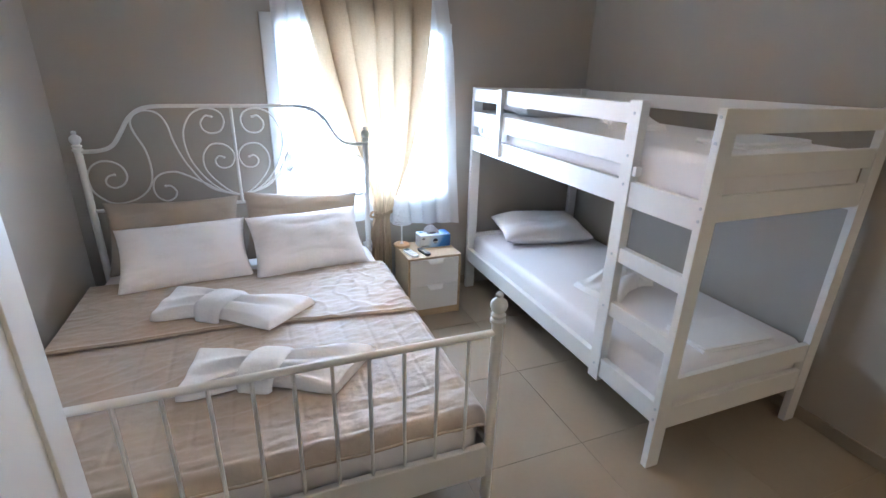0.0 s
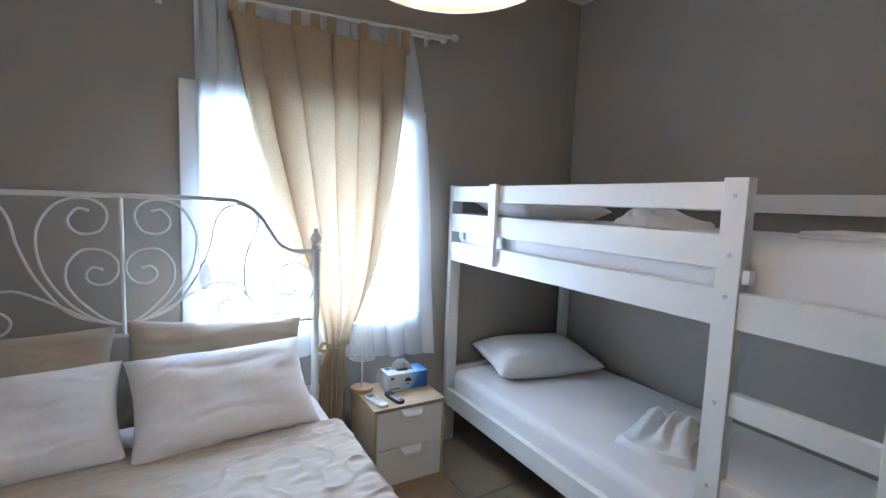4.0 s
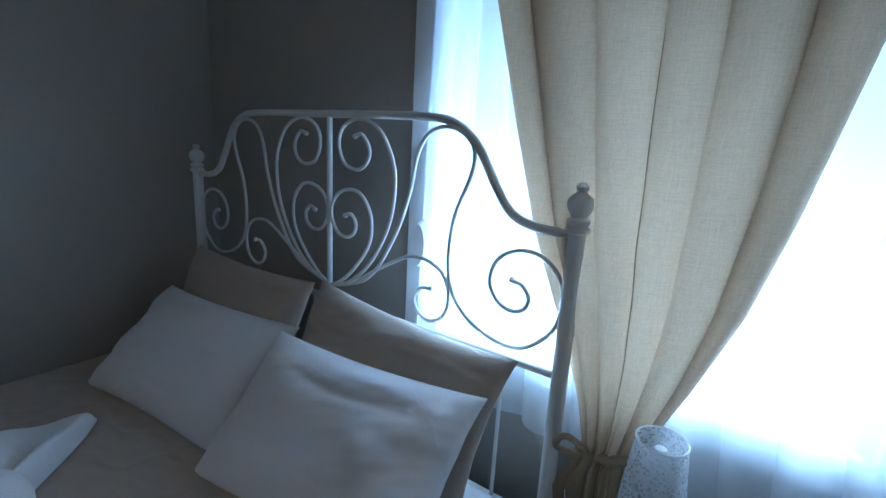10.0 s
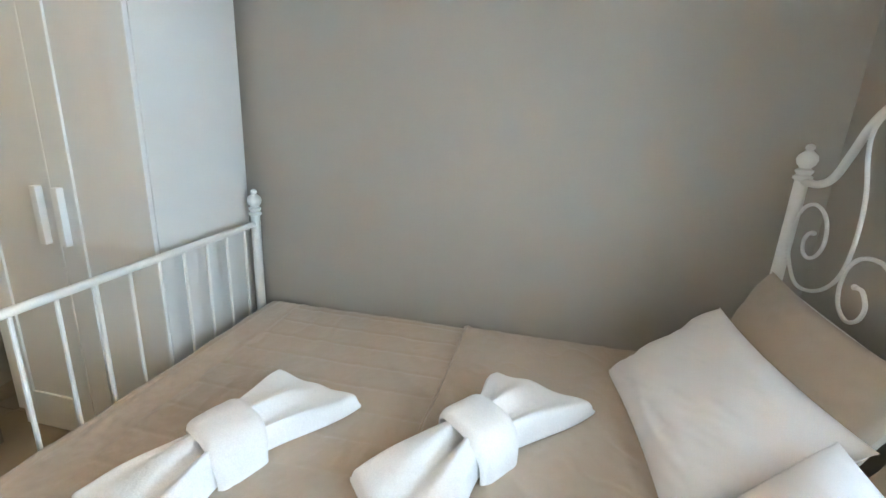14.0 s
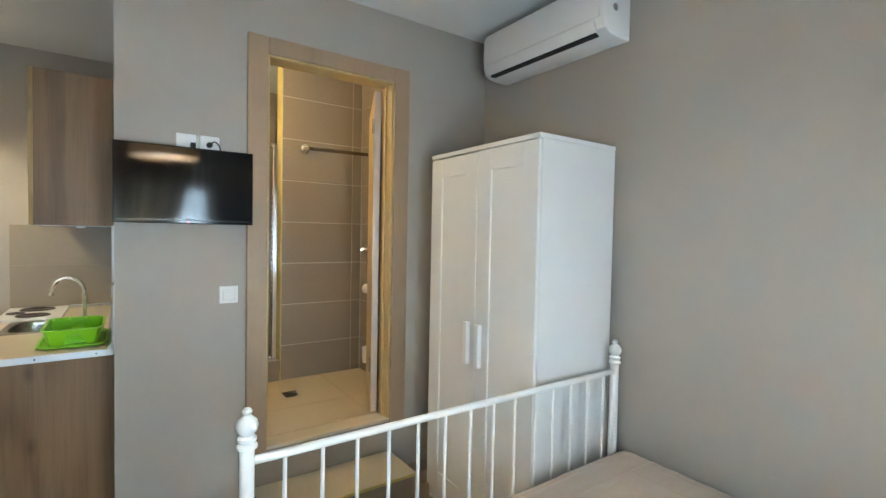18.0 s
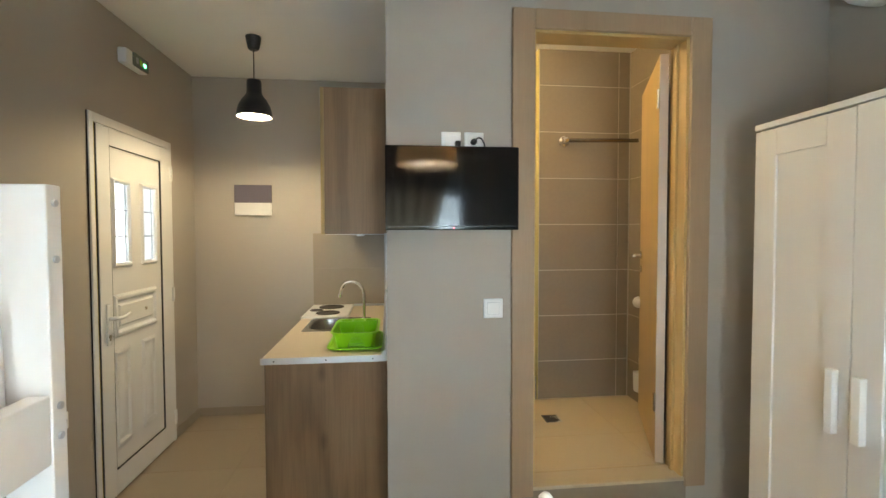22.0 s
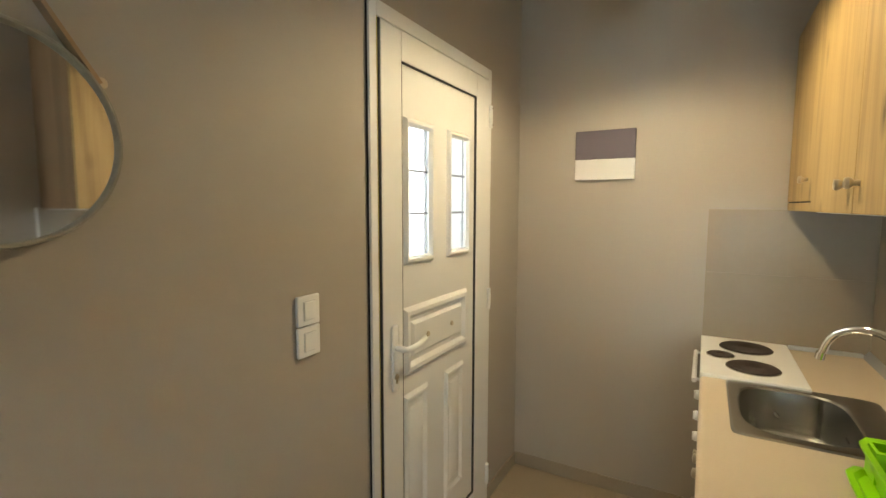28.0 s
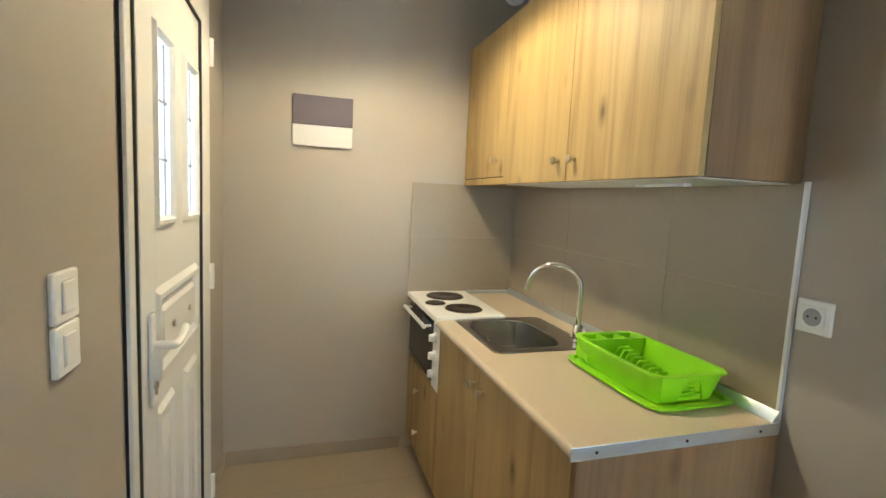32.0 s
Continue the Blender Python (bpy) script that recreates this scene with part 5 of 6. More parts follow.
for k in range(4):
    part("print_line", box(XW + 0.095, XW + 0.138 - 0.008 * (k % 2), AY1 + 0.0008, AY1 + 0.0016, 2.662 - 0.012 * k, 2.667 - 0.012 * k, 0), GREY_KEY, ac)
part("round_print", lathe([(0.017, 0), (0.017, 0.0012), (0.011, 0.0012), (0.011, 0)], (XW + 0.118, AY1, 2.565), 24, "y"), GREY_KEY, ac)
part("small_print", box(XW + 0.16, XW + 0.172, AY1, AY1 + 0.0012, 2.60, 2.63, 0), BLACK, ac)

# ---------------------------------------------------------------- bathroom doorway and what is seen through it
door2 = tagged(new("door_2"), "open veneered bathroom door in a wooden frame", "door", kind="structure")
door2.matrix_basis = Matrix.Translation((0.18, YT, BATH_Z))
DX0, DX1, DTOP = -0.19, 0.545, 2.385
for y0, y1 in ((YT, YT + 0.020), (YT - 0.140, YT - 0.120)):
    zb = 0.345 if y0 == YT else BATH_Z
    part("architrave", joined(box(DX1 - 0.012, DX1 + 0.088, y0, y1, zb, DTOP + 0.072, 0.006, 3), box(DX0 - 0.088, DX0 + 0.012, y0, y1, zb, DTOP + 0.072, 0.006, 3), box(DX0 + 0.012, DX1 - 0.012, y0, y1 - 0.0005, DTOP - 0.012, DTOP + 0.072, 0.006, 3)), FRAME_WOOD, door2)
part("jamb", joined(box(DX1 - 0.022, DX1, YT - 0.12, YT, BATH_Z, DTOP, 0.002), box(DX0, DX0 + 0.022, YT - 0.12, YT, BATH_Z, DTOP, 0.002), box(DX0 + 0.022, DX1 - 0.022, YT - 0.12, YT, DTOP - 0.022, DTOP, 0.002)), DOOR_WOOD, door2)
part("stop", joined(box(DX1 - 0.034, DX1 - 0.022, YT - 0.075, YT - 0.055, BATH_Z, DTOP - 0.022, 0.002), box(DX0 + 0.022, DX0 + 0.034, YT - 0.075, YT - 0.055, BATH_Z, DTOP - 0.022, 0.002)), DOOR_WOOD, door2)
hinge = Vector((-0.119, 0.085, BATH_Z + 0.006))
swing = Matrix.Translation(hinge) @ pose(0, 0, 0, 0, 0, -113.3)
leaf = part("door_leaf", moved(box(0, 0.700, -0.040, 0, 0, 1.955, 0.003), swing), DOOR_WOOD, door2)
part("edge_strip", moved(box(-0.0015, 0.001, -0.039, -0.001, 0.002, 1.953, 0), swing), EDGE_WOOD, leaf, "pale edge of the door leaf")
for side, y in ((1, 0.0), (-1, -0.040)):
    rose = part("handle_rose", moved(disc((0.605, y if side > 0 else y - 0.008, 0.98), 0.024, 0.008, "y", 24), swing), CHROME, leaf)
    part("lever", moved(tube(spline([(0.605, y, 0.98), (0.605, y + side * 0.045, 0.98), (0.590, y + side * 0.052, 0.98), (0.50, y + side * 0.052, 0.98)], 5), 0.0085, 10), swing), CHROME, rose)
    part("key_rose", moved(disc((0.605, y if side > 0 else y - 0.006, 0.895), 0.02, 0.006, "y", 20), swing), CHROME, leaf)
for z in (0.25, 1.70):
    part("hinge", moved(tube([(0.0, 0.004, z), (0.0, 0.004, z + 0.09)], 0.007, 10), swing), CHROME, leaf)

rail = thing("shower_curtain_rail", (-0.2, BATH_Y, 2.11), "chrome rail fixed to the brown bathroom tiles", "rail")
part("bar", tube([(0.0, BATH_Y + 0.035, 2.112), (BATH_X, BATH_Y + 0.11, 2.106)], 0.0125, 14), CHROME_DARK_REFLECTION, rail)
part("flange", lathe([(0.034, 0.0), (0.034, 0.012), (0.020, 0.022), (0.017, 0.035)], (0.0, BATH_Y, 2.11), 24, "y"), CHROME, rail)
part("end_cap", lathe([(0.020, -0.02), (0.024, -0.012), (0.024, 0.012), (0.020, 0.02)], (0.0, BATH_Y + 0.035, 2.112), 20, "x"), CHROME, rail)

fd = thing("floor_drain", (0.187, -0.50, BATH_Z), "dark metal floor drain in the bathroom tiles", "drain")
part("plate", box(0.137, 0.237, -0.555, -0.445, BATH_Z - 0.002, BATH_Z + 0.002, 0.001), STEEL, fd)
for k in range(6):
    part("slot", box(0.150 + 0.0135 * k, 0.157 + 0.0135 * k, -0.543, -0.457, BATH_Z + 0.0018, BATH_Z + 0.0026, 0), DARK_GAP, fd)

ss = thing("shower_screen", (0.6, BATH_Y - 0.06, BATH_Z), "chrome-framed glass shower screen on a tiled kerb", "shower screen")
part("kerb", box(0.176, XK - 0.122, BATH_Y - 0.12, BATH_Y - 0.004, BATH_Z, 0.535, 0.003), BATH_TILE, ss)
part("upright", box(0.178, 0.214, BATH_Y - 0.095, BATH_Y - 0.055, 0.535, 2.135, 0.004), CHROME, ss)
part("top_profile", box(0.214, XK - 0.124, BATH_Y - 0.090, BATH_Y - 0.060, 2.105, 2.135, 0.003), CHROME, ss)
part("bottom_profile", box(0.214, XK - 0.124, BATH_Y - 0.090, BATH_Y - 0.060, 0.535, 0.565, 0.003), CHROME, ss)
part("glass", box(0.214, XK - 0.124, BATH_Y - 0.078, BATH_Y - 0.072, 0.565, 2.105, 0), SHOWER_GLASS, ss).visible_shadow = False
part("grip", tube([(0.30, BATH_Y - 0.055, 0.62), (0.30, BATH_Y - 0.045, 0.70)], 0.009, 10), CHROME, ss)

tr = thing("towel_radiator", (0.50, -1.62, 1.0), "white ladder towel radiator in the shower room", "radiator")
for x in (0.33, 0.68):
    part("upright", tube([(x, -1.60, 0.93), (x, -1.60, 1.85)], 0.016, 12), PLASTIC, tr)
for k in range(18):
    part("rung", tube([(0.33, -1.60, 0.96 + 0.05 * k), (0.68, -1.60, 0.96 + 0.05 * k)], 0.010, 10), PLASTIC, tr)
for z in (1.05, 1.75):
    part("bracket", tube([(0.5, -1.65, z), (0.5, -1.60, z)], 0.008, 8), PLASTIC, tr)

bl = thing("wall_light", (XK - 0.12, -0.40, 2.56), "small bathroom wall light, lit", "wall light")
part("base", box(XK - 0.145, XK - 0.12, -0.48, -0.32, 2.53, 2.59, 0.004), CHROME, bl)

vc = thing("ventilation_cap", (1.26, YK, 2.545), "white round ventilation cap on the kitchen wall", "vent cap")
part("sleeve", lathe([(0.050, 0.0), (0.050, 0.020), (0.044, 0.026), (0.040, 0.026)], (1.26, YK, 2.545), 32, "y", False), PLASTIC, vc)
part("cap", lathe([(0.058, 0.034), (0.056, 0.042), (0.035, 0.052), (0.001, 0.055)], (1.26, YK, 2.545), 32, "y"), PLASTIC, vc)
part("stem", tube([(1.26, YK, 2.545), (1.26, YK + 0.036, 2.545)], 0.006, 8), PLASTIC, vc)

tp = thing("paper_holder", (-0.42, -0.60, 1.1), "chrome holder with a white paper roll", "paper holder")
part("plate", disc((BATH_X, -0.562, 1.16), 0.022, 0.008, "x", 20), CHROME, tp)
part("arm", tube([(BATH_X, -0.562, 1.16), (BATH_X + 0.052, -0.562, 1.16), (BATH_X + 0.052, -0.562, 1.10)], 0.006, 8), CHROME, tp)
part("roll", lathe([(0.02, -0.04), (0.036, -0.04), (0.036, 0.04), (0.02, 0.04)], (BATH_X + 0.054, -0.562, 1.065), 28, "y"), SHEET, tp)

tbh = thing("toilet_brush", (-0.42, -0.580, 0.50), "white toilet brush in a wall holder", "toilet brush")
part("holder", lathe([(0.034, 0.0), (0.038, 0.004), (0.042, 0.120), (0.039, 0.120), (0.035, 0.008)], (BATH_X + 0.046, -0.580, 0.50), 24, "z", False), PLASTIC, tbh)
part("bottom", disc((BATH_X + 0.046, -0.580, 0.50), 0.035, 0.006, "z", 24), PLASTIC, tbh)
part("handle", lathe([(0.006, 0.006), (0.006, 0.19), (0.010, 0.195), (0.010, 0.212), (0.001, 0.215)], (BATH_X + 0.046, -0.580, 0.50), 14), PLASTIC, tbh)
part("bracket", box(BATH_X - 0.004, BATH_X + 0.010, -0.595, -0.565, 0.56, 0.60, 0.002), CHROME, tbh)

# ---------------------------------------------------------------- television wall
tv = thing("television", (0.89, YT, 1.69), "black flat television mounted on the wall, switched off", "television")
TX0, TX1, TZ0, TZ1 = 0.614, 1.170, 1.517, 1.862
part("back", box(0.70, 1.08, YT + 0.018, YT + 0.036, 1.56, 1.82, 0.006), BLACK, tv)
part("wall_mount", box(0.82, 0.96, YT, YT + 0.018, 1.62, 1.76, 0.002), BLACK, tv)
part("housing", box(TX0, TX1, YT + 0.034, YT + 0.056, TZ0, TZ1, 0.004, 3), PIANO_BLACK, tv)
part("screen", box(TX0 + 0.013, TX1 - 0.013, YT + 0.0555, YT + 0.0568, TZ0 + 0.028, TZ1 - 0.013, 0), SCREEN, tv, "glossy dark screen")
part("lower_trim", box(TX0 + 0.012, TX1 - 0.012, YT + 0.0560, YT + 0.0578, TZ0 + 0.0135, TZ0 + 0.0160, 0), BLACK, tv)
part("badge", box(0.872, 0.908, YT + 0.056, YT + 0.0580, TZ0 + 0.018, TZ0 + 0.0235, 0), GREY_KEY, tv, "small grey maker's badge")
part("standby_lamp", disc((0.89, YT + 0.0556, TZ0 + 0.0085), 0.002, 0.002, "y", 10, 0.0004), RED_LED, tv)

for x, nm in ((0.894, "a"), (0.796, "b")):
    o = wall_plate("wall_socket", "white wall socket above the television", "socket", (x, YT, 1.888), "+y", 0.082, 0.082)
    part("insert", box(x - 0.026, x + 0.026, YT + 0.009, YT + 0.0135, 1.868, 1.914, 0.002), PLASTIC, o)
plug = thing("power_plug", (0.875, YT + 0.03, 1.875), "black plug and cable behind the television", "plug")
part("plug_body", box(0.858, 0.880, YT + 0.011, YT + 0.046, 1.865, 1.887, 0.004), BLACK, plug)
part("cable", tube(spline([(0.868, YT + 0.035, 1.88), (0.862, YT + 0.04, 1.86), (0.865, YT + 0.03, 1.80)], 6), 0.0035, 8), BLACK, plug)
plug2 = thing("power_plug", (0.79, YT + 0.03, 1.885), "black aerial plug and looping cable", "plug")
part("plug_body", lathe([(0.004, 0.0), (0.013, 0.004), (0.013, 0.026), (0.008, 0.034)], (0.800, YT + 0.0115, 1.886), 16, "y"), BLACK, plug2)
part("cable", tube(spline([(0.800, YT + 0.044, 1.886), (0.782, YT + 0.050, 1.899), (0.762, YT + 0.040, 1.885), (0.752, YT + 0.03, 1.85), (0.752, YT + 0.03, 1.80)], 8), 0.0032, 8), BLACK, plug2)
wall_plate("light_switch", "white square light switch beside the bathroom door", "light switch", (0.712, YT, 1.180), "+y", 0.084, 0.084, rocker=True)

# ---------------------------------------------------------------- entrance door
door1 = tagged(new("door_1"), "white panelled entrance door with two small glazed lights, closed", "door", kind="structure")
door1.matrix_basis = Matrix.Translation((XE, -0.92, 0))
EY0, EY1 = -1.387, -0.463
FX = XE - 0.016
part("frame", joined(box(FX, XE + 0.06, EY1 - 0.036, EY1, 0.0, 2.150, 0.004), box(FX, XE + 0.06, EY0, EY0 + 0.036, 0.0, 2.150, 0.004), box(FX, XE + 0.06, EY0 + 0.036, EY1 - 0.036, 2.100, 2.150, 0.004)), PVC, door1)
# thin dark strip paints the shadow line where the frame meets the wall
part("frame_shadow_line", box(XE - 0.007, XE - 0.0006, EY1 + 0.0002, EY1 + 0.0018, 0.0, 2.150, 0), DARK_GAP, door1, "dark strip painted as the shadow line between frame and wall")
part("sealant_line", box(FX + 0.001, XE + 0.02, EY1 - 0.0402, EY1 - 0.0362, 0.0, 2.098, 0), SEALANT, door1)
part("dark_joint", joined(box(XE + 0.004, XE + 0.05, EY1 - 0.0500, EY1 - 0.0362, 0.0, 2.0995, 0), box(XE + 0.004, XE + 0.05, EY0 + 0.0362, EY0 + 0.0400, 0.0, 2.0995, 0), box(XE + 0.004, XE + 0.05, EY0 + 0.04, EY1 - 0.05, 0.0, 0.0135, 0)), DARK_GAP, door1)
SY0, SY1, SZ0, SZ1 = -1.349, -0.512, 0.014, 2.094
PY0, PY1, PZ0, PZ1 = -1.210, -0.630, 0.160, 1.992
sash = part("sash", joined(box(FX - 0.006, XE + 0.045, PY1 + 0.004, SY1, SZ0, SZ1, 0.004), box(FX - 0.006, XE + 0.045, SY0, PY0 - 0.004, SZ0, SZ1, 0.004),
                           box(FX - 0.006, XE + 0.045, PY0 - 0.004, PY1 + 0.004, SZ0, PZ0 - 0.004, 0.004), box(FX - 0.006, XE + 0.045, PY0 - 0.004, PY1 + 0.004, PZ1 + 0.004, SZ1, 0.004)), PVC, door1)
# black strip added for the dark shade in the gap between leaf and frame
part("gap_shade", box(FX - 0.0035, XE + 0.03, SY1 + 0.0003, SY1 + 0.0085, 0.014, 2.094, 0), GASKET_GAP_BLACK, sash, "black strip standing for the shaded gap along the leaf")
part("gasket", joined(box(FX - 0.004, XE + 0.03, PY1, PY1 + 0.0039, PZ0, PZ1, 0), box(FX - 0.004, XE + 0.03, PY0 - 0.0039, PY0, PZ0, PZ1, 0), box(FX - 0.004, XE + 0.03, PY0, PY1, PZ0 - 0.0039, PZ0, 0), box(FX - 0.004, XE + 0.03, PY0, PY1, PZ1, PZ1 + 0.0039, 0)), GASKET_GAP_BLACK, sash)
lights = ((-0.822, -0.672), (-1.132, -0.982))
panel = part("panel", wall_mesh("x", FX + 0.006, 0.026, PY0, PY1, PZ0, PZ1, [(a, b, 1.335, 1.795) for a, b in lights]), PVC, door1, smooth=False)
PFX = FX + 0.006


def moulding(y0, y1, z0, z1, w=0.02, h=0.012):
    """A raised, sloping frame on the door panel."""
    bm = bmesh.new()
    loops = []
    for d, x in ((0, PFX), (w * 0.35, PFX - h), (w * 0.65, PFX - h), (w, PFX - 0.001)):
        loops.append([bm.verts.new((x, y, z)) for y, z in ((y0 + d, z0 + d), (y1 - d, z0 + d), (y1 - d, z1 - d), (y0 + d, z1 - d))])
    for a, b in zip(loops, loops[1:]):
        for i in range(4):
            bm.faces.new((a[i], a[(i + 1) % 4], b[(i + 1) % 4], b[i]))
    bmesh.ops.recalc_face_normals(bm, faces=bm.faces[:])
    return bm


def bulge(y0, y1, z0, z1, w, h):
    """A raised field with sloping edges."""
    bm = bmesh.new()
    a = [bm.verts.new((PFX, y, z)) for y, z in ((y0, z0), (y1, z0), (y1, z1), (y0, z1))]
    b = [bm.verts.new((PFX - h, y, z)) for y, z in ((y0 + w, z0 + w), (y1 - w, z0 + w), (y1 - w, z1 - w), (y0 + w, z1 - w))]
    for i in range(4):
        bm.faces.new((a[i], a[(i + 1) % 4], b[(i + 1) % 4], b[i]))
    bm.faces.new(b)
    bmesh.ops.recalc_face_normals(bm, faces=bm.faces[:])
    return bm


for y0, y1 in lights:
    part("light_moulding", moulding(y0 - 0.026, y1 + 0.026, 1.308, 1.822, 0.030, 0.014), PVC, panel)
    pane = part("pane", box(PFX + 0.010, PFX + 0.016, y0, y1, 1.335, 1.795, 0), FROST, panel)
    pane.visible_shadow = False
    for k in (1, 2):
        z = 1.335 + 0.46 * k / 3
        part("glazing_bar", box(PFX + 0.007, PFX + 0.010, y0, y1, z - 0.004, z + 0.004, 0), GREY_KEY, pane)
    part("glazing_bar", box(PFX + 0.007, PFX + 0.010, y0 + 0.016, y0 + 0.021, 1.335, 1.795, 0), GREY_KEY, pane)
part("panel_field", moulding(-1.138, -0.640, 0.905, 1.155, 0.045, 0.014), PVC, panel)
part("panel_field", bulge(-1.085, -0.69, 0.965, 1.098, 0.012, 0.010), PVC, panel)
for y0, y1 in ((-0.808, -0.640), (-1.108, -0.940)):
    part("panel_field", moulding(y0, y1, 0.275, 0.835, 0.034, 0.012), PVC, panel)
    part("panel_field", bulge(y0 + 0.042, y1 - 0.042, 0.335, 0.775, 0.018, 0.010), PVC, panel)
for y in (-0.795, -0.985):
    part("stud", lathe([(0.010, -0.004), (0.010, 0.0), (0.001, 0.0)], (PFX - 0.0105, y, 1.03), 16, "x"), BRASS, panel)
hx = FX - 0.006
plate = part("handle_plate", box(hx - 0.010, hx, -0.588, -0.552, 0.885, 1.115, 0.008, 4), PLASTIC, sash)
part("lever", tube(spline([(hx - 0.008, -0.570, 1.035), (hx - 0.045, -0.570, 1.035), (hx - 0.055, -0.585, 1.035), (hx - 0.055, -0.64, 1.036), (hx - 0.050, -0.695, 1.046)], 6), 0.0105, 12), PLASTIC, plate)
part("key_cylinder", joined(disc((hx - 0.016, -0.570, 0.935), 0.010, 0.008, "x", 16), box(hx - 0.015, hx - 0.009, -0.574, -0.566, 0.912, 0.933, 0.002)), BRASS, plate)
for z in (0.13, 1.02, 1.88):
    h = part("hinge", tube([(hx - 0.004, -1.352, z), (hx - 0.004, -1.352, z + 0.10)], 0.011, 12), PVC, sash)
    for k in (0.012, 0.088):
        part("hinge_screw", disc((hx - 0.017, -1.352, z + k), 0.003, 0.002, "x", 8, 0.0005), DARK_GAP, h)

# ---------------------------------------------------------------- things on the entrance wall
for z in (1.237, 1.152):
    wall_plate("light_switch", "white light switch beside the entrance door", "light switch", (XE, -0.197, z), "-x", 0.080, 0.082, rocker=True, rocker_narrow=True)
wall_plate("wall_socket", "white wall socket low beside the entrance door", "socket", (XE, -0.215, 0.600), "-x", 0.080, 0.082, socket=True)

mir = thing("round_mirror", (XE, 0.405, 1.62), "round mirror with grey rim hung on a jute strap", "mirror")
MY, MZ, MR = 0.418, 1.622, 0.171
part("rim", lathe([(MR - 0.012, 0.0), (MR - 0.002, -0.004), (MR, -0.010), (MR, -0.024), (MR - 0.002, -0.027), (MR - 0.006, -0.027), (MR - 0.008, -0.024), (MR - 0.008, -0.014)], (XE, MY, MZ), 64, "x", False), GREY_PAINT, mir)
part("back_plate", disc((XE - 0.012, MY, MZ), MR - 0.008, 0.010, "x", 64), GREY_PAINT, mir)
part("glass", disc((XE - 0.0165, MY, MZ), MR - 0.0082, 0.004, "x", 64, 0.0005), MIRROR, mir)
for s in (-1, 1):
    a = math.radians(35)
    ey, ez = MY + s * (MR + 0.004) * math.cos(a), MZ + (MR + 0.004) * math.sin(a)
    part("strap", sheet(lambda u, v, s=s, ey=ey, ez=ez: Vector((XE - 0.004 - 0.012 * v, MY + (ey - MY) * v, 1.945 + (ez - 1.945) * v)) + Vector((-1, 0, 0)) * 0.022 * (u - 0.5), 2, 10, 0.007), ROPE, mir)
    part("stud", disc((XE - 0.024, ey, ez), 0.010, 0.012, "x", 14), BRASS, mir)
part("hook", disc((XE - 0.022, MY, 1.940), 0.007, 0.022, "x", 14), BRASS, mir)

el = thing("emergency_light", (XE, -0.90, 2.55), "white emergency light with a green lamp", "emergency light")
part("case", box(XE - 0.050, XE, -1.005, -0.765, 2.505, 2.592, 0.008, 3), PLASTIC, el)
part("lens", box(XE - 0.064, XE - 0.049, -0.998, -0.830, 2.510, 2.587, 0.006, 3), surface("smoked_cover", (0.17, 0.19, 0.165), 0.25, vary=0.05, relief=0), el)
part("green_lamp", lathe([(0.001, -0.008), (0.010, -0.004), (0.011, 0.0)], (XE - 0.064, -0.945, 2.542), 16, "x"), GREEN_LED, el)
for k in range(2):
    part("label_mark", box(XE - 0.0655, XE - 0.0635, -0.915 + 0.042 * k, -0.888 + 0.042 * k, 2.528, 2.562, 0), GREEN if k == 0 else GREY_KEY, el)

# ---------------------------------------------------------------- picture on the back wall
pic = thing("picture", (2.258, YK, 1.775), "square canvas, mauve above and white below", "picture")
part("canvas_upper", box(2.112, 2.404, YK, YK + 0.022, 1.755, 1.900, 0.003), CANVAS_DARK, pic, "mauve-grey painted half")
part("canvas_lower", box(2.112, 2.404, YK, YK + 0.022, 1.652, 1.755, 0.003), CANVAS_WHITE, pic, "white painted half")

# ---------------------------------------------------------------- kitchen pendant
PX, PY, PZ = 2.012, -0.972, 2.252
kp = thing("pendant_lamp", (PX, PY, 2.765), "black dome pendant lamp over the kitchenette, lit", "pendant lamp")
part("dome", lathe([(0.108, 0.0), (0.110, 0.002), (0.108, 0.030), (0.098, 0.070), (0.075, 0.112), (0.052, 0.140), (0.046, 0.158), (0.045, 0.225), (0.040, 0.236), (0.012, 0.240),
                    (0.012, 0.236), (0.038, 0.230), (0.041, 0.222), (0.042, 0.158), (0.049, 0.138), (0.072, 0.108), (0.094, 0.068), (0.104, 0.030), (0.106, 0.002)], (PX, PY, PZ), 48, "z", False), BLACK_MATT, kp)
part("inner_reflector", lathe([(0.1035, 0.004), (0.1015, 0.030), (0.0915, 0.068), (0.070, 0.106), (0.046, 0.136)], (PX, PY, PZ), 48, "z", False), PLASTIC, kp, "white inside of the dome")
part("bulb", lathe([(0.001, 0.050), (0.020, 0.055), (0.032, 0.072), (0.030, 0.092), (0.020, 0.112), (0.015, 0.125), (0.015, 0.14)], (PX, PY, PZ), 24), BULB, kp, "lit bulb")
part("cord", tube([(PX, PY, PZ + 0.235), (PX, PY, 2.71)], 0.003, 8), BLACK, kp)
part("canopy", lathe([(0.001, -0.086), (0.026, -0.085), (0.034, -0.078), (0.038, -0.066), (0.047, -0.014), (0.048, -0.004), (0.046, 0.0)], (PX, PY, 2.765), 32), BLACK_MATT, kp)

# ---------------------------------------------------------------- kitchenette
KY1, KX, KZ = -0.165, 1.785, 0.892
worktop = thing("worktop", (1.48, -1.0, 0.86), "beige laminate worktop with an aluminium end strip", "worktop")
SK0, SK1, SKY0, SKY1 = 1.285, 1.705, -1.243, -0.772
HB0, HB1, HBY0, HBY1 = 1.455, 1.787, YK + 0.004, -1.232
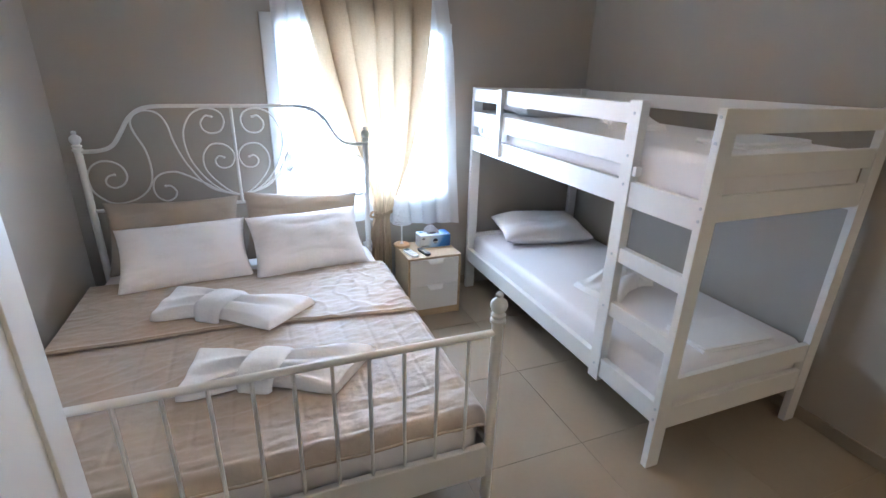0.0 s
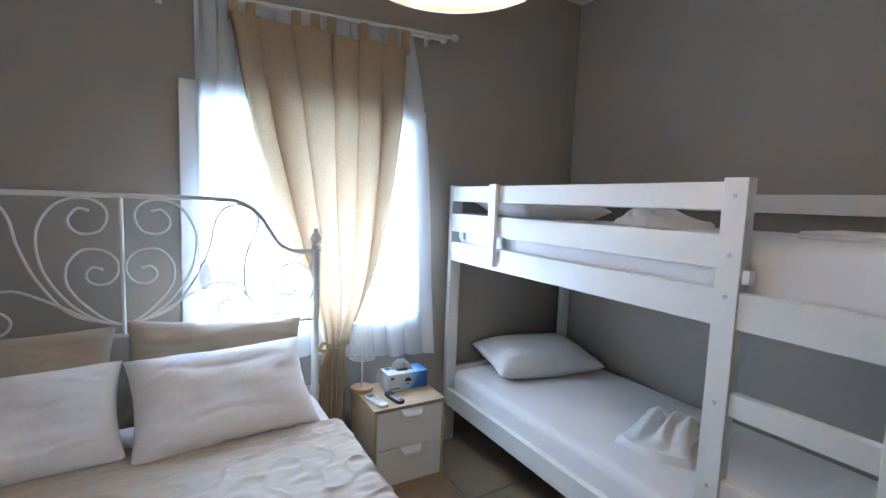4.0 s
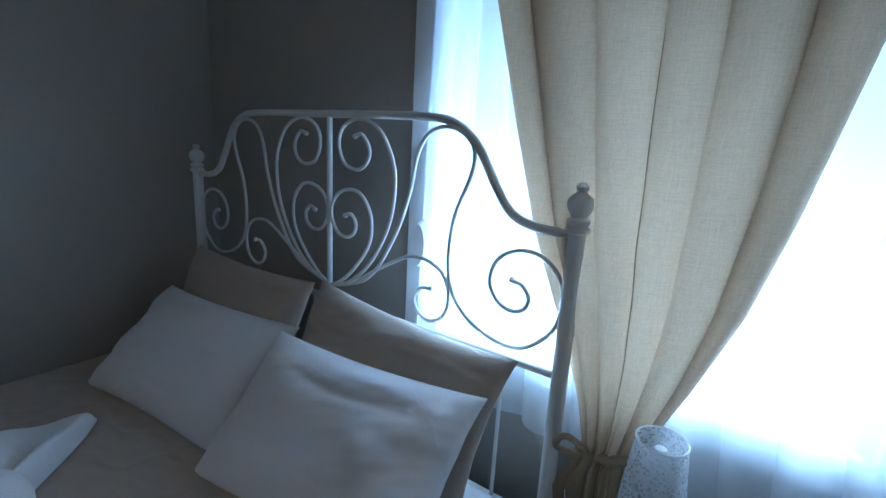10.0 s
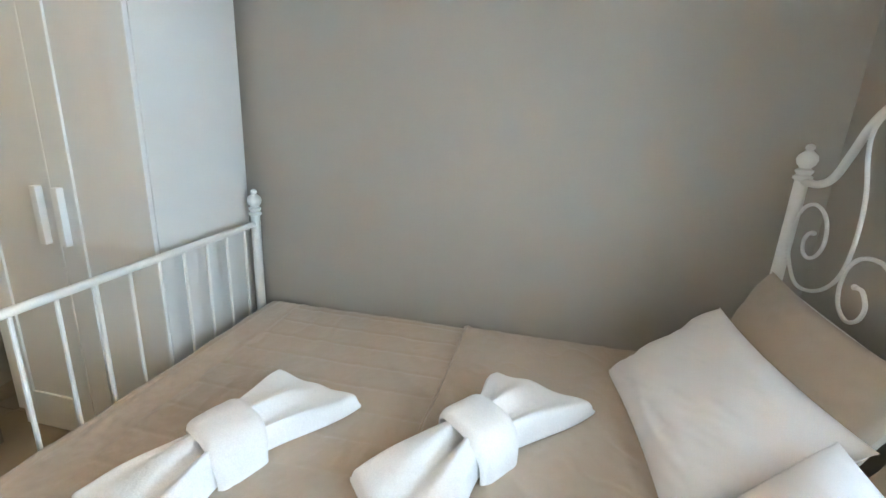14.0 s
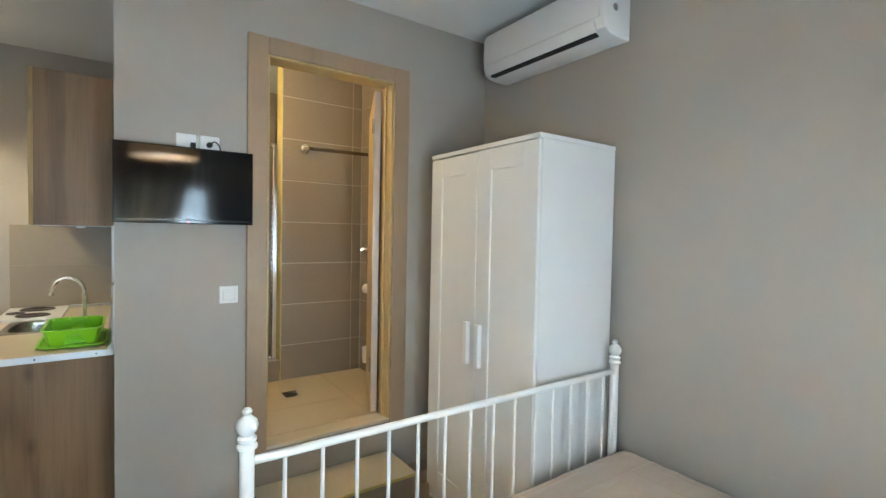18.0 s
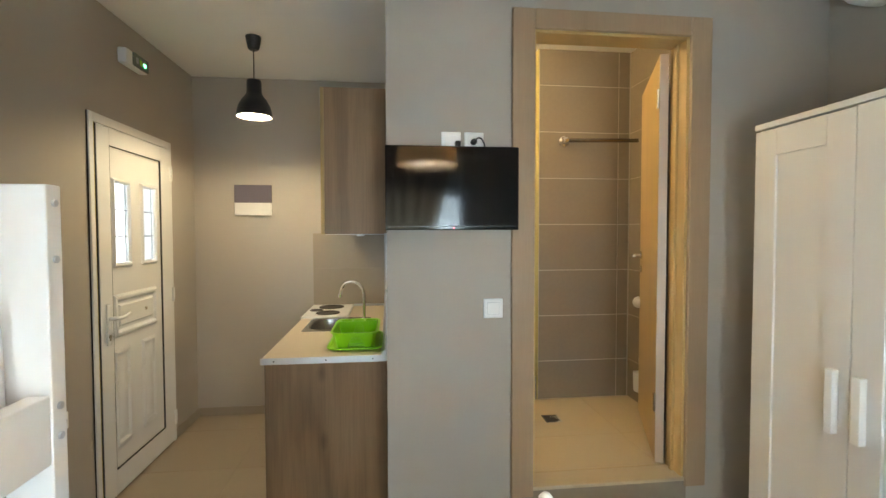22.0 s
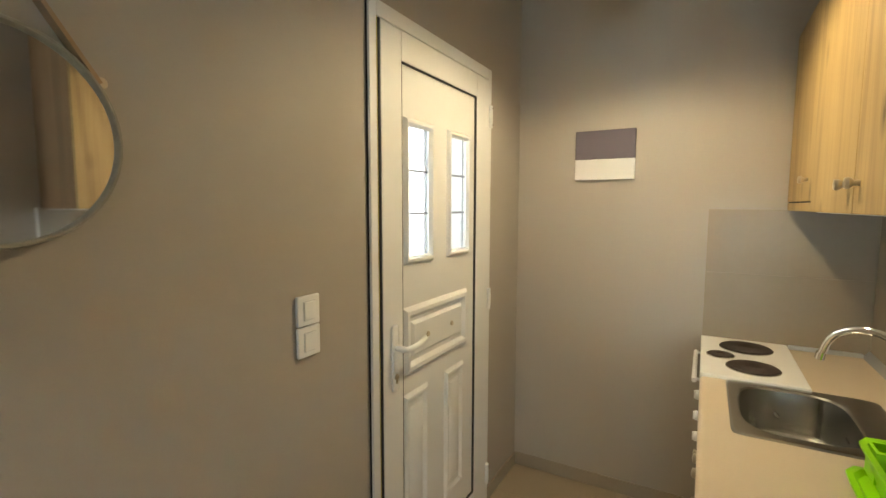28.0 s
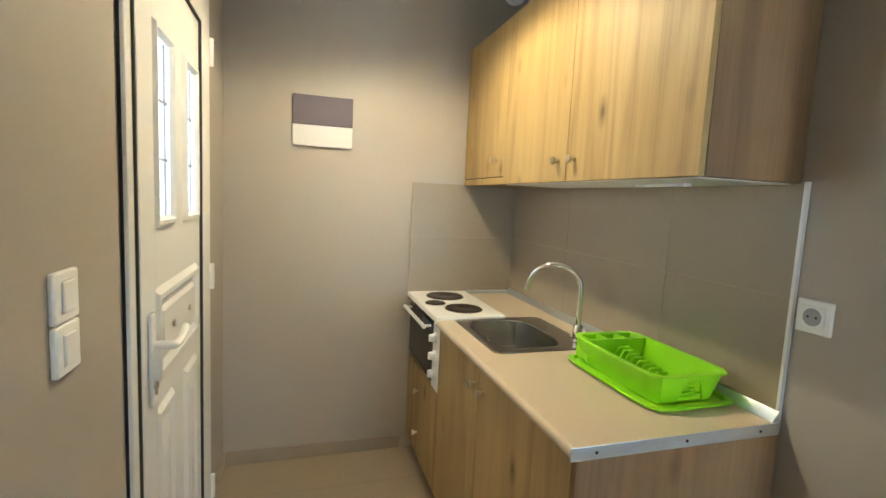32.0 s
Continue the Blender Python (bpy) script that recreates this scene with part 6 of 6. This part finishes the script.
cut = [(SK0 + 0.01, SK1 - 0.01, SKY0 + 0.01, SKY1 - 0.01)]


def slab(x0, x1, y0, y1, z0, z1, holes):
    bm = wall_mesh("y", 0, z1 - z0, x0, x1, y0, y1, holes)
    for v in bm.verts:
        v.co = Vector((v.co.x, v.co.z, z0 + v.co.y))
    bmesh.ops.recalc_face_normals(bm, faces=bm.faces[:])
    return bm


part("board", slab(XK + 0.011, KX - 0.012, HBY1 + 0.002, KY1, KZ - 0.030, KZ, cut), WORKTOP, worktop, smooth=False)
part("board", box(XK + 0.011, HB0 - 0.002, YK + 0.011, HBY1 + 0.0015, KZ - 0.030, KZ, 0.0005), WORKTOP, worktop)
part("rounded_edge", lathe([(0.0149, HBY1 + 0.002), (0.0149, KY1)], (KX - 0.0135, 0, KZ - 0.0151), 20, "y"), WORKTOP, worktop)
strip = part("end_strip", box(XK + 0.011, KX, KY1, KY1 + 0.003, KZ - 0.032, KZ + 0.0005, 0.0012), ALU, worktop, "aluminium end strip")
for x in (1.24, 1.47, 1.72):
    part("screw", disc((x, KY1 + 0.0028, KZ - 0.016), 0.004, 0.0015, "y", 10, 0.0004), DARK_GAP, strip)
part("upstand", extrude_y([(XK + 0.011, KZ), (XK + 0.011, KZ + 0.028), (XK + 0.015, KZ + 0.028), (XK + 0.034, KZ + 0.003), (XK + 0.034, KZ)], YK + 0.011, KY1, 0.001), ALU, worktop, "grey sealing strip along the wall")
part("upstand", box(XK + 0.034, HB0 - 0.002, YK + 0.011, YK + 0.030, KZ, KZ + 0.018, 0.004), ALU, worktop)

sink = thing("sink", (1.48, -1.02, KZ), "inset brushed steel sink", "sink")


def bowl(u, v):
    """The sink bowl: rounded square rim that falls to a flat bottom."""
    a = 2 * math.pi * u
    c, s = math.cos(a), math.sin(a)
    k = (abs(c) ** 3.6 + abs(s) ** 3.6) ** (-1 / 3.6)
    r = track(v, [(0, 1.0), (0.12, 0.965), (0.55, 0.90), (0.75, 0.80), (1, 0.02)])
    z = KZ + 0.004 - 0.15 * track(v, [(0, 0), (0.10, 0.03), (0.62, 0.9), (0.78, 0.985), (1, 1.0)])
    return Vector((1.530 + 0.148 * r * k * c, -1.0075 + 0.196 * r * k * s, z))


part("bowl", sheet(bowl, 64, 24), STEEL, sink)


def rim(u, v):
    a = 2 * math.pi * u
    c, s = math.cos(a), math.sin(a)
    k, q = (abs(c) ** 3.6 + abs(s) ** 3.6) ** (-1 / 3.6), (abs(c) ** 24 + abs(s) ** 24) ** (-1 / 24)
    inner = Vector((1.530 + 0.148 * k * c, -1.0075 + 0.196 * k * s, KZ + 0.004))
    outer = Vector(((SK0 + SK1) / 2 + (SK1 - SK0) / 2 * q * c, (SKY0 + SKY1) / 2 + (SKY1 - SKY0) / 2 * q * s, KZ + 0.0005))
    p = inner.lerp(outer, v)
    p.z = KZ + 0.004 + 0.0012 * math.sin(math.pi * v) - 0.0035 * smooth01((v - 0.85) / 0.15)
    return p


part("rim", sheet(rim, 96, 8), STEEL, sink)
part("waste", lathe([(0.001, 0.003), (0.03, 0.003), (0.038, 0.001), (0.040, 0.0)], (1.530, -1.0075, KZ - 0.1455), 24), CHROME, sink)
for k in range(2):
    part("overflow_hole", disc((1.404, -1.02 + 0.025 * k, KZ - 0.05), 0.006, 0.002, "x", 12, 0.0004), DARK_GAP, sink)

tap = thing("tap", (1.318, -0.868, KZ + 0.004), "chrome swan-neck kitchen tap", "tap")
TX, TY = 1.318, -0.868
part("base", lathe([(0.026, 0.0), (0.026, 0.006), (0.019, 0.012), (0.019, 0.060), (0.014, 0.068)], (TX, TY, KZ), 24), CHROME, tap)
neck = [(TX, TY, KZ + 0.06), (TX, TY, KZ + 0.20)] + [(TX + 0.080 * (1 - math.cos(a)), TY - 0.060 * (1 - math.cos(a)), KZ + 0.210 + 0.084 * math.sin(a)) for a in (math.pi * k / 12 for k in range(12))]
neck += [(TX + 0.165, TY - 0.124, KZ + 0.200)]
part("spout", tube(neck, 0.0105, 14), CHROME, tap)
part("nozzle", tube([(TX + 0.165, TY - 0.124, KZ + 0.204), (TX + 0.168, TY - 0.126, KZ + 0.184)], 0.0125, 14), CHROME, tap)
part("lever", tube([(TX, TY + 0.018, KZ + 0.045), (TX + 0.012, TY + 0.055, KZ + 0.062)], 0.0055, 10), CHROME, tap)

cooker = thing("mini_cooker", (1.62, -1.52, 0.55), "white compact cooker with two hotplates and small oven", "cooker")
part("hob", box(HB0, HB1, HBY0, HBY1, KZ - 0.012, KZ + 0.014, 0.005, 3), ENAMEL, cooker)
part("body", box(1.24, 1.742, HBY0, HBY1, 0.556, KZ - 0.034, 0.002), ENAMEL, cooker)
for x, y, r in ((1.618, -1.655, 0.092), (1.715, -1.500, 0.044), (1.612, -1.372, 0.083)):
    h = part("hotplate", lathe([(r + 0.004, 0.0), (r + 0.004, 0.004), (r, 0.0075), (r * 0.35, 0.0085), (r * 0.3, 0.006), (0.001, 0.006)], (x, y, KZ + 0.014), 48), HOTPLATE, cooker)
    part("hotplate_ring", lathe([(r + 0.007, 0.0), (r + 0.007, 0.003), (r + 0.003, 0.004)], (x, y, KZ + 0.014), 48, "z", False), STEEL, h)
odoor = part("oven_door", box(1.742, 1.768, HBY0 + 0.008, HBY1 - 0.105, 0.572, KZ - 0.045, 0.004), BLACK, cooker, "dark glass oven door")
part("oven_glass", box(1.767, 1.7695, HBY0 + 0.03, HBY1 - 0.125, 0.60, KZ - 0.09, 0), SCREEN, odoor)
part("handle", joined(tube([(1.805, HBY0 + 0.03, KZ - 0.062), (1.805, HBY1 - 0.125, KZ - 0.062)], 0.0095, 12), tube([(1.768, HBY0 + 0.05, KZ - 0.062), (1.805, HBY0 + 0.05, KZ - 0.062)], 0.006, 8), tube([(1.768, HBY1 - 0.145, KZ - 0.062), (1.805, HBY1 - 0.145, KZ - 0.062)], 0.006, 8)), PLASTIC, odoor)
cpanel = part("control_panel", box(1.742, 1.768, HBY1 - 0.100, HBY1, 0.560, KZ - 0.034, 0.003), ENAMEL, cooker)
for z in (0.635, 0.718, 0.800):
    k = part("knob", lathe([(0.024, 0.0), (0.024, 0.006), (0.019, 0.010), (0.018, 0.026), (0.015, 0.029), (0.001, 0.029)], (1.768, HBY1 - 0.05, z), 24, "x"), PLASTIC, cpanel)
    part("knob_grip", box(1.792, 1.802, HBY1 - 0.054, HBY1 - 0.046, z - 0.016, z + 0.016, 0.002), PLASTIC, k)


def knob(parent, x, y, z):
    part("knob", lathe([(0.0075, 0.0), (0.0065, 0.011), (0.0105, 0.015), (0.0142, 0.021), (0.0130, 0.028), (0.001, 0.031)], (x, y, z), 18, "x"), BRASS, parent, "small metal knob")


CF = 1.748


def door_gap(parent, *spans_):
    """The dark joints seen between doors and drawers."""
    part("door_gap", joined(*(box(*b, 0) for b in spans_)), DARK_GAP, parent, "dark joint between the fronts")


bc = thing("base_cabinet", (1.46, -1.52, 0), "oak-laminate base cabinet under the cooker", "cabinet", "kitchen base cabinets")
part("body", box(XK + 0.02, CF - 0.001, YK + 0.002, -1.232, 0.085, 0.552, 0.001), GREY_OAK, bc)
for z0, z1, kz in ((0.090, 0.318, 0.216), (0.322, 0.550, 0.437)):
    d = part("drawer_front", box(CF, CF + 0.018, YK + 0.004, -1.234, z0, z1, 0.0015), OAK, bc)
    knob(d, CF + 0.018, -1.555, kz)
part("plinth", box(XK + 0.02, CF - 0.03, YK + 0.002, -1.232, 0.0, 0.084, 0.001), GREY_OAK, bc)
bc2 = thing("base_cabinet", (1.46, -0.7, 0), "oak-laminate sink cabinet with two doors", "cabinet", "kitchen base cabinets")
part("bottom", box(XK + 0.02, CF - 0.001, -1.230, KY1 - 0.022, 0.085, 0.103, 0.001), GREY_OAK, bc2)
part("side", box(XK + 0.02, CF - 0.001, -1.230, -1.212, 0.103, KZ - 0.031, 0.001), GREY_OAK, bc2)
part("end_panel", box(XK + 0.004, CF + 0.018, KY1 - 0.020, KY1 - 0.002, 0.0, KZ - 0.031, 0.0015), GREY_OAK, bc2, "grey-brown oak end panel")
for y0, y1, ky in ((-1.228, -0.757, -0.797), (-0.753, KY1 - 0.022, -0.711)):
    d = part("door", box(CF, CF + 0.018, y0, y1, 0.090, KZ - 0.033, 0.0015), OAK, bc2)
    knob(d, CF + 0.018, ky, 0.783)
door_gap(bc2, (CF + 0.0006, CF + 0.013, -0.7567, -0.7533, 0.092, KZ - 0.036))
door_gap(bc, (CF + 0.0006, CF + 0.013, -1.2337, -1.2284, 0.092, KZ - 0.036), (CF + 0.0006, CF + 0.013, YK + 0.006, -1.236, 0.3182, 0.3218))
part("plinth", box(XK + 0.02, CF - 0.03, -1.230, KY1 - 0.022, 0.0, 0.084, 0.001), GREY_OAK, bc2)

UX, UZ0, UZ1 = 1.470, 1.500, 2.225
uc = thing("wall_cabinet", (1.32, -1.55, UZ0), "oak-laminate corner wall cabinet above the cooker", "cabinet", "kitchen wall cabinets")
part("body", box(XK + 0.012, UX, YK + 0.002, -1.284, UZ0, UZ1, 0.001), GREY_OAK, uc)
d = part("door", box(UX + 0.0005, UX + 0.018, YK + 0.006, -1.286, UZ0 + 0.036, UZ1, 0.0015), OAK, uc)
knob(d, UX + 0.018, -1.375, 1.612)
part("filler", box(UX + 0.0005, UX + 0.017, YK + 0.004, -1.286, UZ0, UZ0 + 0.031, 0.001), OAK, uc)
uc2 = thing("wall_cabinet", (1.32, -0.74, UZ0), "oak-laminate double wall cabinet above the sink", "cabinet", "kitchen wall cabinets")
part("body", box(XK + 0.012, UX, -1.281, -0.210, UZ0, UZ1, 0.001), GREY_OAK, uc2)
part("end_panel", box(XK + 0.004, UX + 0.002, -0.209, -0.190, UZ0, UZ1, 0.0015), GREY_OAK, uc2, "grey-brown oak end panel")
for y0, y1, ky in ((-1.281, -0.760, -0.812), (-0.757, -0.192, -0.710)):
    d = part("door", box(UX + 0.002, UX + 0.020, y0, y1, UZ0, UZ1, 0.0015), OAK, uc2)
    knob(d, UX + 0.020, ky, 1.572)
door_gap(uc2, (UX + 0.0006, UX + 0.014, -0.7597, -0.7573, UZ0, UZ1 - 0.002))
door_gap(uc, (UX + 0.0006, UX + 0.014, -1.2857, -1.2835, UZ0 + 0.002, UZ1 - 0.002), (UX + 0.0006, UX + 0.014, YK + 0.006, -1.287, UZ0 + 0.0312, UZ0 + 0.0358))
part("bottom_panel", box(XK + 0.012, UX, -1.281, -0.210, UZ0 - 0.003, UZ0 - 0.0002, 0.0005), WARDROBE, uc2, "white underside")
part("under_lamp", box(1.30, 1.33, -0.60, -0.40, UZ0 - 0.012, UZ0 - 0.003, 0.002), PLASTIC, uc2)

wall_plate("wall_socket", "white wall socket beside the kitchen tiles", "socket", (XK, -0.118, 1.180), "+x", 0.082, 0.082, socket=True)

# green dish rack
DX, DY, DW, DL = 1.339, -0.484, 0.252, 0.408
dr = thing("dish_rack", (DX, DY, KZ), "lime green plastic dish rack on its drip tray", "dish rack")


def tub(x0, x1, y0, y1, z0, z1, flare, wall_t, cuts=()):
    bm = bmesh.new()
    n = 40

    def loop(grow, z):
        out = []
        for k in range(n):
            a = 2 * math.pi * (k + 0.5) / n
            c, s = math.cos(a), math.sin(a)
            q = (abs(c) ** 10 + abs(s) ** 10) ** (-0.1)
            out.append(bm.verts.new(((x0 + x1) / 2 + ((x1 - x0) / 2 + grow) * q * c, (y0 + y1) / 2 + ((y1 - y0) / 2 + grow) * q * s, z)))
        return out
    rows = [loop(-flare, z0), loop(0, z1 - 0.006), loop(0.008, z1 - 0.006), loop(0.008, z1), loop(-wall_t, z1), loop(-flare - wall_t, z0 + wall_t)]
    for a, b in zip(rows, rows[1:]):
        for k in range(n):
            bm.faces.new((a[k], a[(k + 1) % n], b[(k + 1) % n], b[k]))
    bm.faces.new(rows[0][::-1])
    bm.faces.new(rows[-1])
    bmesh.ops.recalc_face_normals(bm, faces=bm.faces[:])
    return bm


part("tray", tub(DX - DW / 2 - 0.012, DX + DW / 2 + 0.012, DY - DL / 2 - 0.005, DY + DL / 2 + 0.012, KZ + 0.0005, KZ + 0.014, 0.008, 0.004), GREEN, dr)
shell = tub(DX - DW / 2 + 0.006, DX + DW / 2 - 0.006, DY - DL / 2 + 0.004, DY + DL / 2 - 0.004, KZ + 0.007, KZ + 0.092, 0.020, 0.004)
NX, NTOP = DX - 0.008, KZ + 0.068
for co, no in (((NX - 0.052, 0, KZ), (-1, 0, 0.45)), ((NX + 0.052, 0, KZ), (1, 0, 0.45)), ((0, 0, NTOP), (0, 0, 1)), ((0, 0, KZ + 0.0115), (0, 0, 1)), ((0, DY + 0.17, 0), (0, 1, 0))):
    bmesh.ops.bisect_plane(shell, geom=shell.verts[:] + shell.edges[:] + shell.faces[:], plane_co=co, plane_no=no)
bmesh.ops.delete(shell, geom=[f for f in shell.faces if f.calc_center_median().y > DY + 0.17 and KZ + 0.0116 < f.calc_center_median().z < NTOP
                              and abs(f.calc_center_median().x - NX) < 0.052 - 0.45 * (f.calc_center_median().z - KZ)], context="FACES")
basket = part("basket", shell, GREEN, dr)
for k in range(11):
    y, tall = DY - 0.112 + 0.0245 * k, 0.062 - 0.0030 * k

    def rib(u, v, y=y, tall=tall):
        return Vector((NX + (2 * u - 1) * (0.040 - 0.020 * v), y + 0.013 * v, KZ + 0.0115 + tall * v))
    part("plate_rib", sheet(rib, 4, 4, 0.006), GREEN, basket)
for side in (-1, 1):
    for k in range(9):
        y = DY - 0.110 + 0.030 * k
        part("floor_bar", box(NX + side * 0.072 - 0.023, NX + side * 0.072 + 0.023, y, y + 0.014, KZ + 0.0105, KZ + 0.0150, 0.001, 1), GREEN, basket)
WY = DY - DL / 2 + 0.012
part("cutlery_holder", slab(DX - 0.108, DX + 0.108, WY, WY + 0.070, KZ + 0.020, KZ + 0.0915, [(x0, x0 + 0.061, WY + 0.008, WY + 0.060) for x0 in (DX - 0.101, DX - 0.0305, DX + 0.040)]), GREEN, basket, smooth=False)
part("holder_floor", box(DX - 0.105, DX + 0.105, WY + 0.004, WY + 0.066, KZ + 0.052, KZ + 0.056, 0.001), GREEN, basket)
for k in range(4):
    part("drain_rib", box(NX - 0.040 + 0.004 * k, NX + 0.040 - 0.004 * k, DY + DL / 2 - 0.055 - 0.01 * k, DY + DL / 2 - 0.047 - 0.01 * k, KZ + 0.0112, KZ + 0.022 + 0.013 * k, 0.001), GREEN, basket)

# ---------------------------------------------------------------- tiles, one by one
tiles(floor, TILE, "tile", spans(XW, XE, 1.512, 0.62), spans(YT, YN, 1.585, 0.62), lambda a, b: Matrix.Translation((a, b, -0.008)), 0.002)
tiles(floor, TILE, "tile", spans(XK, XE, 1.512, 0.62), spans(YK, YT, 1.585, 0.62), lambda a, b: Matrix.Translation((a, b, -0.008)), 0.002)
tiles(bath_floor, BATH_FLOOR, "tile", spans(BATH_X, XK - 0.12, 0.47, 0.60), spans(BATH_Y, YT - 0.12, -0.26, 0.60), lambda a, b: Matrix.Translation((a, b, BATH_Z - 0.008)), 0.0015)
tiles(bath_back, BATH_TILE, "tile", spans(BATH_X, 0.165, -0.386, 0.62), spans(BATH_Z, BATH_TOP, 0.643, 0.306), lambda a, b: pose(a, BATH_Y - 0.012, b, 90, 0, 0) @ Matrix.Translation((0, 0, -0.0115)), 0.005)
tiles(bath_side, BATH_TILE, "tile", spans(BATH_Y, YT - 0.12, -0.40, 0.62), spans(BATH_Z, BATH_TOP, 0.643, 0.306), lambda a, b: pose(BATH_X - 0.0115, a, b, 90, 0, 90), 0.004)
splash = structure("trim_splashback", joined(box(XK + 0.0004, XK + 0.0092, YK + 0.0094, -0.178, KZ - 0.03, UZ0 + 0.004, 0), box(XK + 0.0004, 1.784, YK + 0.0004, YK + 0.0092, KZ - 0.03, UZ0 + 0.004, 0)), SPLASH_GROUT, "grey-beige tiled splashback behind the worktop", "splashback")
structure("trim_splashback_end", box(XK + 0.0004, XK + 0.013, -0.1776, -0.1685, KZ - 0.03, UZ0 + 0.004, 0.001), WARDROBE, "pale edge trim at the end of the splashback", "trim")
tiles(splash, SPLASH, "tile", spans(YK + 0.011, -0.178, -0.60, 0.62), spans(KZ - 0.03, UZ0 + 0.004, 1.212, 0.318), lambda a, b: pose(XK + 0.0028, a, b, 90, 0, 90), 0.002)
tiles(splash, SPLASH, "tile", spans(XK + 0.011, 1.784, 1.785, 0.62), spans(KZ - 0.03, UZ0 + 0.004, 1.212, 0.60), lambda a, b: pose(a, YK + 0.0028, b, 90, 0, 180), 0.002)
